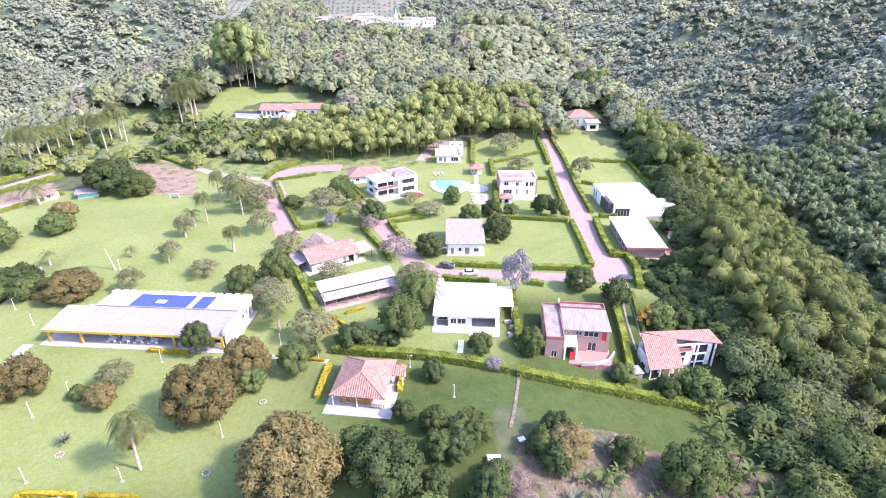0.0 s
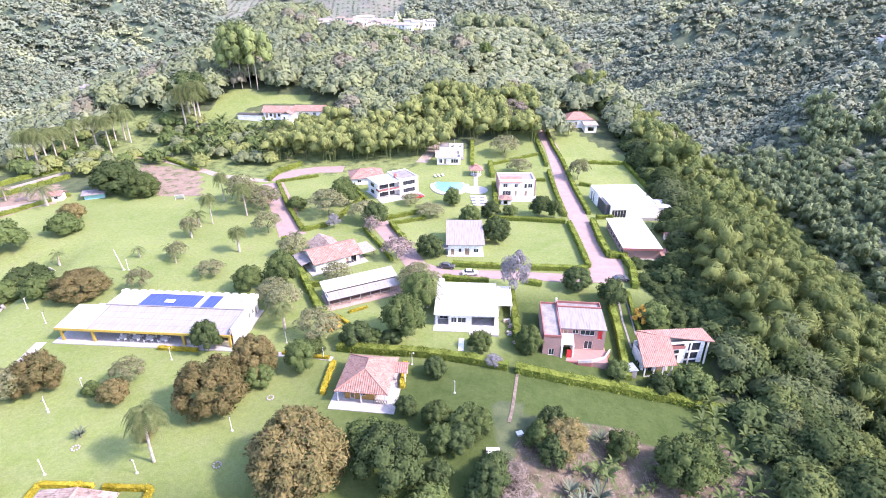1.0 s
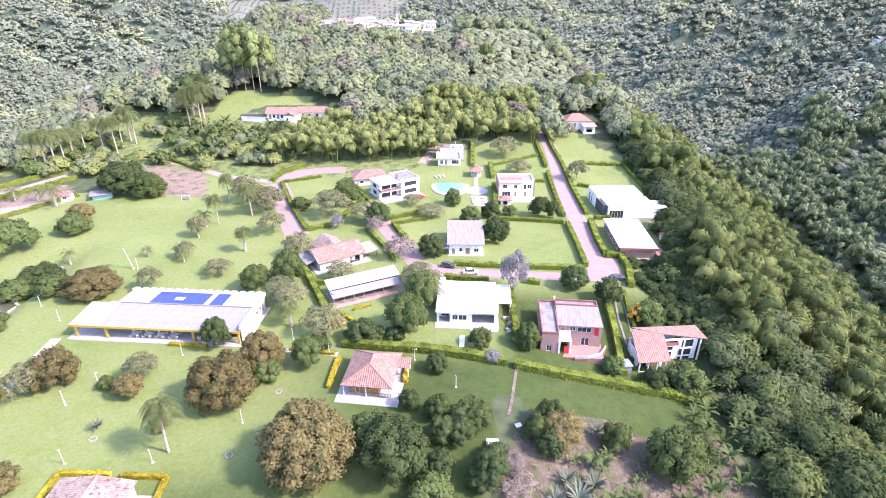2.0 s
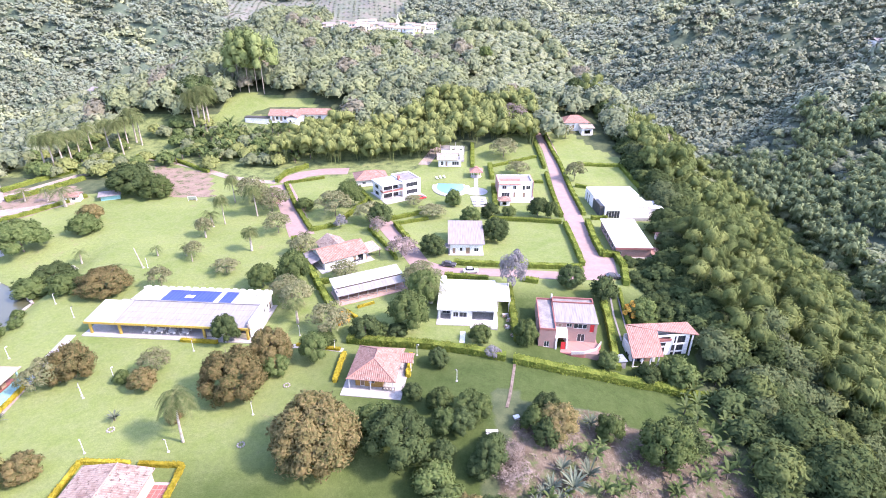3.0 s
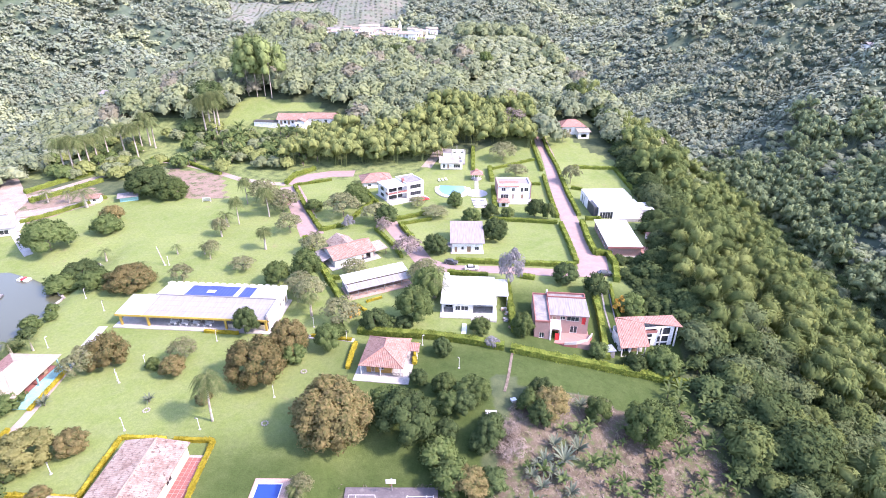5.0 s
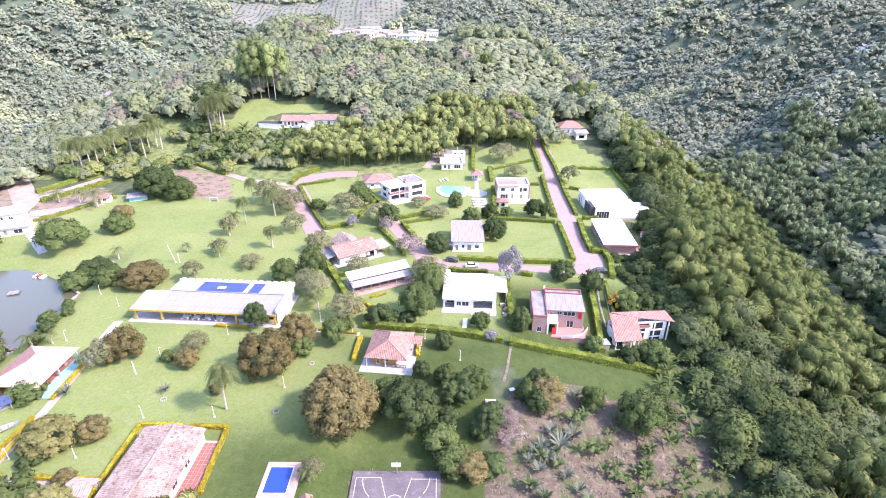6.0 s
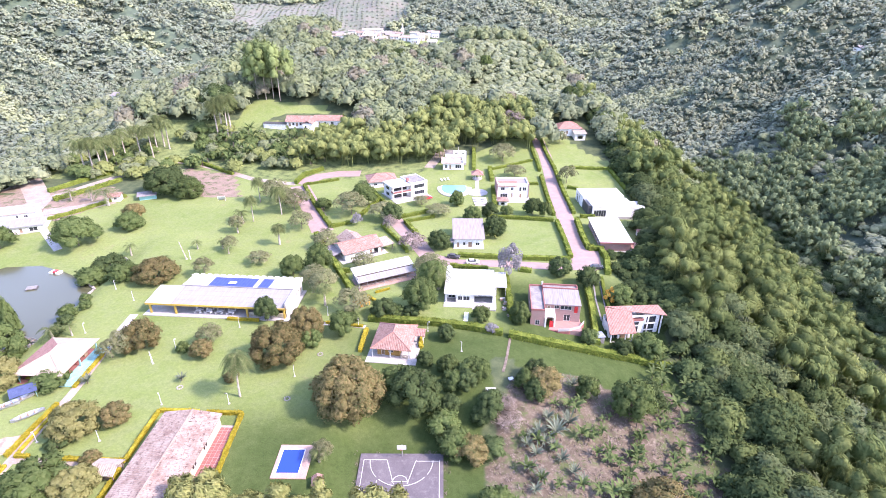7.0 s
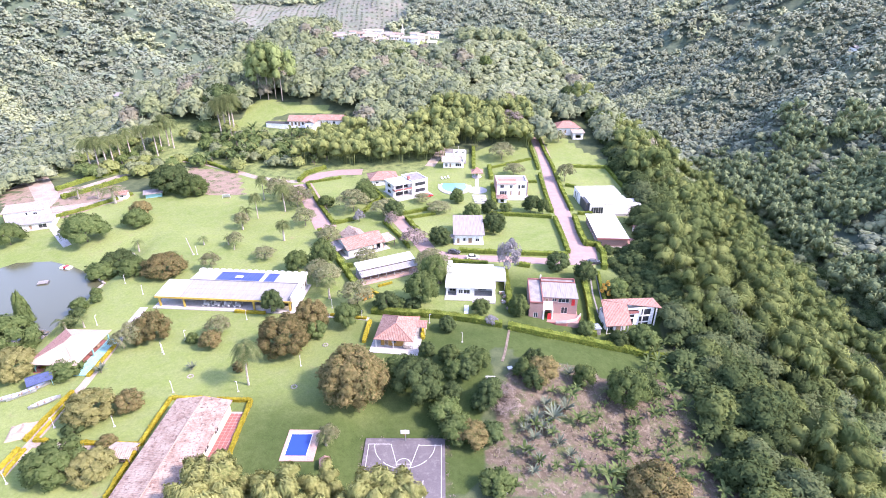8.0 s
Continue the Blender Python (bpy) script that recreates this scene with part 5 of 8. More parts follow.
def white_house():
    h = thing("white_house", 4.7, 107.2, -2.5, "white one-storey house with a plain white roof", "house")
    plinth(h, -7.4, 7.6, -8.6, 7.2, 0.8)
    room(h, -7.0, 7.0, -6.2, 7.0, 0.12, 3.4, WHITE,
         front=[(0.5, 3.0, 0.2, 2.6, "o"), (3.6, 4.9, 0.9, 2.3, "w"), (5.1, 7.0, 0.9, 2.3, "w"), (8.3, 13.5, 0.2, 2.7, "o")], left=[(3, 4.5, 1, 2.2, "w")], right=[(5, 6.5, 1, 2.2, "w")])
    facade(h, (1.4, -2.6), (6.8, -2.6), 0.12, 3.2, WHITE, [(1, 3.6, 0.2, 2.4, "w")])
    facade(h, (-6.8, -3.6), (-3.4, -3.6), 0.12, 3.2, WHITE, [(0.6, 2.6, 0.2, 2.3, "w")])
    part("terrace", box(bmesh.new(), 0.8, 7.4, -9.6, -6.22, -0.7, 0.14), PALECON, h)
    sheet(-7.3, 7.3, -6.7, 7.3, 3.55, 0.35, WHITEROOF, h, 0.18)
    part("fascia", boxes((-7.35, 7.35, -6.82, -6.72, 3.2, 3.68)), WHITE, h)
    part("water_tank", tube(bmesh.new(), (-6.3, 7.9, 0), (-6.3, 7.9, 4.3), 0.8, 0.75, 14), WHITE, h, "white water tank")
    c = thing("carport", 14.0, 109.7, -3, "narrow white lean-to roof beside the house", "carport")
    for x in (-1.4, 1.4):
        for y in (-4, 0, 4):
            part("post", box(bmesh.new(), x - 0.07, x + 0.07, y - 0.07, y + 0.07, -0.5, 2.95), WHITE, c)
    sheet(-1.7, 1.7, -4.3, 4.5, 3.0, 0.25, WHITEROOF, c)
    for i, (x, y, w, d, z) in enumerate(((15.2, 101.5, 1.6, 0.9, 0.8), (14.2, 98.6, 1.2, 1.2, 0.5), (15.4, 96.0, 1.4, 0.8, 0.6), (14.3, 103.4, 0.9, 1.4, 0.9), (15.9, 98.9, 1.0, 0.7, 0.7))):
        j = thing("rubble_pile", x, y, i * 37, "heap of grey and white building rubble", "rubble", "heaps beside the carport")
        for k in range(12):
            a = RNG.uniform(-1, 1, 3)
            s = RNG.uniform(0.15, 0.35)
            part("block", box(bmesh.new(), a[0] * w * 0.5 - s, a[0] * w * 0.5 + s, a[1] * d * 0.5 - s, a[1] * d * 0.5 + s, -0.1, 0.2 + z * (1 - abs(a[0])) * 0.7), PALECON if (i + k) % 3 else WOOD, j)
    s = thing("white_board", 3.2, 93.8, -4, "white rectangular board lying in the yard", "board")
    part("panel", boxes((-0.6, 0.6, -2.2, 2.2, 0.1, 0.2), bevel=0.02), WHITE, s)


def grey_roof_house():
    h = thing("grey_roof_house", 5.4, 144.4, 0, "white house under a grey ribbed fibre-cement roof", "house")
    plinth(h, -5.4, 5.4, -8.0, 7.2, 0.5)
    room(h, -5.0, 5.0, -7.2, 7.0, 0.1, 3.6, WHITE, front=[(0.8, 1.8, 0.15, 2.2, "d"), (3.0, 3.9, 1.1, 2.3, "w"), (4.8, 6.2, 0.15, 2.4, "d"), (7.4, 8.8, 1.0, 2.2, "w")])
    sheet(-5.6, 5.6, -7.9, 7.5, 3.75, 1.3, DULLROOF, h, 0.14)
    part("side_wall", slab(bmesh.new(), [(-5, -7.2, 3.6), (-5, 7, 3.6), (-5, 7, 4.85), (-5, -7.2, 3.7)], -0.2), WHITE, h)
    part("side_wall", slab(bmesh.new(), [(4.8, -7.2, 3.6), (4.8, 7, 3.6), (4.8, 7, 4.85), (4.8, -7.2, 3.7)], -0.2), WHITE, h)
    part("rear_wall", boxes((-5, 5, 6.8, 7.0, 3.6, 4.85)), WHITE, h)
    part("lean_to", slab(bmesh.new(), [(-7.2, -8.2, 2.3), (-5.02, -8.2, 2.9), (-5.02, -4.6, 2.9), (-7.2, -4.6, 2.3)], 0.1), DULLROOF, h)
    part("lean_to_post", boxes((-7.1, -7.0, -8.1, -8.0, -0.3, 2.25), (-7.1, -7.0, -4.8, -4.7, -0.3, 2.25)), WOOD, h)


def brick_house():
    h = thing("brick_house", 28.6, 99.0, -5, "two-level red brick house with flat and ribbed grey roofs", "house", dz=-0.6)
    plinth(h, -7.4, 7.0, -7.6, 7.6, 1.5, BRICKRED, 0.2)
    room(h, -7.2, -3.4, -6.8, 6.8, 0, 5.6, BRICKRED, front=[(1.3, 2.5, 0.9, 2.5, "w")], left=[(5, 6.4, 3.2, 4.6, "w")])
    parapet(h, -7.2, -3.4, -6.8, 6.8, 5.6, REDWALL, 0.45)
    room(h, -3.38, 6.6, -3.0, 6.6, 0, 5.7, BRICKRED, front=[(0.8, 1.8, 2.9, 5.0, "d"), (2.8, 4.1, 4.2, 5.2, "w"), (4.5, 7.6, 3.9, 5.2, "w"), (5.6, 7.4, 0.3, 2.4, "w"), (1.2, 2.6, 0.3, 2.4, "d"), (8.3, 9.3, 3.0, 5.2, "o")],
         right=[(3, 4.4, 3.4, 4.6, "w")])
    part("red_panel", boxes((5.0, 5.9, -2.86, -2.8, 3.0, 5.2)), REDPAINT, h, "bright red wall panel")
    sheet(-3.3, 6.7, -3.5, 4.4, 5.8, 0.5, GREYROOF, h, 0.14)
    parapet(h, -3.38, 6.6, 4.5, 6.8, 6.1, REDWALL, 0.5)
    part("chimney", boxes((-3.6, -3.2, 6.6, 7.0, 5.6, 7.2)), WHITE, h)
    part("stair_wall", boxes((-3.3, -2.9, -6.9, -3.05, 0, 3.4), (-0.7, -0.4, -6.2, -3.05, 0, 3.0)), WHITE, h)
    part("stair_roof", slab(bmesh.new(), [(-3.3, -5.8, 3.1), (-0.4, -5.8, 3.1), (-0.4, -3.02, 4.2), (-3.3, -3.02, 4.2)], 0.12), WHITE, h)
    part("front_door", boxes((-1.9, -0.9, -6.4, -6.3, 0.1, 2.2)), REDPAINT, h, "bright red door")
    deck = bmesh.new()
    ring = [(-3.4, -7.4), (0.4, -8.2), (3.4, -7.8), (6.4, -6.2), (8.0, -3.4), (6.7, -3.02), (-3.4, -3.02)]
    low = [deck.verts.new((x, y, -1.2)) for x, y in ring]
    up = [deck.verts.new((x, y, 0.15)) for x, y in ring]
    deck.faces.new(up), deck.faces.new(low[::-1])
    for i in range(len(ring)):
        j = (i + 1) % len(ring)
        deck.faces.new((low[i], low[j], up[j], up[i]))
    part("terrace", deck, TERRACE, h, "red tiled terrace")
    rail = bmesh.new()
    for (ax, ay), (bx, by) in zip(ring[1:4], ring[2:5]):
        slab(rail, [(ax, ay, 0.15), (bx, by, 0.15), (bx, by, 0.9), (ax, ay, 0.9)], 0.2)
    part("terrace_wall", rail, PALECON, h)


def red_roof_house():
    h = thing("red_roof_house", 50.2, 94.0, 8, "white hillside house with red tile roofs", "house", dz=0.3)
    room(h, -7.6, -1.3, -0.6, 4.2, -1.6, 3.9, WHITE, front=[(0.5, 2.6, 0.0, 1.9, "w"), (3.4, 5.6, -1.0, 1.9, "d")], left=[(2, 3.6, 0, 1.6, "w")])
    part("porch_base", boxes((-7.9, -1.4, -2.5, -0.62, -2.4, -1.0), bevel=0.05), PALECON, h)
    for x in (-7.7, -5.6, -3.5, -1.5):
        part("post", boxes((x - 0.12, x + 0.12, -2.4, -2.16, -1.0, 2.95)), WHITE, h)
    part("porch_rail", boxes((-7.6, -1.6, -2.32, -2.24, 0.0, 0.08), (-7.6, -1.6, -2.32, -2.24, -0.45, -0.38)), WHITE, h)
    part("side_roof", slab(bmesh.new(), [(-8.4, -2.9, 3.0), (-0.8, -3.0, 2.9), (-0.5, 2.3, 6.5), (-7.2, 4.9, 6.8)], 0.18), REDTILE, h, "red tile roof")
    facade(h, (-1.2, 1.2), (7.6, 1.2), -2.2, 5.7, WHITE,
           [(1.0, 2.9, 0.2, 2.2, "w"), (0.8, 4.0, 4.0, 5.2, "o"), (1.0, 3.0, 2.6, 3.6, "w"), (4.6, 7.6, -1.8, 0.6, "w"), (4.6, 7.6, 1.0, 2.7, "w"), (5.0, 7.8, 3.2, 5.2, "w")], frame_mat=DARK)
    facade(h, (7.6, 1.42), (7.6, 4.4), -2.2, 5.9, WHITE, [(1, 2.2, 0.4, 1.8, "w")])
    facade(h, (7.6, 4.6), (-7.4, 4.6), -1.8, 4.6, WHITE)
    part("balcony", boxes((-0.6, 3.0, 1.5, 2.9, 3.8, 3.95), (-0.6, 3.0, 1.05, 1.18, 3.95, 4.7)), REDWALL, h)
    part("column", boxes((7.9, 8.2, 0.6, 0.9, -2.4, 5.8), (4.0, 4.25, 0.7, 0.95, -2.4, 5.6)), WHITE, h)
    part("main_roof", slab(bmesh.new(), [(-0.6, 2.25, 6.55), (9.2, 0.2, 5.85), (8.7, 4.9, 6.45), (-7.1, 5.1, 6.95)], 0.18), REDTILE, h, "red tile roof")
    part("pilotis", boxes((-7.4, -7.0, -0.4, 0.0, -3.4, -1.6), (6.8, 7.2, 3.6, 4.0, -3.8, -2.2), (6.8, 7.2, 1.5, 1.9, -3.8, -2.2), (-2, -1.6, 0.4, 0.8, -3.4, -1.6)), PALECON, h)
    t = thing("water_tank", 39.8, 90.6, 10, "grey shed and tank beside the house", "tank")
    part("body", boxes((-1.2, 1.0, -1.0, 1.4, -0.4, 1.8), bevel=0.04), CONCRETE, t)
    part("lid", boxes((-1.4, 1.2, -1.2, 1.6, 1.8, 1.9)), METAL, t)


def warehouse():
    h = thing("long_brick_building", 57.0, 148.0, -2.0, "long red brick building under a white metal roof", "building")
    m = [(50.8, 137.2), (61.5, 137.2)]
    plinth(h, -7.2, 6.0, -11.2, 11.0, 1.2)
    room(h, -5.2, 5.2, -10.6, 10.6, -0.6, 3.3, BRICKRED, front=[(0.5, 1.5, 0.9, 1.9, "w")],
         left=[(1.5 + 3.3 * i, 3.4 + 3.3 * i, 0.9, 2.2, "w") for i in range(6)])
    sheet(-5.7, 5.7, -11.1, 11.0, 3.45, 0.3, WHITEROOF, h, 0.15)
    part("fascia", boxes((-5.75, 5.75, -11.25, -11.12, 2.9, 3.6)), REDWALL, h)
    part("side_roof", slab(bmesh.new(), [(5.25, -11.6, 1.7), (9.0, -11.6, 1.5), (9.0, -7.2, 1.7), (5.25, -7.2, 2.3)], 0.12), REDTILE, h, "small red tile lean-to roof")
    part("post", boxes((8.6, 8.8, -11.3, -11.1, -1.2, 1.5), (8.6, 8.8, -7.6, -7.4, -1.2, 1.6)), WOOD, h)
    part("walk", boxes((-8.0, -6.0, -10.5, 9.0, -0.6, 0.1)), PALECON, h)
    s = thing("tool_shed", 70.2, 152.0, 5, "small shed with a red tile roof", "shed")
    room(s, -1.4, 1.4, -1.2, 1.2, -0.5, 2.0, WHITE, front=[(0.8, 1.7, -0.2, 1.7, "d")])
    gable(s, -1.4, 1.4, -1.2, 1.2, 2.1, 0.7, REDTILE, 0.5, "x")


def modern_house():
    h = thing("modern_white_house", 63.2, 178.4, 3, "modern white house of stacked flat-roofed blocks", "house")
    plinth(h, -10.0, 12.4, -9.4, 10.4, 1.5)
    room(h, -9.2, 8.0, 0.2, 10.0, -0.4, 5.0, WHITE, left=[(1.5, 3.0, 0.4, 4.0, "w"), (4.2, 5.2, 0.4, 4.0, "w")])
    parapet(h, -9.2, 8.0, 0.2, 10.0, 5.0, WHITE, 0.4, roof_mat=WHITEROOF)
    room(h, -7.6, 9.0, -9.0, 0.18, -0.4, 4.2, WHITE, front=[(0.6, 5.6, 0.0, 2.9, "w")])
    part("dark_wall", boxes((-9.2, -7.62, -8.2, -8.0, -0.4, 4.6), (-9.2, -9.0, -8.0, 0.0, -0.4, 4.6)), DARK, h, "charcoal screen wall")
    parapet(h, -7.6, 9.0, -9.0, 0.18, 4.2, WHITE, 0.35, roof_mat=WHITEROOF)
    room(h, 9.02, 12.0, -7.0, 0.0, -0.4, 2.8, WHITE)
    part("porch_roof", boxes((8.9, 14.6, -7.4, 0.4, 2.8, 3.0)), WHITEROOF, h)
    part("post", boxes((14.2, 14.4, -7.2, -7.0, -2.0, 2.8), (14.2, 14.4, 0.0, 0.2, -2.0, 2.8)), WHITE, h)
    part("yard_wall", boxes((-12.8, 9.6, -11.2, -10.9, -1.2, 0.9)), PALECON, h)


def tile_house():
    h = thing("tile_roof_house", -32.8, 134.0, 33, "white house under cross-gabled clay-tile roofs", "house")
    plinth(h, -8.2, 8.4, -6.6, 6.6, 0.5)
    room(h, -6.6, 6.4, -5.2, 4.0, 0.1, 3.0, WHITE, front=[(8.8, 9.7, 0.2, 2.2, "d"), (10.4, 12.0, 0.2, 2.3, "o")], left=[(1, 2.4, 1, 2.1, "w"), (5, 6.5, 1, 2.1, "w")])
    part("wall", gable_end(bmesh.new(), -6.6, 6.4, -5.2, 4.0, 3.0, 1.8, "x"), WHITE, h)
    gable(h, -6.6, 6.4, -5.2, 4.0, 3.1, 1.9, TILE, 0.7, "x", label="clay-tile roof", cap=TILE)
    room(h, -3.6, 3.4, 3.8, 8.2, 0.1, 3.0, WHITE)
    part("wall", gable_end(bmesh.new(), -3.6, 3.4, 3.8, 8.2, 3.0, 1.5, "y"), WHITE, h)
    gable(h, -3.6, 3.4, 0.0, 8.2, 3.15, 1.85, OLDTILE, 0.6, "y", name="wing_roof", label="paler tile roof")
    part("porch_roof", slab(bmesh.new(), [(6.0, -5.6, 2.3), (11.6, -5.2, 2.3), (11.2, 0.4, 3.0), (6.0, 0.2, 3.0)], 0.12), PALETILE, h, "pale lean-to porch roof")
    for x, y in ((6.4, -5.2), (11.0, -4.8), (10.8, 0.0)):
        part("post", boxes((x - 0.1, x + 0.1, y - 0.1, y + 0.1, -0.3, 2.4)), WOOD, h)
    part("side_roof", slab(bmesh.new(), [(-9.8, 4.6, 2.1), (-9.8, -3.0, 2.1), (-7.0, -3.0, 2.7), (-7.0, 4.6, 2.7)], 0.1), DULLROOF, h)
    part("post", boxes((-9.6, -9.4, -2.9, -2.7, -0.3, 2.05), (-9.6, -9.4, 4.3, 4.5, -0.3, 2.05)), WOOD, h)


def long_shed():
    h = thing("long_shed", -21.4, 115.0, 27, "long open shed with white metal roofs", "shed")
    part("floor", box(bmesh.new(), -9.6, 9.8, -4.2, 3.8, -0.4, 0.1), DECK, h)
    facade(h, (9.2, 3.4), (-9.2, 3.4), 0.1, 3.4, WHITE)
    facade(h, (-9.2, 3.2), (-9.2, -2.0), 0.1, 3.0, PALECON)
    for i in range(8):
        x = -9.2 + i * 2.62
        part("post", boxes((x - 0.07, x + 0.07, -2.9, -2.75, 0.1, 2.2)), METAL, h)
    part("rail", boxes((-9.2, 9.2, -2.86, -2.80, 0.9, 1.0), (-9.2, 9.2, -2.86, -2.80, 0.4, 0.46)), METAL, h)
    facade(h, (-9.2, 0.2), (9.2, 0.2), 0.1, 3.2, WOOD, [(2, 6, 0.9, 2.2, "w"), (9, 13, 0.9, 2.2, "w")])
    part("roof", slab(bmesh.new(), [(-9.6, -0.4, 3.3), (9.6, -0.4, 3.3), (9.6, 4.0, 4.0), (-9.6, 4.0, 4.0)], 0.12), WHITEROOF, h)
    part("gable_wall", boxes((-9.2, -9.0, 0.4, 3.4, 3.0, 3.4)), WHITE, h)
    for i in range(6):
        a = -9.6 + i * 3.2
        part("porch_roof_sheet", slab(bmesh.new(), [(a, -3.4, 2.35), (a + 3.17, -3.4, 2.35), (a + 3.17, -0.5, 2.95), (a, -0.5, 2.95)], 0.08), HALLROOF, h)


def villa():
    h = thing("white_villa", -20.2, 190.2, 32, "white two-storey villa with balconies and a red chimney", "house")
    plinth(h, -8.5, 8.5, -8.5, 6.5, 0.6)
    room(h, 0.4, 8.2, -4.6, 5.6, 0.1, 6.2, WHITE, front=[(1.4, 6.4, 0.9, 2.5, "w"), (1.4, 6.4, 3.8, 5.4, "w")], right=[(3, 5, 3.8, 5.2, "w")], frame_mat=DARK)
    parapet(h, 0.4, 8.2, -4.6, 5.6, 6.2, WHITE, 0.35, roof_mat=CONCRETE)
    room(h, -8.0, 0.38, -2.2, 5.0, 0.1, 5.6, WHITE, front=[(1.0, 7.4, 0.2, 2.3, "w"), (1.0, 7.4, 3.2, 5.1, "w")], left=[(2, 5, 0.8, 2.2, "w"), (2, 5, 3.4, 4.8, "w")], frame_mat=DARK)
    part("roof", boxes((-8.4, 0.38, -4.8, 5.3, 5.6, 5.9), bevel=0.03), WHITEROOF, h)
    part("balcony", boxes((-8.2, 0.3, -4.6, -2.22, 2.75, 3.0)), WHITE, h)
    part("balcony_rail", boxes((-8.2, 0.3, -4.6, -4.5, 3.0, 3.75), (-8.2, -8.1, -4.5, -2.3, 3.0, 3.75)), REDWALL, h, "reddish balcony parapet")
    for x in (-8.2, -4.2):
        part("column", boxes((x, x + 0.3, -4.6, -4.3, 0.1, 5.6)), WHITE, h)
    part("terrace", boxes((-8.8, 0.3, -8.2, -4.7, -0.3, 0.2), bevel=0.05), PALECON, h)
    part("chimney", boxes((0.0, 0.9, -1.4, -0.5, 5.6, 7.6)), REDWALL, h, "red chimney")
    c = thing("red_car", -10.6, 184.8, 25, "small bright red car beside the villa", "car")
    car_parts(c, REDPAINT)
    b = thing("tile_roof_bungalow", -32.0, 203.2, 15, "low house with a hipped clay-tile roof", "house")
    room(b, -6.2, 6.0, -4.6, 4.8, 0, 2.9, WHITE, front=[(2, 3.4, 1, 2, "w"), (6, 7, 0.1, 2.1, "d")])
    hip(b, -6.2, 6.0, -4.6, 4.8, 3.0, 2.2, TILE, 0.8, 4.5, "x", cap=TILE)


def car_parts(c, paint):
    """A small saloon: body, glasshouse, wheels, lights."""
    body = bmesh.new()
    prof = [(-2.1, 0.3), (2.1, 0.3), (2.15, 0.6), (1.9, 0.82), (1.0, 0.92), (-1.5, 0.95), (-2.1, 0.88)]
    side = [[body.verts.new((x, s * 0.85, z)) for x, z in prof] for s in (-1, 1)]
    body.faces.new(side[0]), body.faces.new(side[1][::-1])
    for i in range(len(prof)):
        j = (i + 1) % len(prof)
        body.faces.new((side[0][i], side[1][i], side[1][j], side[0][j]))
    part("body", body, paint, c)
    cab = bmesh.new()
    lo = [(1.0, -0.78), (1.0, 0.78), (-1.6, 0.78), (-1.6, -0.78)]
    hi = [(0.35, -0.62), (0.35, 0.62), (-1.15, 0.62), (-1.15, -0.62)]
    a = [cab.verts.new((x, y, 0.93)) for x, y in lo]
    b = [cab.verts.new((x, y, 1.4)) for x, y in hi]
    for i in range(4):
        cab.faces.new((a[i], a[(i + 1) % 4], b[(i + 1) % 4], b[i]))
    part("glazing", cab, GLASS, c)
    part("roof", boxes((-1.18, 0.38, -0.65, 0.65, 1.38, 1.45), bevel=0.03), paint, c)
    for x in (-1.3, 1.35):
        for y in (-0.85, 0.7):
            w = part("wheel", tube(bmesh.new(), (x, y, 0.32), (x, y + 0.18, 0.32), 0.32, n=12), DARK, c)
            part("rim", tube(bmesh.new(), (x, y - 0.01, 0.32), (x, y + 0.19, 0.32), 0.18, n=10), METAL, w)
    for y in (-0.6, 0.6):
        part("headlight", boxes((2.08, 2.16, y - 0.18, y + 0.18, 0.55, 0.72)), LINE, c)
        part("tail_light", boxes((-2.13, -2.08, y - 0.18, y + 0.18, 0.6, 0.78)), REDPAINT, c)


def terrace_house():
    h = thing("two_storey_house", 25.8, 190.6, 1, "white two-storey house with brick end walls and a roof terrace", "house")
    plinth(h, -7.0, 7.4, -6.4, 5.0, 0.5)
    room(h, -6.4, 6.6, -4.0, 4.6, 0.1, 6.0, WHITE,
         front=[(1.2, 4.4, 0.3, 2.2, "w"), (1.4, 3.0, 3.6, 5.0, "w"), (5.6, 6.8, 3.5, 4.9, "w"), (5.8, 6.6, 0.2, 2.3, "d"), (9.2, 10.2, 3.2, 5.0, "w"), (10.6, 12.2, 3.4, 5.0, "w"), (9.4, 10.4, 0.2, 2.2, "d")])
    part("brick_end", boxes((6.62, 7.0, -4.2, 4.6, 0, 6.6), (-6.8, -6.42, -4.2, 4.6, 0, 6.6)), BRICKRED, h, "brick end wall")
    parapet(h, -6.4, 6.6, -4.0, 4.6, 6.1, WHITE, 0.5, roof_mat=GREYROOF)
    part("tile_strip", slab(bmesh.new(), [(-6.2, -4.6, 5.6), (2.0, -4.6, 5.6), (2.0, -1.2, 6.9), (-6.2, -1.2, 6.9)], 0.12), REDTILE, h, "red tile canopy")
    part("patio", boxes((-6, 7.2, -9.5, -6.42, -0.3, 0.1)), PALECON, h)
    s = thing("barbecue_hut", 21.2, 179.8, 0, "small hut with a pale tile roof", "hut")
    room(s, -1.8, 1.8, -1.6, 1.6, 0, 2.1, WHITE, front=[(1, 2.4, 0.1, 2.0, "o")])
    hip(s, -1.8, 1.8, -1.6, 1.6, 2.2, 1.0, TILE, 0.7, 0.6)


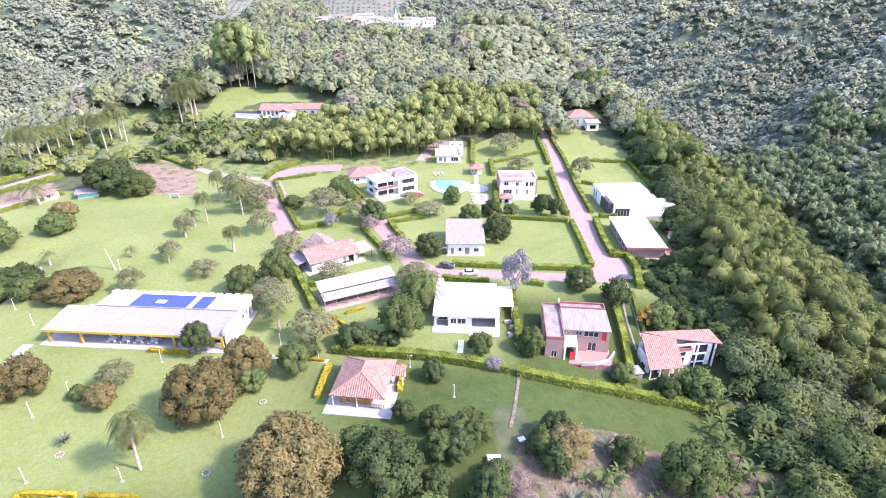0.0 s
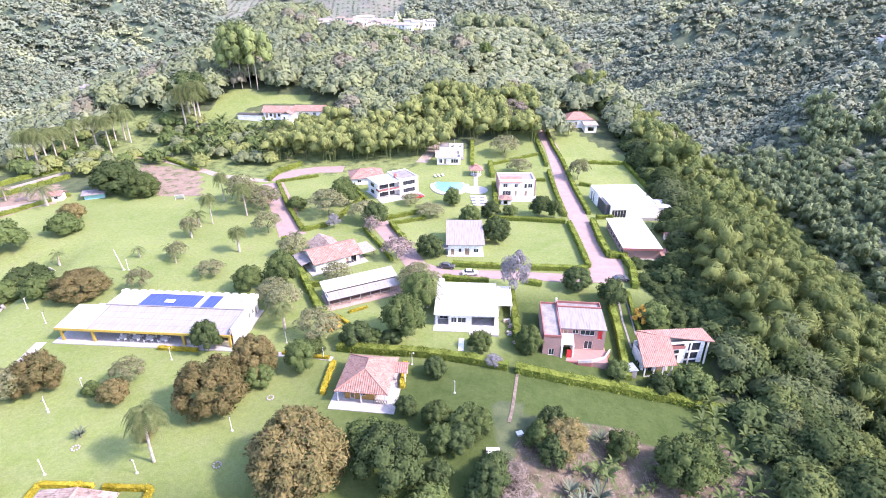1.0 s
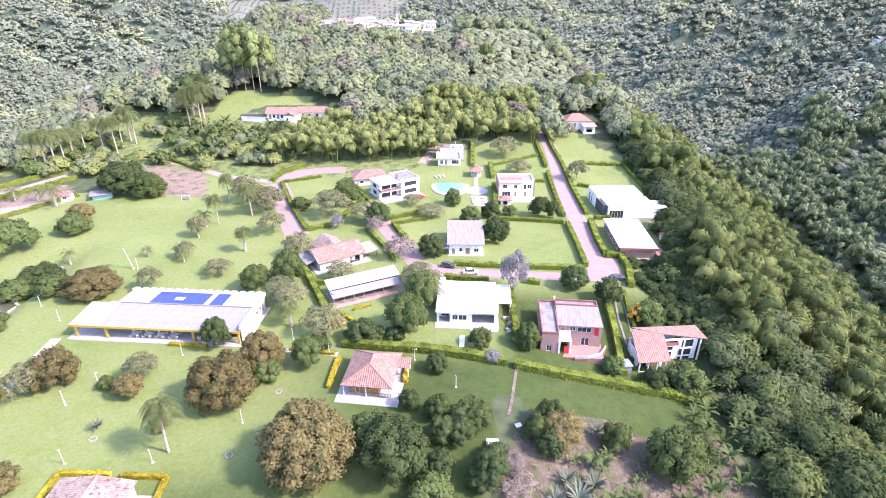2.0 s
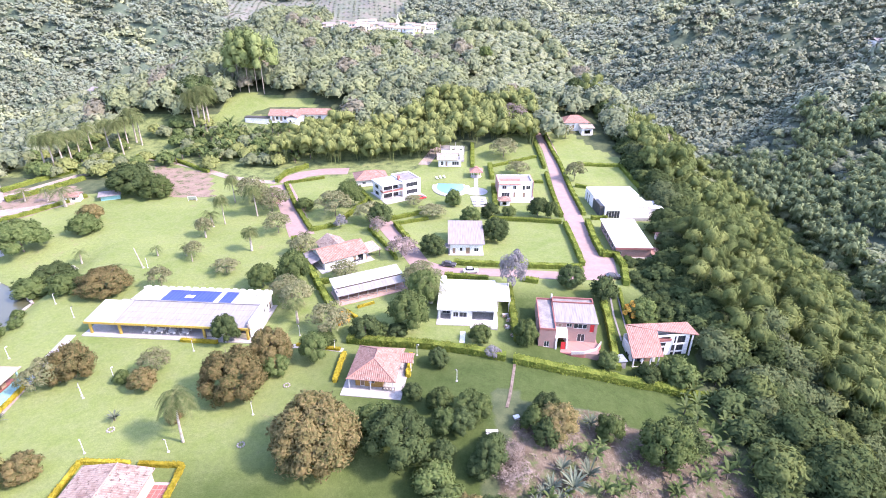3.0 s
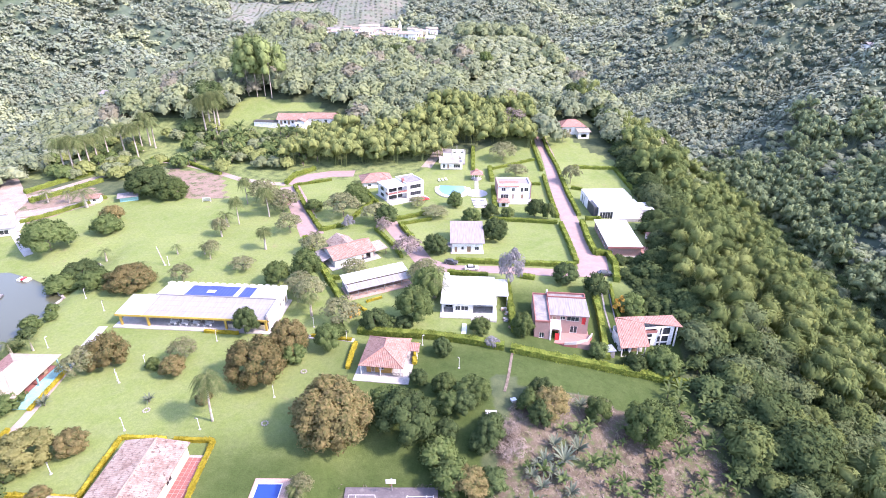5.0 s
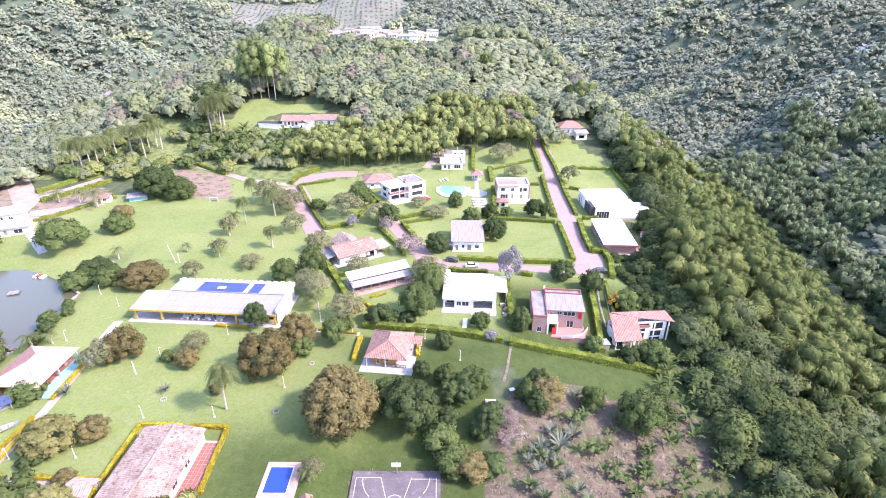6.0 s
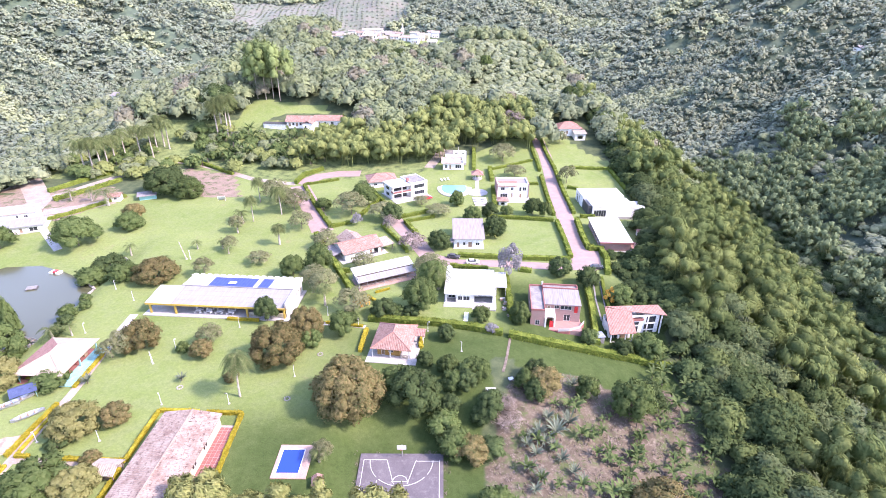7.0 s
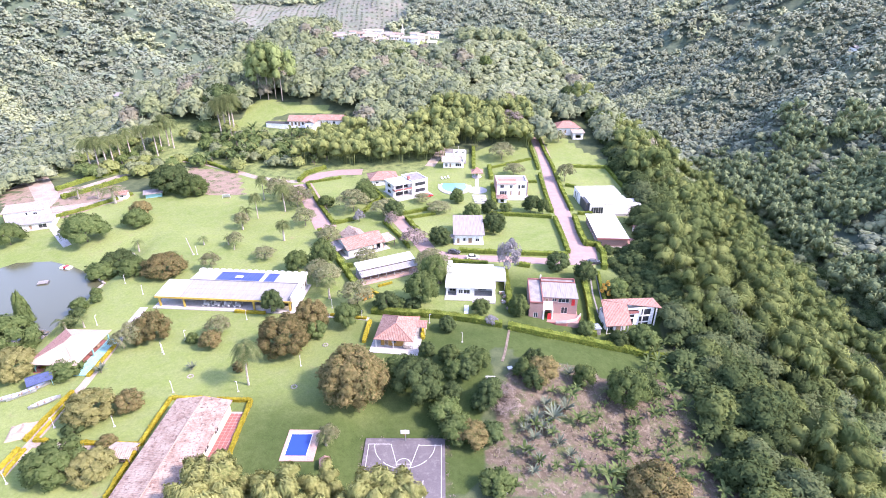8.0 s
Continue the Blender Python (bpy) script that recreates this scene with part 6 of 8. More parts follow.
def half_built_house():
    h = thing("half_built_house", 0.4, 227.0, 0, "white house with a tile porch and open rooms above", "house")
    room(h, -4.6, 5.4, -7.4, -2.0, -0.4, 2.8, WHITE, front=[(1, 2.2, 0.2, 2.0, "w"), (3, 4, -0.2, 2.0, "d"), (6, 9, 0.3, 2.0, "w")])
    part("porch_roof", slab(bmesh.new(), [(-5.4, -8.2, 2.8), (4.0, -8.2, 2.8), (4.0, -2.0, 4.3), (-5.4, -2.0, 4.3)], 0.14), PALETILE, h, "pinkish pale tile roof")
    for a, b in ((-3.6, 0.4), (0.6, 3.0), (3.2, 6.6)):
        room(h, a, b, 1.0, 8.0, 0.4, 4.8, WHITE, front=[(0.6, 1.6, 1.0, 3.4, "o")], back=[(0.6, 1.6, 1.2, 3.4, "o")])
    part("slab", boxes((-3.8, 6.8, -1.9, 9.0, 0.2, 0.4)), CONCRETE, h)
    part("roof", boxes((-3.6, 0.4, 1.0, 8.0, 4.8, 5.0)), CONCRETE, h)
    for x, y in ((6.8, 1.0), (3.0, 8.0)):
        part("column", boxes((x, x + 0.2, y, y + 0.2, 0.2, 6.5)), PALECON, h)


def gazebo():
    h = thing("gazebo", 11.9, 209.4, 0, "small open gazebo with a red tile roof", "gazebo")
    part("floor", tube(bmesh.new(), (0, 0, -0.4), (0, 0, 0.15), 2.4, n=8), PALECON, h)
    for i in range(6):
        a = i * math.tau / 6
        part("post", tube(bmesh.new(), (1.9 * math.cos(a), 1.9 * math.sin(a), 0.1), (1.9 * math.cos(a), 1.9 * math.sin(a), 2.7), 0.09), WHITE, h)
    hip(h, -2.2, 2.2, -2.2, 2.2, 2.75, 1.5, REDTILE, 0.6, 0.1, cap=REDTILE)
    part("lantern_roof", slab(bmesh.new(), [(-0.6, -0.6, 4.2), (0.6, -0.6, 4.2), (0.6, 0.6, 4.5), (-0.6, 0.6, 4.5)], 0.2), REDTILE, h)


def farmhouse():
    h = thing("old_farmhouse", -77.0, 270.0, 0, "old white farmhouse with long weathered tile roofs", "house")
    room(h, -14, 1.0, -4.4, 4.6, -1.0, 3.0, WHITE, front=[(1, 2.2, 0, 2.2, "d"), (3, 4.2, 0.6, 2.2, "w"), (5, 6.2, 0, 2.2, "d"), (7, 8.2, 0.6, 2.2, "w"), (9.4, 10.6, 0.6, 2.2, "w")], frame_mat=WOOD)
    gable(h, -14, 1.0, -4.4, 4.6, 3.1, 2.0, TILE, 0.8, "x")
    room(h, 1.02, 16, -2.0, 5.6, -1.0, 3.2, WHITE, front=[(2, 3.2, 0, 2.2, "d"), (5, 6.4, 0.6, 2.2, "w"), (9, 10.4, 0.6, 2.2, "w")])
    part("wall", gable_end(bmesh.new(), 1.02, 16, -2.0, 5.6, 3.2, 1.8, "x"), WHITE, h)
    gable(h, 1.02, 16, -2.0, 5.6, 3.3, 1.9, TILE, 0.7, "x", name="east_roof")
    room(h, -4.2, 1.0, -8.4, -4.42, -2.5, 2.6, WHITE, front=[(1, 2, -0.4, 1.4, "w")])
    gable(h, -4.2, 1.0, -8.4, -4.42, 2.7, 1.3, TILE, 0.5, "y", name="wing_roof")
    w = thing("garden_wall", -98.0, 266.4, -8, "long white garden wall with a dark hedge top", "wall")
    part("body", boxes((-6.5, 6.5, -0.4, 3.4, -1.5, 2.6)), WHITE, w)
    part("dark_roof", boxes((-6.9, 6.9, -0.7, 3.7, 2.6, 2.85)), DARK, w)


def far_house():
    h = thing("hill_house", 66.2, 274.0, 5, "white house with a red tile roof on the ridge", "house")
    room(h, -6.2, 6.2, -5.0, 5.0, -1.5, 3.2, WHITE, front=[(1, 2.4, 0.5, 2, "w"), (4, 5.2, 0, 2, "d"), (8, 10, 0.5, 2, "w")])
    hip(h, -6.2, 6.2, -5.0, 5.0, 3.3, 2.6, REDTILE, 0.8, 4.0, "x", cap=REDTILE)
    room(h, 1.5, 7.4, -10.0, -5.02, -2.5, 1.4, WHITE, front=[(1.5, 4.5, -1.6, 0.4, "o")])
    part("porch_roof", slab(bmesh.new(), [(1.0, -10.8, 1.4), (8.2, -10.8, 1.4), (8.2, -5.0, 2.4), (1.0, -5.0, 2.4)], 0.14), PALETILE, h)
    k = thing("small_building", 72.0, 306.0, 0, "small grey-roofed white building behind the trees", "building")
    room(k, -6, 6, -3, 3, -1, 3.4, WHITE, front=[(1 + 2.4 * i, 2.2 + 2.4 * i, 0.8, 2.2, "w") for i in range(4)])
    gable(k, -6, 6, -3, 3, 3.5, 1.2, DULLROOF, 0.5, "x")


def lake_house():
    h = thing("gatehouse", -160.6, 152.6, 24, "white two-level gatehouse with pale low-pitched roofs", "house")
    plinth(h, -9, 8, -8, 8, 1.5)
    room(h, -8.6, 4.6, 0.0, 7.4, -0.5, 5.2, WHITE, front=[(6.8, 7.6, 3.2, 4.4, "w"), (9.2, 10.6, 3.2, 4.2, "w")], left=[(2, 5, 0.3, 4.4, "w")])
    part("roof", slab(bmesh.new(), [(-9.2, -0.6, 5.2), (5.2, -0.6, 5.2), (5.2, 8.0, 5.8), (-9.2, 8.0, 5.8)], 0.18), PALETILE, h)
    room(h, -6.0, 7.4, -7.2, -0.02, -0.8, 2.6, WHITE, front=[(1, 4, 0.2, 1.8, "w"), (6, 7, -0.3, 1.8, "d"), (9, 11.6, 0.2, 1.8, "w")])
    part("lower_roof", slab(bmesh.new(), [(-6.8, -8.0, 2.6), (8.2, -8.0, 2.6), (8.2, 0.0, 3.1), (-6.8, 0.0, 3.1)], 0.18), HALLROOF, h)
    part("red_wall", boxes((-8.9, -8.65, 0.4, 7.0, 0, 4.6)), REDWALL, h)
    r = thing("red_cottage", -141.6, 180.0, 12, "little cottage with a faded red tile roof", "cottage")
    room(r, -2.4, 2.4, -1.8, 1.8, -0.2, 2.3, WHITE, front=[(0.6, 1.4, 0, 2, "d"), (2.4, 3.6, 0.8, 1.8, "w")])
    gable(r, -2.4, 2.4, -1.8, 1.8, 2.4, 0.9, TILE, 0.5, "x")
    p = thing("teal_kiosk", -129.0, 182.4, 24, "low kiosk with a blue-green front and grey roof", "kiosk")
    room(p, -3.2, 3.2, -1.5, 1.5, -0.2, 1.9, TEAL)
    part("roof", slab(bmesh.new(), [(-4, -2.6, 2.0), (3.6, -2.6, 2.0), (3.6, 2.4, 2.5), (-4, 2.4, 2.5)], 0.12), DULLROOF, p)
    d = thing("tile_hut", -66.0, 181.0, -60, "small hut with a weathered tile roof under trees", "hut")
    room(d, -3, 3, -1.6, 1.6, 0, 2.3, BRICKRED, front=[(2, 3, 0.1, 2.0, "d")])
    gable(d, -3, 3, -1.6, 1.6, 2.4, 0.9, OLDTILE, 0.6, "x")
    v = thing("valley_house", -248.4, 393.2, -8, "low white-roofed house down in the wooded valley", "house")
    room(v, -12, 12, -5, 5, -4, 4, WHITE, front=[(3, 6, 0, 2, "w"), (10, 13, 0, 2, "w"), (17, 20, 0, 2, "w")])
    gable(v, -12, 12, -5, 5, 4.1, 1.6, DULLROOF, 0.8, "x")
    e = thing("hillside_house", 404.5, 529.8, 6, "white house high on the opposite hillside", "house")
    room(e, -7, 7, -5, 5, -5, 4, WHITE, front=[(2, 5, 0, 2.4, "w"), (8, 11, 0, 2.4, "w")])
    gable(e, -7, 7, -5, 5, 4.1, 2.0, DULLROOF, 0.8, "x")


def village():
    """Houses along the crest, each with walls, door, windows and a roof."""
    rng = random.Random(5)
    spots = [-95.4, 397.8, -88.2, 393.6, -81.8, 395.8, -77.6, 402.8, -69.3, 391.9, -66.7, 408.4, -61.1, 398.4, -57.9, 420.5, -51.2, 406.5, -46.9, 417.9, -86.8, 411.0, -77.1, 419.5,
             -67.1, 428.7, -64.5, 464.4, -23.4, 420.7, -39.4, 1109.9, -13.1, 466.0, -16.7, 1094.9, -14.2, 409.8, -46.4, 402.2, -69.1, 384.3, -52.9, 372.4, -27.3, 407.5, -42.0, 428.6]
    spots = list(zip(spots[::2], spots[1::2]))
    spots += [(x + rng.uniform(-9, 9), y + rng.uniform(5, 12)) for x, y in spots]
    for i, (x, y) in enumerate(spots):
        w, d, t = rng.uniform(5, 8.5), rng.uniform(4, 6), rng.choice((2.6, 2.8, 4.6))
        roof = (WHITEROOF, PALETILE, PALETILE, DULLROOF, PALETILE, OLDTILE)[i % 6]
        h = thing("village_house", x, y, rng.uniform(-12, 12), "small white village house on the crest, " + ("pale metal roof" if roof is WHITEROOF else "grey sheet roof" if roof is DULLROOF else "tile roof"),
                  "house", "village on the crest", dz=-0.5)
        room(h, -w / 2, w / 2, -d / 2, d / 2, -2.5, t, WHITE if i % 3 else CREAM, front=[(1.0, 2.0, 0.9, 2.2, "w"), (w / 2 - 0.2, w / 2 + 0.8, 0, 2.2, "d"), (w - 2.0, w - 1.0, 0.9, 2.2, "w")])
        gable(h, -w / 2, w / 2, -d / 2, d / 2, t + 0.1, rng.uniform(0.6, 1.3), roof, 0.5, "x")
    c = thing("chapel_tower", -41.0, 464.2, 0, "small white chapel tower with a cross-shaped top", "tower")
    part("shaft", boxes((-1.2, 1.2, -1.2, 1.2, -2, 4)), WHITE, c)
    part("belfry", boxes((-1.5, 1.5, -1.5, 1.5, 4, 4.4), (-0.6, 0.6, -0.6, 0.6, 4.4, 6.0)), WHITE, c)
    part("spire", tube(bmesh.new(), (0, 0, 6), (0, 0, 8.6), 0.5, 0.05), WHITE, c)


pavilion()
banquet_hall()
long_lodge()
lake_pavilion()
white_house()
grey_roof_house()
brick_house()
red_roof_house()
warehouse()
modern_house()
tile_house()
long_shed()
villa()
terrace_house()
half_built_house()
gazebo()
farmhouse()
far_house()
lake_house()
village()


# ---- water, court, garden things ----
def oval(cx, cy, rx, ry, n=28, wob=0.0, turn=0.0):
    out = []
    for i in range(n):
        a = i * math.tau / n
        k = 1 + wob * math.sin(2 * a + 0.8)
        x, y = rx * k * math.cos(a), ry * k * math.sin(a)
        out.append((cx + x * math.cos(turn) - y * math.sin(turn), cy + x * math.sin(turn) + y * math.cos(turn)))
    return out


POND = [(-165, 112), (-149.9, 119.6), (-147.2, 123.6), (-136.2, 124.9), (-126.6, 121.2), (-116.9, 115.9), (-110.3, 110.2), (-110.2, 104.6), (-106.3, 95.0), (-105.5, 87.3), (-109.4, 82.0), (-115, 79), (-124, 76), (-140, 78), (-165, 84)]
patch("water", POND, WATER, 0.0, "still dark green pond with soft sky reflections", "pond", level=-2.0, skirt=0.3)


def pond_edge():
    for k, (a, b) in enumerate(zip(POND[5:12], POND[6:13])):
        n = max(2, int(math.hypot(b[0] - a[0], b[1] - a[1]) / 0.9))
        for i in range(n):
            x, y = a[0] + (b[0] - a[0]) * i / n, a[1] + (b[1] - a[1]) * i / n
            bm = bmesh.new()
            bmesh.ops.create_icosphere(bm, subdivisions=1, radius=0.55)
            for v in bm.verts:
                v.co *= RNG.uniform(0.7, 1.15)
                v.co.z *= 0.8
            o = new("edging_stone", mesh_of("edging_stone", bm, STONE))
            o.matrix_world = pose(x + 0.5, y, -1.8, 0, 0, (k * 50 + i * 77) % 360)
            tagged(o, "rough grey stone in the pond's edging", "stone", "pond edging")


pond_edge()


def swim_pool():
    p = thing("swimming_pool", -1.2, 198.2, 0, "light-blue kidney-shaped swimming pool with a pale deck", "swimming pool")
    z = height(-1.2, 198.2)
    patch("deck", oval(1.2, 197.6, 7.4, 10.8, 30, 0.06, 0.12), PALECON, 0.10, parent=p, level=z, label="pale concrete pool deck")
    patch("basin_rim", oval(0.9, 197.9, 5.8, 9.1, 30, 0.09, 0.15), WHITE, 0.16, parent=p, level=z, skirt=0.2)
    patch("water", oval(0.9, 197.9, 5.3, 8.6, 30, 0.09, 0.15), POOLWATER, 0.19, parent=p, level=z, skirt=0.1)
    for i in range(3):
        c = thing("sun_lounger", -4.6 + 1.5 * i, 206.6 + 0.6 * i, 20, "white sun lounger beside the pool", "lounger", "loungers by the pool", dz=0.1)
        part("seat", boxes((-0.35, 0.35, -0.9, 0.4, 0.3, 0.36)), WHITE, c)
        part("backrest", slab(bmesh.new(), [(-0.35, 0.4, 0.34), (0.35, 0.4, 0.34), (0.35, 0.95, 0.8), (-0.35, 0.95, 0.8)], 0.06), WHITE, c)
        for a, b in ((-0.3, -0.8), (0.3, -0.8), (-0.3, 0.3), (0.3, 0.3)):
            part("leg", boxes((a - 0.03, a + 0.03, b - 0.03, b + 0.03, 0, 0.3)), WHITE, c)
    patch("patio", oval(11.2, 193.2, 4.6, 4.4, 20), PALECON, 0.1, "round pale concrete patio", "patio")
    patch("patio_south", [(8.6, 187.5), (14.6, 187.5), (15.2, 177.0), (9.6, 177.0)], PALECON, 0.09, "pale stepping patio with gaps of grass", "patio")
    ribbon("pavement_pool", [(11.8, 207.0), (11.4, 197.6)], 1.6, PALECON, 0.1, "pale path from the gazebo", "path")
    for i in range(6):
        t = thing("stone_bench", 10.0 + (i % 2) * 3.2, 179.0 + (i // 2) * 2.8, 0, "white stone table block on the patio", "bench", "blocks on the patio", dz=0.1)
        part("slab", boxes((-0.8, 0.8, -0.5, 0.5, 0.45, 0.58), bevel=0.03), WHITE, t)
        part("foot", boxes((-0.5, -0.25, -0.35, 0.35, 0, 0.45), (0.25, 0.5, -0.35, 0.35, 0, 0.45)), PALECON, t)


swim_pool()


def small_pool():
    p = thing("plunge_pool", -31.6, 43.6, 0, "small rectangular plunge pool in a terracotta deck", "swimming pool")
    part("deck", boxes((-3.2, 3.4, 2.6, 3.6, -0.4, 0.18), (-3.2, -2.6, -4.5, 2.6, -0.4, 0.18), (1.9, 3.4, -4.5, 2.6, -0.4, 0.18), (-2.6, 1.9, -4.5, -3.2, -0.4, 0.18)), DECK, p, "faded terracotta deck")
    part("rim", boxes((-2.6, 1.9, 2.45, 2.6, -0.3, 0.22), (-2.6, -2.45, -3.2, 2.45, -0.3, 0.22), (1.75, 1.9, -3.2, 2.45, -0.3, 0.22)), LINE, p)
    part("water", boxes((-2.45, 1.75, -3.2, 2.45, -0.2, 0.05)), BLUEWATER, p)
    h = thing("pump_hut", -25.6, 38.0, 12, "tiny hut with a rusty tile roof", "hut")
    part("wall", boxes((-0.8, 0.8, -0.9, 0.9, -0.2, 1.5)), WHITE, h)
    gable(h, -0.8, 0.8, -0.9, 0.9, 1.55, 0.5, TILE, 0.3, "y")


small_pool()


def court():
    z = -2.75
    c = tagged(new("basketball_court"), "grey asphalt basketball court with white painted lines", "court")
    c.matrix_world = pose(-11.0, 46.4, z, 0, 0, 0.5)
    part("surface", boxes((-8.3, 8.3, -29.0, 1.6, -1.2, 0.0)), ASPHALT, c, "worn grey asphalt")
    w = 0.085

    def stripe(a, b, name="line"):
        a, b = Vector((*a, 0)), Vector((*b, 0))
        d = (b - a).normalized()
        s = Vector((-d.y, d.x, 0)) * w / 2
        bm = bmesh.new()
        lo = [bm.verts.new(v + Vector((0, 0, 0.004))) for v in (a - s, b - s, b + s, a + s)]
        hi = [bm.verts.new(v.co + Vector((0, 0, 0.006))) for v in lo]
        bm.faces.new(hi), bm.faces.new(lo[::-1])
        for i in range(4):
            bm.faces.new((lo[i], lo[(i + 1) % 4], hi[(i + 1) % 4], hi[i]))
        part(name, bm, LINE, c)

    stripe((-7.5, 0), (-2.9, 0)), stripe((2.9, -0.3), (7.5, -0.3))
    stripe((-7.5, 0), (-7.5, -28)), stripe((7.5, 0), (7.5, -28))
    stripe((-2.9, 0), (-1.2, -5.8)), stripe((2.9, 0), (1.4, -5.8)), stripe((-1.6, -5.2), (1.4, -5.2)), stripe((-7.5, -14), (7.5, -14))
    stripe((-4.5, -5), (-4.5, -12)), stripe((4, -9), (4, -14))
    for i in range(26):
        a, b = math.pi * (1 + i / 26), math.pi * (1 + (i + 1) / 26)
        if i % 7 != 6:
            stripe((6.25 * math.cos(a), 6.25 * math.sin(a)), (6.25 * math.cos(b), 6.25 * math.sin(b)), "arc_line")
    for i in range(14):
        a, b = math.pi * (i / 14), math.pi * ((i + 1) / 14)
        stripe((1.4 * math.cos(a), -5.2 + 1.4 * math.sin(a)), (1.4 * math.cos(b), -5.2 + 1.4 * math.sin(b)), "arc_line")
    h = tagged(new("basketball_hoop"), "white backboard on a steel post at the court's end", "basketball hoop")
    h.matrix_world = pose(-10.95, 47.4, z, 0, 0, 0)
    part("post", tube(bmesh.new(), (0, 0, -0.5), (0, 0, 3.0), 0.09), METAL, h)
    part("arm", tube(bmesh.new(), (0, 0, 2.9), (0, -0.9, 3.2), 0.06), METAL, h)
    part("backboard", boxes((-0.9, 0.9, -1.0, -0.95, 2.8, 3.85), bevel=0.01), LINE, h, "white backboard")
    ring = bmesh.new()
    for i in range(12):
        a, b = i * math.tau / 12, (i + 1) * math.tau / 12
        tube(ring, (0.23 * math.cos(a), -1.3 + 0.23 * math.sin(a), 3.05), (0.23 * math.cos(b), -1.3 + 0.23 * math.sin(b), 3.05), 0.015, n=5)
    part("rim", ring, REDPAINT, h)


court()


def lamp_posts():
    spots = [-69.9, 78.2, -57.3, 87.8, -37.6, 68.1, -64.0, 58.3, -49.5, 58.8, -72.7, 72.2, -83.6, 47.3, -71.4, 47.8, -83.2, 33.3, -96.5, 84.5,
             -73.4, 72.9, 1.6, 78.3, -62.6, 98.4, -35.0, 94.1, -25.7, 88.5, -7.1, 86.9, -101.0, 107.0, -92.4, 100.8, -87.2, 126.9]
    for i, (x, y) in enumerate(zip(spots[::2], spots[1::2])):
        p = thing("lawn_lamp", x, y, i * 47, "short white lamp post on the lawn", "lamp post", "lawn lamp posts")
        part("base", tube(bmesh.new(), (0, 0, -0.2), (0, 0, 0.12), 0.3, 0.24, 10), PALECON, p)
        part("pole", tube(bmesh.new(), (0, 0, 0.1), (0, 0, 2.9), 0.055, 0.045, 8), WHITE, p)
        part("arm", tube(bmesh.new(), (0, 0, 2.85), (0.35, 0, 3.0), 0.035, n=6), WHITE, p)
        part("shade", tube(bmesh.new(), (0.35, 0, 2.92), (0.35, 0, 3.08), 0.15, 0.06, 8), DARK if i % 3 else WHITE, p)


lamp_posts()


def parked_car(x, y, turn, paint, label):
    c = thing("car", x, y, turn, label, "car", "parked cars", dz=0.1)
    car_parts(c, paint)


parked_car(46.4, 123.2, 0, DARK, "dark blue car parked in the turning bay")
parked_car(6.4, 125.7, 3, LINE, "white car parked in the side lane")
parked_car(0.1, 129.5, -10, DARK, "dark motor car parked under the trees")
parked_car(-28.4, 131.7, 30, DARK, "dark car parked in a porch")


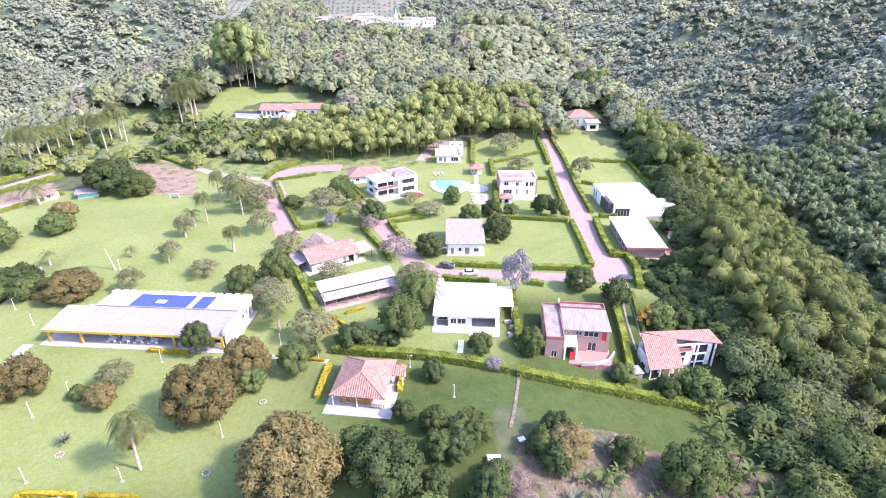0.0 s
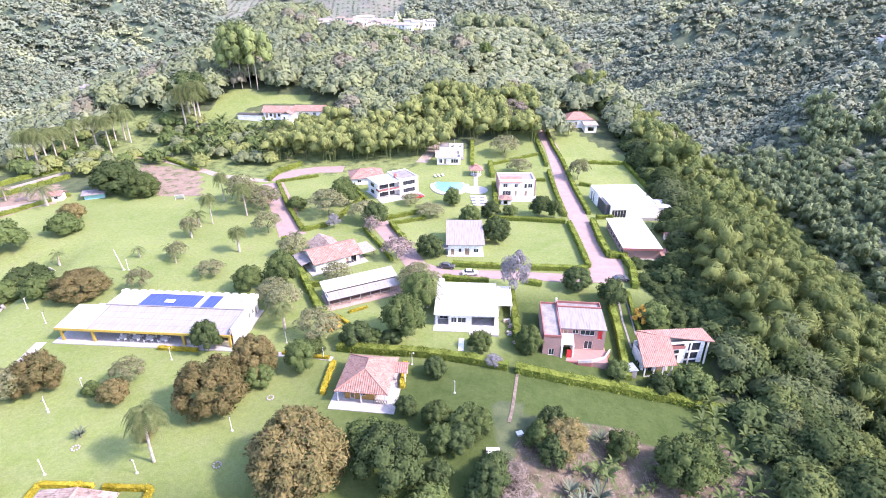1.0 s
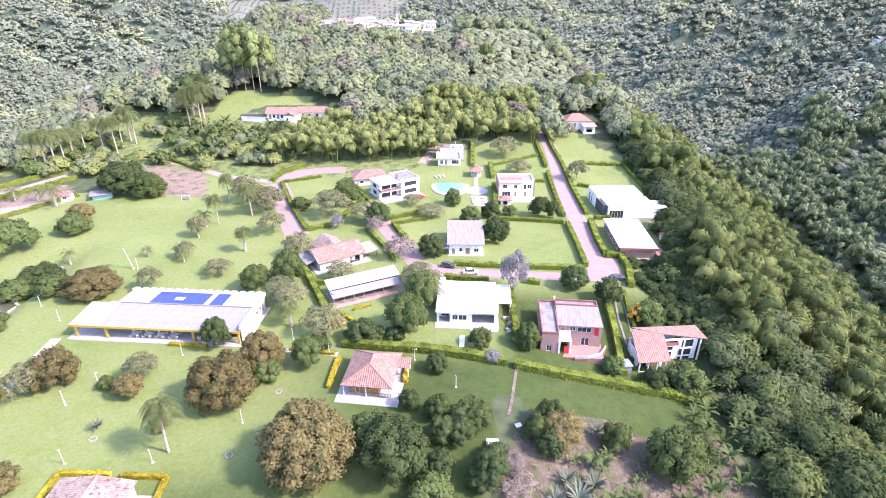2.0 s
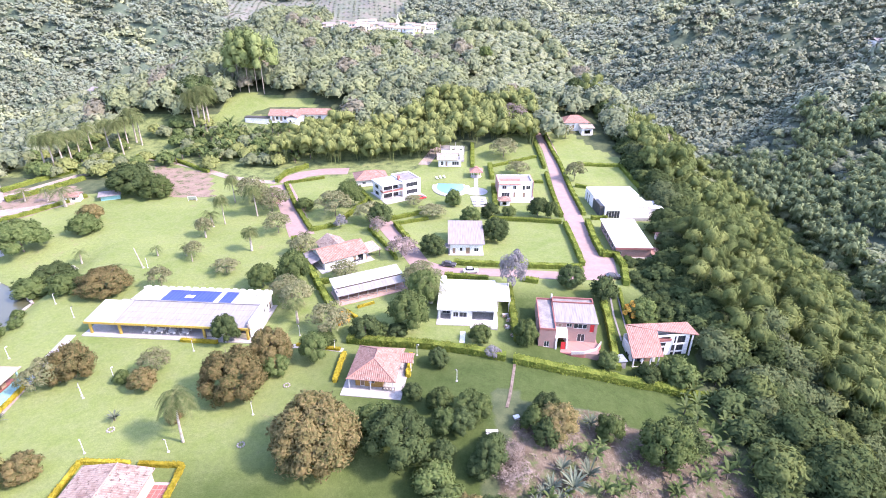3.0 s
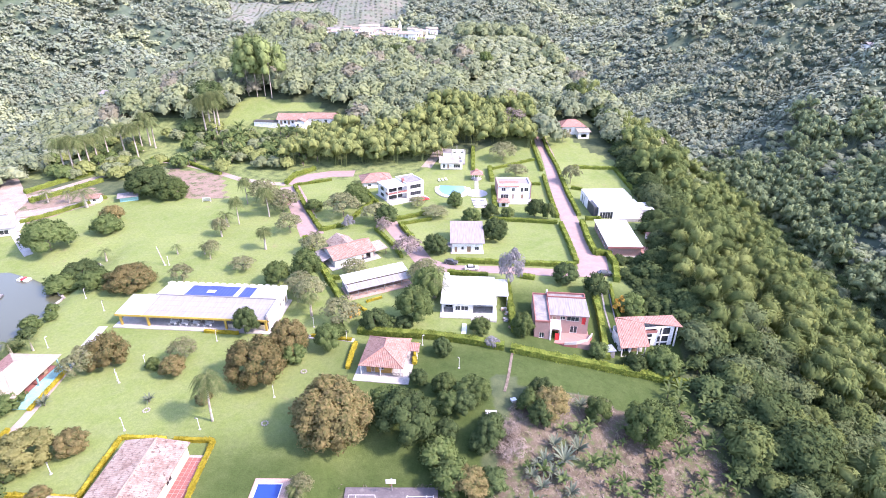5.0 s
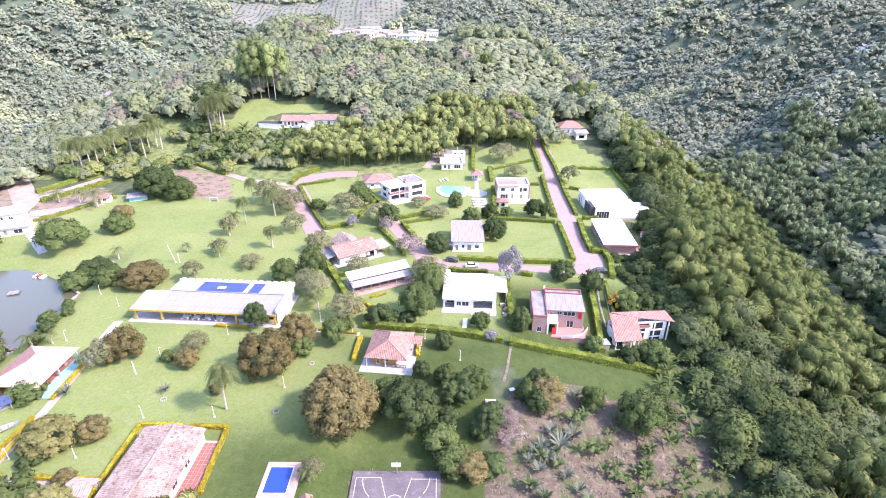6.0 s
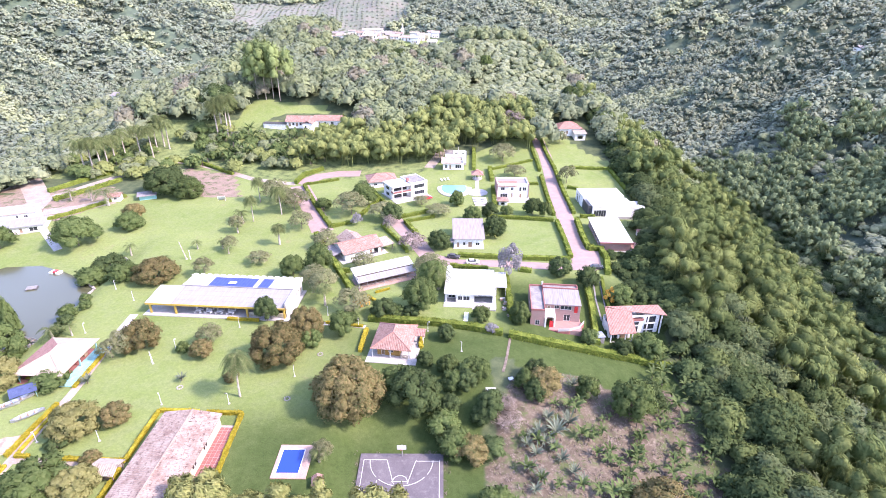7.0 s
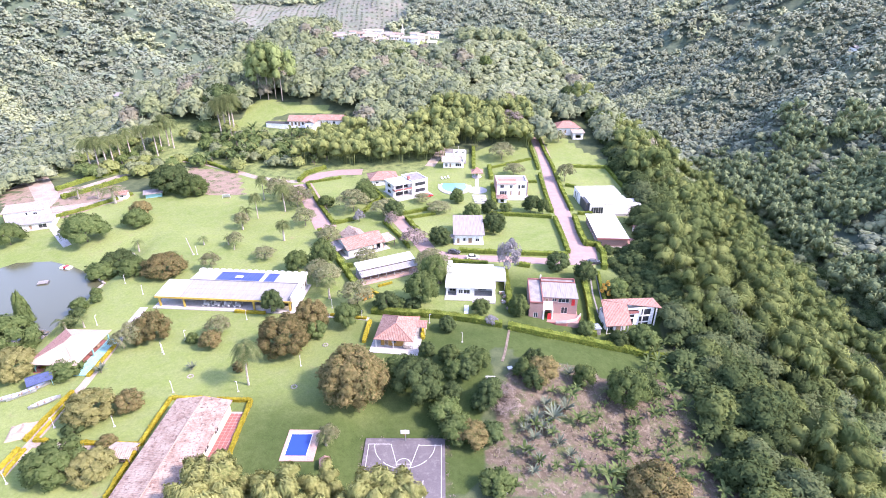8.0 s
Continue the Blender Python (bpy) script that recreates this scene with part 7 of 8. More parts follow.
def lakeside_clutter():
    for (x, y, turn, s) in ((-90.2, 54.3, 42, 1.0), (-96.2, 57.8, 48, 1.4), (-98.6, 55.9, 30, 1.5), (-111.6, 83.8, -15, 1.3), (-108.9, 79.8, -20, 1.2)):
        b = thing("rowing_boat", x, y, turn, "old grey rowing boat pulled ashore", "boat", "boats by the pond", dz=0.1)
        bm = bmesh.new()
        rows = []
        for i in range(9):
            t = i / 8 * 2 - 1
            w = 0.75 * (1 - abs(t) ** 2.4) + 0.05
            rows.append([bm.verts.new((t * 3 * s, -w, 0.55 + 0.15 * t * t)), bm.verts.new((t * 3 * s, -w * 0.6, 0.05)), bm.verts.new((t * 3 * s, w * 0.6, 0.05)), bm.verts.new((t * 3 * s, w, 0.55 + 0.15 * t * t))])
        for p, q in zip(rows, rows[1:]):
            for i in range(3):
                bm.faces.new((p[i], q[i], q[i + 1], p[i + 1]))
        hull = part("hull", bm, METAL, b)
        m = hull.modifiers.new("thick", "SOLIDIFY")
        m.thickness = 0.06
        for t in (-1.2, 0, 1.2):
            part("thwart", boxes((t * s - 0.12, t * s + 0.12, -0.6, 0.6, 0.4, 0.45)), WOOD, b)
    r = tagged(new("raft"), "small grey swim raft floating on the pond", "raft")
    r.matrix_world = pose(*at_pond(-129.1, 110.2), -2.0, 0, 0, 20)
    part("deck", boxes((-1.4, 1.4, -1.0, 1.0, 0.15, 0.45), bevel=0.04), CONCRETE, r)
    part("float", boxes((-1.6, -1.0, -1.1, 1.1, -0.15, 0.15), (1.0, 1.6, -1.1, 1.1, -0.15, 0.15)), DARK, r)
    b = tagged(new("pedal_boat"), "white and red pedal boat moored at the far bank", "boat")
    b.matrix_world = pose(*at_pond(-128.3, 120.3), -2.0, 0, 0, -10)
    part("hull", boxes((-1.8, -0.5, -1.0, 1.0, -0.1, 0.5), (0.5, 1.8, -1.0, 1.0, -0.1, 0.5), bevel=0.1), LINE, b)
    part("seat", boxes((-0.5, 0.5, -0.8, 0.8, 0.2, 0.8), bevel=0.08), REDPAINT, b)
    t = thing("canvas_shelter", -95.2, 60.5, 38, "dark blue canvas shelter by the pond", "tent")
    gable(t, -2.2, 2.2, -1.8, 1.8, 2.0, 0.9, NAVY, 0.3, "x", thick=0.05)
    for x in (-2.1, 2.1):
        for y in (-1.7, 1.7):
            part("post", tube(bmesh.new(), (x, y, -0.2), (x, y, 2.0), 0.05), TEAL, t)
    k = thing("tarpaulin", -89.5, 46.0, 20, "crumpled tan tarpaulin over a heap", "tarpaulin")
    bm = bmesh.new()
    bmesh.ops.create_grid(bm, x_segments=14, y_segments=10, size=2.4)
    for v in bm.verts:
        e = 1 - max(abs(v.co.x), abs(v.co.y)) / 2.4
        v.co.z = 0.05 + 1.0 * min(1, e * 3) * (0.7 + 0.5 * noise.noise(v.co * 0.8)) + 0.12 * noise.noise(v.co * 3)
    part("cloth", bm, TAN, k)
    s = thing("woodshed", -64.8, 39.6, -3, "small patched shelter with a pale tile roof", "shelter")
    for x in (-1.9, 1.9):
        for y in (-1.5, 1.5):
            part("post", boxes((x - 0.08, x + 0.08, y - 0.08, y + 0.08, -0.2, 2.2)), WOOD, s)
    gable(s, -2.0, 2.0, -1.6, 1.6, 2.2, 0.7, PALETILE, 0.4, "x")
    part("bench", boxes((-1.6, 1.6, -1.4, -0.9, 0.4, 0.5)), WOOD, s)
    part("table", boxes((-1.2, 1.2, -0.3, 0.6, 0.7, 0.78)), LINE, s)


def at_pond(x, y):
    return x, y


lakeside_clutter()


def yard_bits():
    for i, (x, y) in enumerate(((7.8, 63.3), (12.9, 68.3), (7.9, 34.9))):
        b = thing("pump_box", x, y, i * 20, "small pale concrete utility box among shrubs", "utility box", "utility boxes")
        s = (1.0, 0.55, 1.1)[i]
        part("body", boxes((-s, s, -s * 0.8, s * 0.8, -0.2, 0.7 * s), bevel=0.03), PALECON, b)
        part("lid", boxes((-s * 1.1, s * 1.1, -s * 0.9, s * 0.9, 0.7 * s, 0.7 * s + 0.1), bevel=0.02), LINE, b)
    for i, (x, y, turn) in enumerate(((-97.1, 180.6, 10), (-110.9, 128.3, -12))):
        g = thing("football_goal", x, y, turn, "small white football goal with a net", "goal", "goals on the lawn")
        for a in (-1.5, 1.5):
            part("post", tube(bmesh.new(), (a, 0, 0), (a, 0, 1.9), 0.06), WHITE, g)
            part("stay", tube(bmesh.new(), (a, 0, 1.9), (a, 1.4, 0), 0.04), WHITE, g)
        part("crossbar", tube(bmesh.new(), (-1.5, 0, 1.9), (1.5, 0, 1.9), 0.06), WHITE, g)
        part("net", slab(bmesh.new(), [(-1.5, 1.4, 0.02), (1.5, 1.4, 0.02), (1.5, 0.05, 1.88), (-1.5, 0.05, 1.88)], 0.02), LINE, g)
    for i, (x, y) in enumerate(((-37.3, 60.5), (-33.4, 76.5), (-62.5, 63.8))):
        r = thing("stone_ring", x, y, 0, "little ring of stones round a lawn drain", "stone ring", "stone rings on the lawn")
        for k in range(9):
            a = k * math.tau / 9
            bm = bmesh.new()
            bmesh.ops.create_icosphere(bm, subdivisions=1, radius=0.2)
            o = part("stone", bm, STONE, r)
            o.location = (0.6 * math.cos(a), 0.6 * math.sin(a), 0.08)
    for i, (x, y) in enumerate(((-88.5, 126.9),)):
        p = thing("dead_palm", x, y, 0, "leaning bare white tree trunk on the lawn", "tree trunk")
        part("stem", tube(bmesh.new(), (0, 0, -0.3), (-1.6, 0.4, 6.2), 0.2, 0.12, 8), PALMBARK, p)
        part("root_collar", tube(bmesh.new(), (0, 0, -0.1), (0, 0, 0.3), 0.45, 0.25, 10), PALECON, p)


yard_bits()


# ---- hedges ----
G, Y = HEDGE, YELLOW_HEDGE
for pts, w, t in (
    ([(-23.4, 91.9), (-15.0, 90.9), (-6.2, 90.2), (3.6, 88.3), (12.6, 86.4)], 1.6, 1.5),
    ([(14.2, 85.9), (23.7, 84.9), (35.3, 84.9), (46.9, 84.5), (59.4, 82.2)], 1.7, 1.5),
    ([(43.1, 263.0), (42.4, 218.3)], 1.1, 1.3),
    ([(42.1, 212.3), (40.3, 167.0)], 1.1, 1.3),
    ([(40.2, 160.8), (40.0, 143.9), (39.5, 130.0)], 1.2, 1.4),
    ([(49.2, 272.8), (50.1, 221.7), (48.9, 169.7)], 1.2, 1.4),
    ([(48.5, 162.9), (47.2, 148.3), (47.0, 136.9), (51.1, 137.4), (51.4, 129.6), (48.9, 118.9)], 1.5, 1.6),
    ([(14.9, 164.6), (27.8, 163.4), (39.3, 161.7)], 1.1, 1.2),
    ([(1.6, 130.8), (16.9, 129.4), (38.7, 128.4)], 1.2, 1.3),
    ([(18.3, 219.2), (28.9, 225.1), (40.9, 232.5)], 0.9, 1.0),
    ([(39.5, 203.0), (33.3, 203.5)], 0.9, 1.0),
    ([(18.5, 198.6), (17.4, 172.7)], 1.3, 1.6),
    ([(18.4, 220.4), (18.6, 206.1)], 1.4, 1.8),
    ([(11.9, 248.0), (10.7, 219.0)], 1.3, 1.6),
    ([(-66.8, 199.8), (-55.8, 174.1), (-45.8, 153.6)], 1.2, 1.2),
    ([(-45.8, 153.6), (-38.5, 158.1), (-30.7, 182.9)], 1.0, 1.2),
    ([(-66.7, 201.1), (-52.6, 208.3)], 0.9, 0.9),
    ([(-36.1, 195.0), (-28.0, 178.4), (-20.4, 163.6), (-8.7, 170.2)], 1.1, 1.2),
    ([(-18.2, 159.4), (-14.7, 150.7), (-12.8, 147.4)], 1.2, 1.3),
    ([(-18.2, 159.4), (-7.1, 164.3)], 0.8, 1.0),
    ([(-26.7, 155.2), (-18.9, 141.1), (-15.6, 133.2)], 0.9, 1.1),
    ([(-49.7, 146.4), (-41.1, 128.5), (-33.9, 113.9), (-28.8, 103.3)], 1.3, 1.6),
    ([(16.2, 115.4), (16.0, 105.0), (15.9, 93.4)], 1.3, 1.7),
    ([(40.5, 110.8), (40.1, 101.2), (38.7, 88.6)], 1.4, 1.5),
    ([(-1.1, 122.9), (11.1, 121.0)], 1.1, 1.3),
    ([(20.8, 121.1), (24.9, 120.0)], 1.2, 1.2),
    ([(56.7, 167.5), (50.8, 166.5)], 1.0, 1.2),
    ([(58.0, 225.0), (77.6, 225.3), (79.3, 200.5)], 1.2, 1.2),
    ([(52.2, 200.2), (56.9, 199.3)], 1.0, 1.2),
    ([(-37.0, 118.0), (-33.0, 119.2)], 1.0, 1.3),
    ([(-145.2, 233.7), (-123.6, 228.1), (-104.5, 214.9)], 1.2, 1.3),
    ([(-71.3, 202.4), (-70.2, 214.0), (-63.0, 222.9)], 1.4, 1.6),
    ([(-166.7, 178.6), (-159.8, 189.4), (-152.7, 204.4)], 1.6, 1.5),
    ([(-156.9, 156.6), (-149.4, 166.1), (-139.4, 184.1)], 1.2, 1.1),
    ([(-175.4, 188.3), (-170.4, 200.7), (-162.6, 215.2)], 1.6, 1.5),
    ([(46.3, 116.5), (45.3, 108.2), (45.5, 103.3)], 0.7, 0.8),
):
    hedge(pts, w, t, G)
for pts, w, t in (
    ([(-23.7, 77.5), (-23.6, 82.4), (-23.3, 87.1)], 0.9, 1.0),
    ([(-8.4, 86.9), (-8.7, 79.3)], 0.9, 1.0),
    ([(-34.7, 90.1), (-24.5, 88.5)], 0.8, 0.7),
    ([(-63.4, 56.2), (-63.5, 49.0), (-63.4, 42.6), (-76.4, 43.0)], 0.8, 0.8),
    ([(-63.4, 56.2), (-54.8, 56.0)], 0.8, 0.8),
    ([(-53.1, 55.8), (-45.5, 55.6), (-45.2, 46.6), (-44.8, 39.9)], 0.8, 0.8),
    ([(-63.4, 40.8), (-63.4, 35.7), (-63.1, 29.5)], 0.8, 0.8),
    ([(-86.4, 58.0), (-86.8, 50.0), (-86.9, 43.4)], 0.8, 0.8),
    ([(-85.4, 57.0), (-85.2, 43.8)], 0.6, 0.5),
    ([(-86.6, 41.4), (-86.8, 36.4)], 0.8, 0.8),
    ([(-85.2, 43.5), (-82.4, 43.5)], 0.8, 0.7),
    ([(-85.4, 41.3), (-85.3, 37.4), (-85.0, 34.8)], 0.7, 0.6),
    ([(-86.1, 63.2), (-86.5, 75.5)], 0.8, 0.7),
    ([(-98.7, 65.9), (-95.8, 65.5)], 0.8, 0.8),
    ([(-61.8, 91.4), (-53.1, 90.8)], 0.8, 0.8),
    ([(-26.1, 104.5), (-22.7, 101.5)], 0.8, 0.8), ([(-23.3, 106.2), (-19.3, 108.7)], 0.6, 0.6),
):
    hedge(pts, w, t, Y, "low clipped golden-yellow hedge", "golden hedges")


# ---- garden trees ----
plant("mango", [(-23.4, 58.3, 12, 10.2), (-43.1, 74.0, 10, 8.3), (-38.4, 83.3, 9, 6.0), (-91.6, 113.4, 6.5, 8.6)], "mango trees", "")
plant("bronze_shrub", [(-71.0, 53.3, 3.6, 3.9), (-51.6, 66.3, 2.2, 2.2), (20.1, 65.6, 5.5, 5.0), (-62.1, 75.3, 4, 3.6), (38.9, 37.7, 7, 7.5), (-78.1, 78.6, 7, 5.5),
                       (-80.3, 77.0, 4, 4), (-69.5, 42.2, 2.5, 2.4), (2.8, 47.4, 4, 4.5), (-122.2, 159.3, 6, 5)])
plant("dense", [(-9.1, 59.0, 9.8, 7.4), (-37.0, 80.4, 5, 4.0), (-2.2, 83.6, 4, 3.0), (-19.5, 94.2, 5, 4.8), (17.9, 93.6, 6, 3.8), (-4.7, 136.9, 6.5, 5.0), (15.2, 148.1, 7.5, 6), (7.6, 161.1, 6, 4.6),
                (18.9, 69.8, 5.5, 3.6), (-123.4, 188.8, 12, 12), (-112.8, 185.3, 8, 8), (-110.9, 121.5, 6, 7), (33.6, 118.6, 6.0, 4.8), (1.9, 178.3, 6, 4)])
plant("round", [(-9.3, 97.4, 7.4, 5.8), (5.3, 67.7, 4.2, 3.4), (2.5, 64.5, 3.8, 3.2), (-13.2, 63.2, 5, 4.4), (-1.7, 70.1, 3.5, 3.2), (-7.2, 72.6, 3, 2.6), (-50.4, 116.8, 5, 4.6), (-42.6, 119.5, 7, 5),
                (-50.7, 90.8, 6, 3.6), (-29.7, 85.2, 5, 3.8), (7.2, 92.7, 3, 3.2), (31.9, 168.0, 5.5, 4.5), (36.2, 165.5, 5, 3), (-36.6, 177.7, 7, 6), (7.0, 57.3, 5, 3.6),
                (-157.6, 135.8, 6, 6), (-131.6, 138.3, 8, 9), (-23.4, 159.5, 6, 5), (-6.5, 108.9, 7, 5), (40.0, 63.0, 7, 6.0), (44.0, 65.4, 6, 5.0)])
plant("loose", [(-40.1, 166.7, 9, 7.5), (-27.4, 161.9, 7, 6), (-28.0, 95.7, 7, 5.5), (-77.9, 116.0, 6, 3.8), (-76.7, 134.0, 5, 3), (-79.4, 149.5, 6, 3.5), (-44.2, 136.1, 6, 5), (25.7, 232.4, 8, 8), (29.5, 210.5, 6, 6),
                (-7.6, 117.0, 7, 6), (-73.8, 180.1, 9, 7), (53.0, 206.0, 8, 5), (-28.9, 121.5, 5, 4.6), (-62.0, 80.8, 5, 3.6), (-38.2, 105.2, 7, 5), (-64.1, 171.7, 8, 8), (-56.3, 152.1, 7, 5), (-42.1, 110.1, 6, 5),
                (-5.7, 167.3, 4, 6), (-12.9, 177.9, 4, 4), (59.7, 260.3, 6, 5), (-26.0, 44.2, 4, 2.6), (-83.6, 74.3, 5, 3.5), (-81.4, 76.7, 6, 4), (-63.3, 124.4, 4, 4.5)])
plant("silver", [(17.3, 116.2, 9.5, 4.6), (-36.3, 156.2, 4, 2.4), (9.7, 87.1, 2, 2.2)])
plant("dry", [(-14.1, 135.0, 6, 5.5), (34.6, 269.9, 11, 9), (-23.5, 152.8, 5, 3.5), (11.3, 56.0, 2.0, 3.6), (10.9, 59.2, 3, 3)])
plant("flower", [(46.3, 106.1, 4, 2.0), (-26.4, 100.2, 2, 2.5)])
plant("shrub", [(16.0, 66.0, 4, 3.2), (7.0, 48.5, 3, 3.5), (7.2, 35.7, 3, 4), (30.4, 66.5, 4.5, 3.2), (-1.2, 58.8, 3, 2.9), (-2.5, 53.4, 4, 4.5), (49.3, 106.3, 4, 4.4), (41.0, 112.7, 5, 4), (-52.3, 172.8, 3.5, 4),
                (-67.7, 77.3, 2, 2), (17.7, 63.0, 4, 3), (-28.2, 90.2, 3, 3), (52.3, 87.5, 5, 5), (45.1, 86.8, 3.5, 3.5), (36.4, 89.6, 3, 3), (-16.7, 95.0, 2.5, 3), (-11.9, 95.1, 2.2, 3),
                (-113.3, 115.4, 4, 6), (-101.5, 113.2, 4, 5), (-78.5, 45.9, 2, 2.5), (-92.3, 63.9, 3, 5), (-119.8, 151.3, 5, 6), (15.0, 167.7, 4, 4), (21.6, 167.8, 3, 3), (-0.5, 65.0, 3.5, 3.3), (5.2, 56.5, 3, 2.8), (-0.1, 48.7, 4, 4.5), (3.5, 68.3, 4, 4), (7.9, 60.6, 2.5, 3)])
plant("shrub", [(-106.0, 92.6, 2.6, 3.0), (-104.0, 88.4, 2.2, 2.6), (-103.6, 96.5, 1.8, 2.0), (-106.8, 101.5, 1.6, 2.0), (-103.2, 83.6, 2.0, 2.2)], "pond shrubs", "rounded green bush on the pond's bank")
plant("cypress", [(-118.5, 88.0, 11, 3.0), (-116.0, 84.5, 8, 2.4)], "pond trees", "")
plant("feather", [(-77.7, 50.5, 5.5, 6.4), (-74.9, 35.7, 6, 7.0), (-68.3, 35.4, 4.8, 5.2), (-113.4, 75.6, 9, 9), (-103.7, 63.9, 6, 7)], "spreading trees", "")
palms("tall", [(-47.9, 61.1, 1.0), (-76.6, 158.9, 0.9), (-67.8, 166.2, 1.0), (-80.3, 179.2, 0.9)], "lawn palms", "tall thin palm leaning over the lawn")
palms("short", [(-110.0, 132.2, 1.2), (-92.8, 121.5, 1.1), (-79.8, 156.6, 1.5), (-88.0, 134.6, 0.9), (-79.3, 134.7, 1.0), (-76.1, 131.3, 0.9), (-45.1, 143.7, 1.2), (-38.9, 194.9, 1.3), (-4.6, 109.1, 2.2), (-26.5, 43.4, 1.0), (-99.2, 83.3, 1.0),
                (-102.1, 80.7, 1.3), (-78.8, 148.0, 1.2), (-159.5, 178.8, 1.4), (-151.2, 179.0, 1.4), (-141.1, 173.9, 2.2)], "garden palms", "short feathery garden palm")
palms("fan", [(-60.8, 138.6, 1.15), (-36.8, 99.3, 1.0), (-40.8, 109.9, 0.8)], "fan palms", "stout palm with a shaggy round head")
palms("royal", [(-174.3, 213.5, 1.3), (-169.3, 212.1, 1.4), (-166.2, 213.7, 1.3), (-167.5, 221.2, 1.3), (-166.5, 226.1, 1.2), (-164.1, 231.5, 1.3), (-161.1, 239.7, 1.2), (-154.1, 243.7, 1.2), (-152.7, 248.9, 1.3), (-152.8, 236.2, 1.3),
                (-125.0, 260.2, 1.6), (-121.7, 258.8, 1.5), (-120.3, 260.3, 1.7), (-127.2, 258.8, 1.5), (-148.9, 246.4, 1.2)], "royal palms", "tall royal palm with a pale smooth trunk")


# ---- banana plot ----
def banana_mesh(seed, blades_n=9, reach=2.2, wide=0.36, stem=1.6, droop=0.55, mats=(BANANA, BARK)):
    rng = random.Random(seed)
    st = bmesh.new()
    tube(st, (0, 0, -0.3), (0.1, 0, stem), 0.16, 0.1, 7)
    lv = bmesh.new()
    for i in range(blades_n):
        leaf_blade(lv, (0.1, 0, stem * 0.95), i * 2.4 + rng.uniform(-0.3, 0.3), reach * rng.uniform(0.75, 1.15), rng.uniform(0.8, 1.9), droop + rng.uniform(0.1, 0.7), wide * rng.uniform(0.8, 1.2))
    return mesh_of("banana_stem", st, mats[1]), mesh_of("banana_leaves", lv, mats[0])


BANANAS = [banana_mesh(s) for s in (1, 2, 3)]
AGAVES = [banana_mesh(s, 34, 1.7, 0.13, 0.6, 0.2, (AGAVE, BARK)) for s in (4, 5)]


def rosettes(rows, models, name, label, group):
    for k, (x, y, s) in enumerate(rows):
        stem, leaves = models[k % len(models)]
        b = thing(name, x, y, (k * 83) % 360, label, "plant", group)
        part("stem", stem, None, b).scale = (s, s, s)
        part("leaves", leaves, None, b).scale = (s, s, s)


rosettes([(14.6, 51.1, 0.9), (15.9, 53.1, 0.8), (17.5, 54.2, 1.0), (19.9, 57.9, 0.9), (14.4, 44.8, 1.0), (16.4, 42.9, 0.9), (21.5, 48.3, 0.9), (23.4, 45.6, 0.8), (24.8, 43.7, 0.8), (27.5, 69.0, 0.95), (14.8, 39.9, 0.8), (18.5, 52.3, 0.8), (20.2, 51.2, 0.9), (16.2, 48.9, 0.9), (-63.1, 66.2, 0.8),
          (-84.0, 64.9, 0.9), (21.4, 54.8, 1.4), (24.4, 57.3, 1.2)], AGAVES, "agave_plant", "large grey-green spiky rosette in the bare plot", "spiky rosettes")


def banana_rows():
    rng = random.Random(12)
    rows = []
    plot = SOILS[0]
    while len(rows) < 95:
        x, y = rng.uniform(10, 66), rng.uniform(25, 66)
        if in_poly(x, y, plot) and rng.random() < 0.25 + 0.75 * smooth(20, 48, x):
            rows.append((x, y, rng.uniform(0.45, 1.0)))
    while len(rows) < 165:
        x, y = rng.uniform(50, 70), rng.uniform(52, 92)
        if right_of(x, y) > -10:
            rows.append((x, y, rng.uniform(0.6, 1.05)))
    return rows


rosettes(banana_rows(), BANANAS, "banana_plant", "young banana plant with broad torn leaves", "banana plants")


def dry_grass():
    """Straw tufts and weeds over the bare plot and round the court."""
    rng = np.random.default_rng(5)
    for name, mat, many, label in (("dry_grass", DRY, 2600, "tufts of dry straw-coloured grass on bare soil"), ("weeds", PALE, 1500, "low green weeds scattered over the bare plot")):
        c = []
        while len(c) < many:
            x, y = rng.uniform(-22, 70), rng.uniform(18, 68)
            if in_poly(x, y, SOILS[0]) or (in_poly(x, y, SOILS[2]) and not (-19.4 < x < -2.6 and y < 48.1)):
                z = height(x, y)
                for _ in range(5):
                    c.append((x + rng.normal() * 0.25, y + rng.normal() * 0.25, z + rng.uniform(0.1, 0.35)))
        c = np.array(c)
        up = np.tile([0.3, -0.4, 0.8], (len(c), 1))
        tagged(new(name, quads_mesh(name, blades(c, up, np.full(len(c), 0.3), 0.22, 0.9), mat)), label, "grass", kind="stuff")


dry_grass()


def palm_grove():
    """Bananas and low palms on the slope below the farmhouse."""
    rng = random.Random(3)
    rows = []
    while len(rows) < 60:
        x, y = rng.uniform(-125, -62), rng.uniform(224, 262)
        rows.append((x, y, rng.uniform(1.2, 2.2)))
    return rows


rosettes(palm_grove(), BANANAS, "banana_plant", "tall banana plant on the slope below the farmhouse", "banana grove")


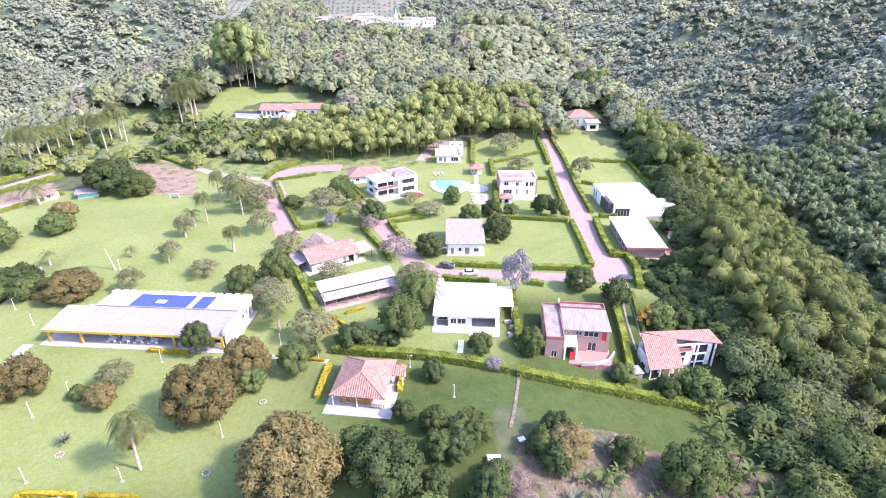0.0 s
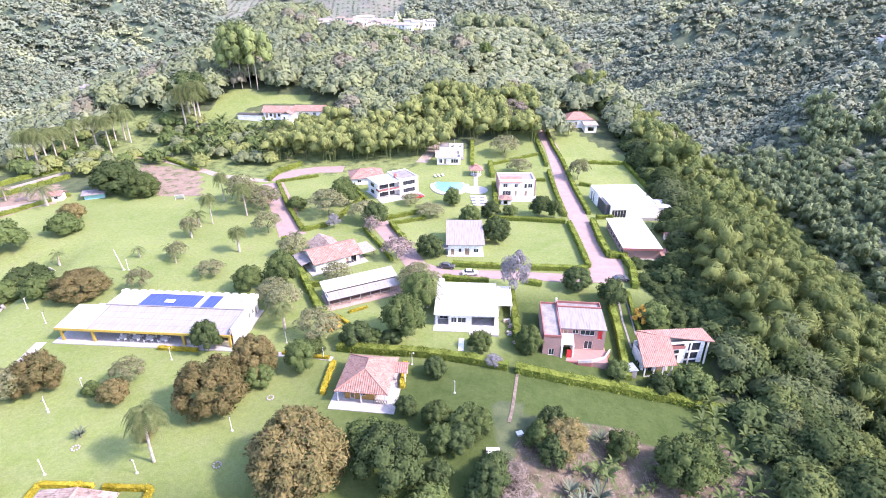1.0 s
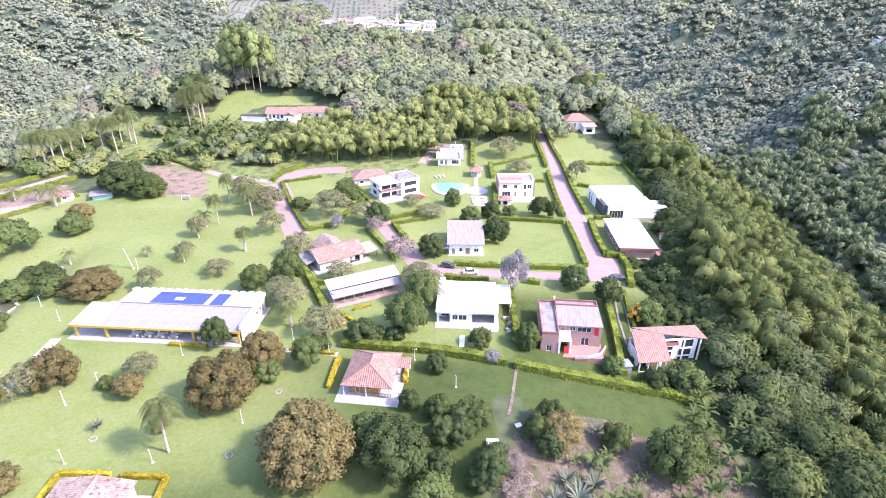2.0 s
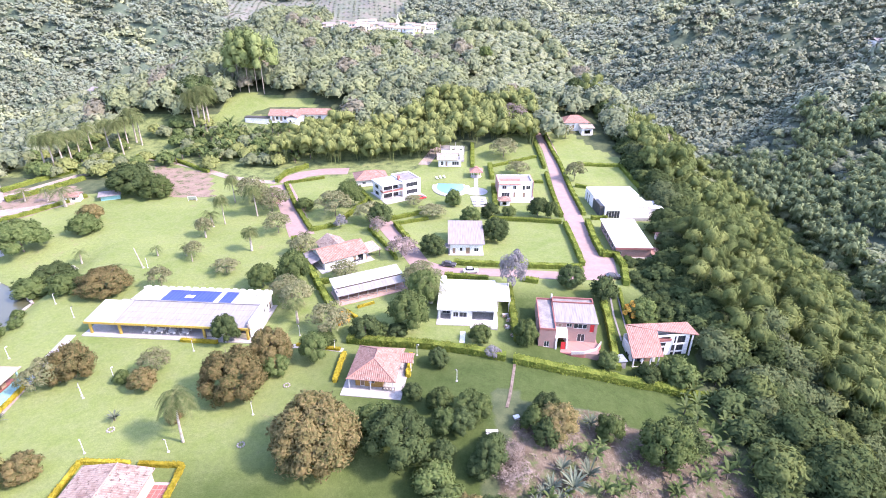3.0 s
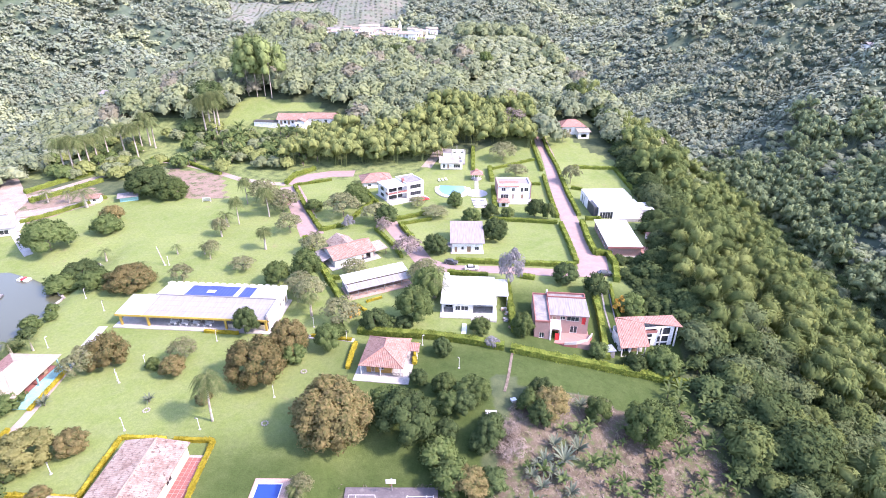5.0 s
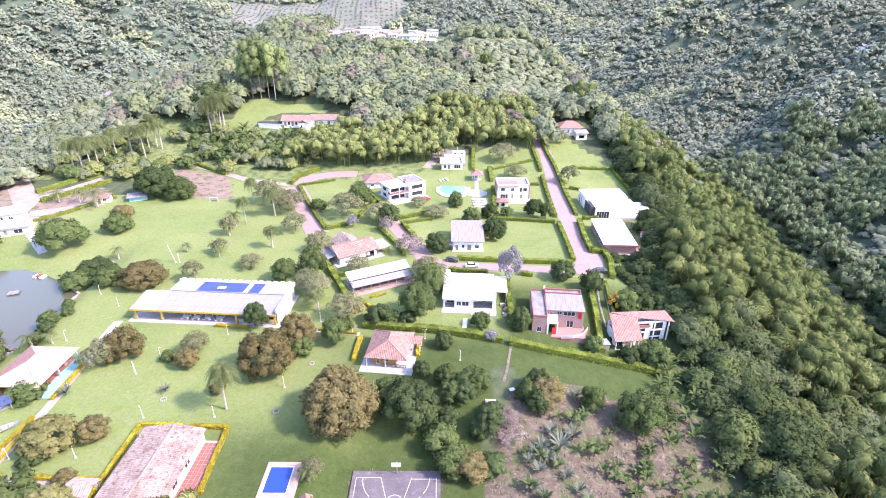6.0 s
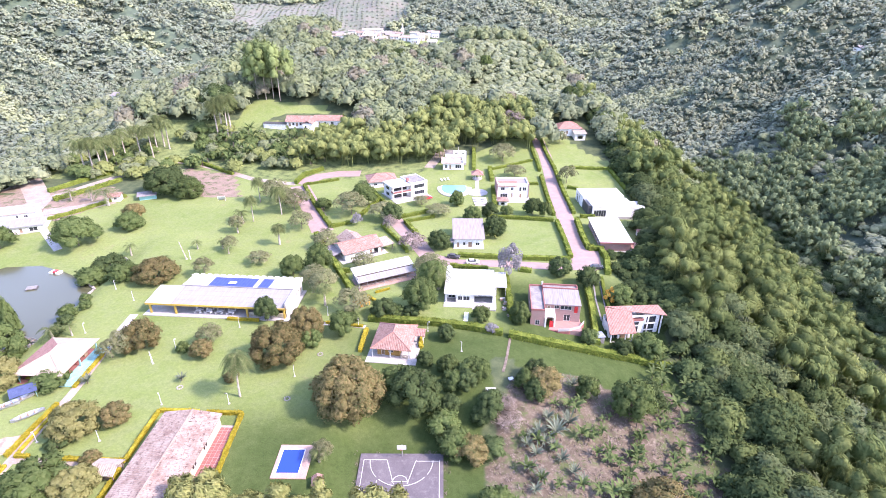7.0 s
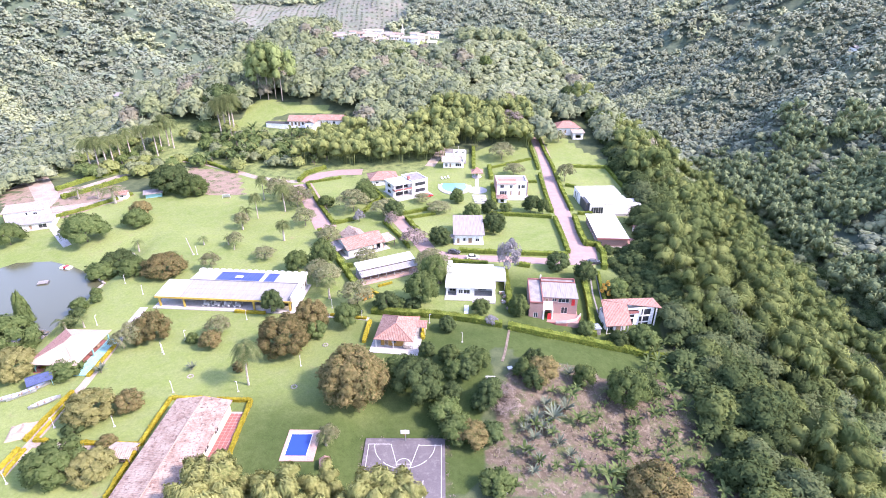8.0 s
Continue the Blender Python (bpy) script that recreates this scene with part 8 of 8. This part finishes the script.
# ---- woods ----
CLUMPS = [fountain(k, 6, 215, 0.52, 0.24, tuft=1.85) for k in range(1, 7)]
SLOPECLUMPS = [fountain(k, 5, 100, 0.75, 0.25, tuft=2.0) for k in range(21, 26)]
BELTCLUMPS = [fountain(k, 6, 60, 0.7, tall=(6.5, 12.0)) for k in range(11, 15)]
FARCLUMPS = [fountain(k, 5, 26, 1.0, 0.4, rings=4, segs=5) for k in range(51, 55)]
COURTCLUMPS = [fountain(k, 9, 400, 0.42, 0.2, (7.2, 10.0), (1.5, 3.5), 1.3) for k in range(61, 64)]
NEARCROWNS = [tufted(k, 14, 130, 0.085, 0.38, jitter=0.5, foot=True) for k in (24, 25, 26, 27)]
CROWNS = [tufted(k, 9, 44, 0.15, 0.42, segs=5, foot=True, lit=0.35) for k in (21, 22, 23, 28)]
MIDCROWNS = [tufted(k, 5, 34, 0.145, 0.5, flat=0.8, segs=5, jitter=0.4, foot=True, lit=0.5) for k in range(31, 37)]
FARCROWNS = [tufted(k, 4, 22, 0.19, 0.5, flat=0.85, slim=0.65, segs=5, rings=1, jitter=0.3, hull=0.68, reach=0.75, lit=0.6) for k in range(41, 49)]


WOOD_EDGE = [(-40, 62), (46, 58), (84, 62), (101, 63), (106, 61), (132, 61), (136, 68), (158, 72), (168, 80), (190, 80), (215, 82), (260, 86), (330, 75)]


def bamboo_near(x, y):
    """Bamboo on the ravine side beyond the houses, with breaks where broadleaf trees stand."""
    r = right_of(x, y)
    if y < 56:
        return x > 74 and r < 60 and in_view(x, y, 30)
    return x > lerp_along(y, WOOD_EDGE) + 5 and x < 190 and y > 90 + 0.22 * (x - 60) and in_view(x, y, 30) and wobble(x + 12, y + 8, 62) > -0.3




def bush_near(x, y):
    return x > lerp_along(y, WOOD_EDGE) and x < 225 and in_view(x, y, 30) and not bamboo_near(x, y)


BELT = [(-77.6, 228.3), (-72.0, 252.4), (-57.1, 258.6), (-30.8, 259.4), (-18.2, 272.6), (1.7, 294.0), (5.4, 278.0), (-5.4, 233.9), (-40.9, 224.5)]


def bamboo_ridge(x, y):
    belt = in_poly(x, y, BELT)
    knoll = -14 < x < 44 and 250 < y < 292
    return belt or knoll


def flank(x, y):
    """The open shoulder of the ridge, under low bright shrubs."""
    return y > 300 and right_of(x, y) > -62 + 0.16 * (y - 300) and right_of(x, y) < 14 and y < 425


def court_bamboo(x, y):
    return -46 < x < -9 and 17 < y < 33 - 0.12 * abs(x + 28)


def wood_ridge(x, y):
    r, l = right_of(x, y), left_of(x, y)
    if in_poly(x, y, LAWNS[1]) or in_poly(x, y, LAWNS[2]) or bamboo_ridge(x, y) or flank(x, y):
        return False
    village_gap = y > 385 and -95 < x < 8
    return y > 268 - 14 * smooth(-58, -48, x) and r < 40 and l < 30 and y < 470 and not village_gap and not (-116 < x < -54 and y < 281) and not (52 < x < 82 and y < 284)


def woods_left(x, y):
    l = left_of(x, y)
    return (l > 2 or (y > 232 and x < -132)) and x > -330 and y < 520 and y > 150 and in_view(x, y, 30) and wobble(x, y, 120) > -0.45


def placed(rows, wide, tall, sink=0.5, lift=0.0):
    return [(x, y, height(x, y) - sink + lift, wide * s ** 1.5, tall * s ** 1.5, a) for x, y, s, a in rows]


def clumps(rows):
    """Bamboo clumps on their ground, each with its own size."""
    return [(x, y, height(x, y) - 0.3, 1.05 * v, 0.95 * v, a) for x, y, v, a in rows]


def shrub_edge(x, y):
    e = lerp_along(y, WOOD_EDGE)
    return e - 2 < x < e + 12 and in_view(x, y, 30)


thicket = clumps(spread(55, 190, -30, 330, 7.6, bamboo_near, 1))
BAMBOOS = [(BAMBOO, 6, "green"), (SLOPELEAF, 3, "yellow_green")]
shared_out("bamboo_thicket", CLUMPS, [r for r in thicket if r[0] < 105 and r[1] < 165], BAMBOOS, "thicket of arching feathery bamboo on the slope", "bamboo")
shared_out("bamboo_slope", SLOPECLUMPS, [r for r in thicket if not (r[0] < 105 and r[1] < 165)], BAMBOOS, "slope of arching feathery bamboo above the ravine", "bamboo")
scatter("bamboo_stand", COURTCLUMPS, clumps(spread(-50, -6, 10, 36, 4.8, court_bamboo, 8)), COURTLEAF, "stand of feathery bamboo beside the court", "bamboo")
slope = placed(spread(50, 225, -30, 330, 5.6, bush_near, 2), 4.4, 4.8, lift=1.2)
shared_out("slope_trees", NEARCROWNS, [r for r in slope if r[0] < 125], [(WOODS, 3, "green"), (DEEP, 6, "dark_green"), (BAMBOO, 2, "yellowish")], "trees and creepers covering the ravine side")
ravine = placed(spread(125, 225, -30, 330, 5.2, bush_near, 6), 3.7, 4.2, lift=1.2)
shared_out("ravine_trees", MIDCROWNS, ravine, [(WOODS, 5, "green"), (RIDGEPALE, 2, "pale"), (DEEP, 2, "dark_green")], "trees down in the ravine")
scatter("edge_shrubs", CROWNS, placed(spread(45, 100, -20, 300, 4.0, shrub_edge, 12), 2.9, 3.0, lift=0.5), DEEP, "shrubs and creepers along the edge of the wood")
scatter("lane_shrubs", CROWNS, placed(spread(52, 63, 100, 134, 2.4, lambda x, y: x > 52.5 + 2 * math.sin(y * 0.5), 17), 1.7, 1.5, lift=0.3), DEEP, "low dark shrubs and creepers beyond the lane", "shrubs")
scatter("bamboo_belt", BELTCLUMPS, clumps(spread(-110, 90, 205, 430, 6.2, bamboo_ridge, 3)), BELTLEAF, "belt of yellow-green bamboo behind the gardens", "bamboo")
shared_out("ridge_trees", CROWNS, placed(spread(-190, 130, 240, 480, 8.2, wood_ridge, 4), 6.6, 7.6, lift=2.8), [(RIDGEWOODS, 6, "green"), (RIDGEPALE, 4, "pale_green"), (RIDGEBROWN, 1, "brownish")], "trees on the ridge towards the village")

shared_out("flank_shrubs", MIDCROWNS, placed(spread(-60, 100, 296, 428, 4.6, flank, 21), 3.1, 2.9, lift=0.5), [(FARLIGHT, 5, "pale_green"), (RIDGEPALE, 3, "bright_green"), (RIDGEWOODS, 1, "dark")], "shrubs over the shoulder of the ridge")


def orchard(x, y):
    return -225 < x < -58 and 206 < y < 262 and left_of(x, y) < 40 and not in_poly(x, y, LAWNS[1]) and not in_poly(x, y, BELT) and wobble(x, y, 34) > -0.15 and not in_poly(x, y, SOILS[1]) and not (x > -100 and y < 222)


shared_out("orchard_trees", CROWNS, placed(spread(-225, -58, 206, 268, 6.0, orchard, 9), 3.3, 3.4, lift=1.4), [(GREEN, 3, "green"), (RIDGEPALE, 3, "pale_green"), (BELTLEAF, 4, "yellow_green")], "mixed fruit trees and shrubs below the farmhouse")
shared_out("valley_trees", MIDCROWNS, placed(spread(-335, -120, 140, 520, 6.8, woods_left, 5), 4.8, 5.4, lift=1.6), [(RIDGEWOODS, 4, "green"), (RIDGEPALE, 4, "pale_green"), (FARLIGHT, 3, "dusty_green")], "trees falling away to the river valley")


def grove(x, y):
    """Bamboo on the lower flank across the ravine."""
    return 205 < x < 330 and 60 < y < 420 and height(x, y) < -12 + 14 * wobble(x, y, 60) and wobble(x + 40, y, 75) > -0.25


scatter("ravine_bamboo", FARCLUMPS, clumps(spread(205, 330, 60, 420, 7.5, lambda x, y: grove(x, y) and in_view(x, y, 60), 14)), RAVINE, "bamboo groves low on the far side of the ravine", "bamboo")


def far_ring(x, y, near, far):
    d = math.hypot(x, y)
    if d > 400 and in_poly(x, y, FIELD):
        return False
    if not (near <= d < far) or abs(x) > (y + 40) * 0.86 + 40:
        return False
    if y < 480 and right_of(x, y) < 50 and left_of(x, y) < 60:
        return False
    if x > 0 and y < 330 and x < 215 or (x < 0 and y < 520 and x > -325):
        return False
    return True


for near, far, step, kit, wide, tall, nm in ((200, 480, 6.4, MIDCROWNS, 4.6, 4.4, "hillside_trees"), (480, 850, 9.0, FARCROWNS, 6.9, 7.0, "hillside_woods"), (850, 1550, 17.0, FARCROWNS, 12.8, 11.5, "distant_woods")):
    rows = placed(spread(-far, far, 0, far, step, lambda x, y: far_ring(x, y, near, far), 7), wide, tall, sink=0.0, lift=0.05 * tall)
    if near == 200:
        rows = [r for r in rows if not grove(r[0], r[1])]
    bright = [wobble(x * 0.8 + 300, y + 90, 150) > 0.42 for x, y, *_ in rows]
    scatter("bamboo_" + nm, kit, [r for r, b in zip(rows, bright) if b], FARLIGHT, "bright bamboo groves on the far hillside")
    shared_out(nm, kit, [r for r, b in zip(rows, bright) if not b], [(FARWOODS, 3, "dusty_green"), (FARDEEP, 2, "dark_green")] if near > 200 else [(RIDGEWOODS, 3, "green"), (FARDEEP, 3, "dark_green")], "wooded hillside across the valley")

rows = []
for i in range(-80, 80):
    for j in range(140):
        x, y = i * 11.0 + 3 * math.sin(j * 0.4), 600 + j * 9.0
        if in_poly(x, y, FIELD) and math.sin(i * 7.1 + j * 3.3) > -0.6:
            rows.append((x, y, height(x, y), 3.0, 2.4, i + j))
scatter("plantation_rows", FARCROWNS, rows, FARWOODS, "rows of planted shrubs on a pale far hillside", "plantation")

# far tall trees on the ridge
plant("tall", [(-110.4, 295.6, 39, 12), (-101.7, 294.3, 36, 11), (-115.7, 296.9, 30, 9), (-106.3, 297.1, 33, 9)], "ridge trees", "")
plant("dense", [(-132.2, 281.1, 16, 14), (25.2, 375.1, 9, 6), (-36.7, 366.0, 12, 10), (-68.8, 343.4, 12, 9)], "ridge trees", "tall broadleaf tree standing above the ridge wood")
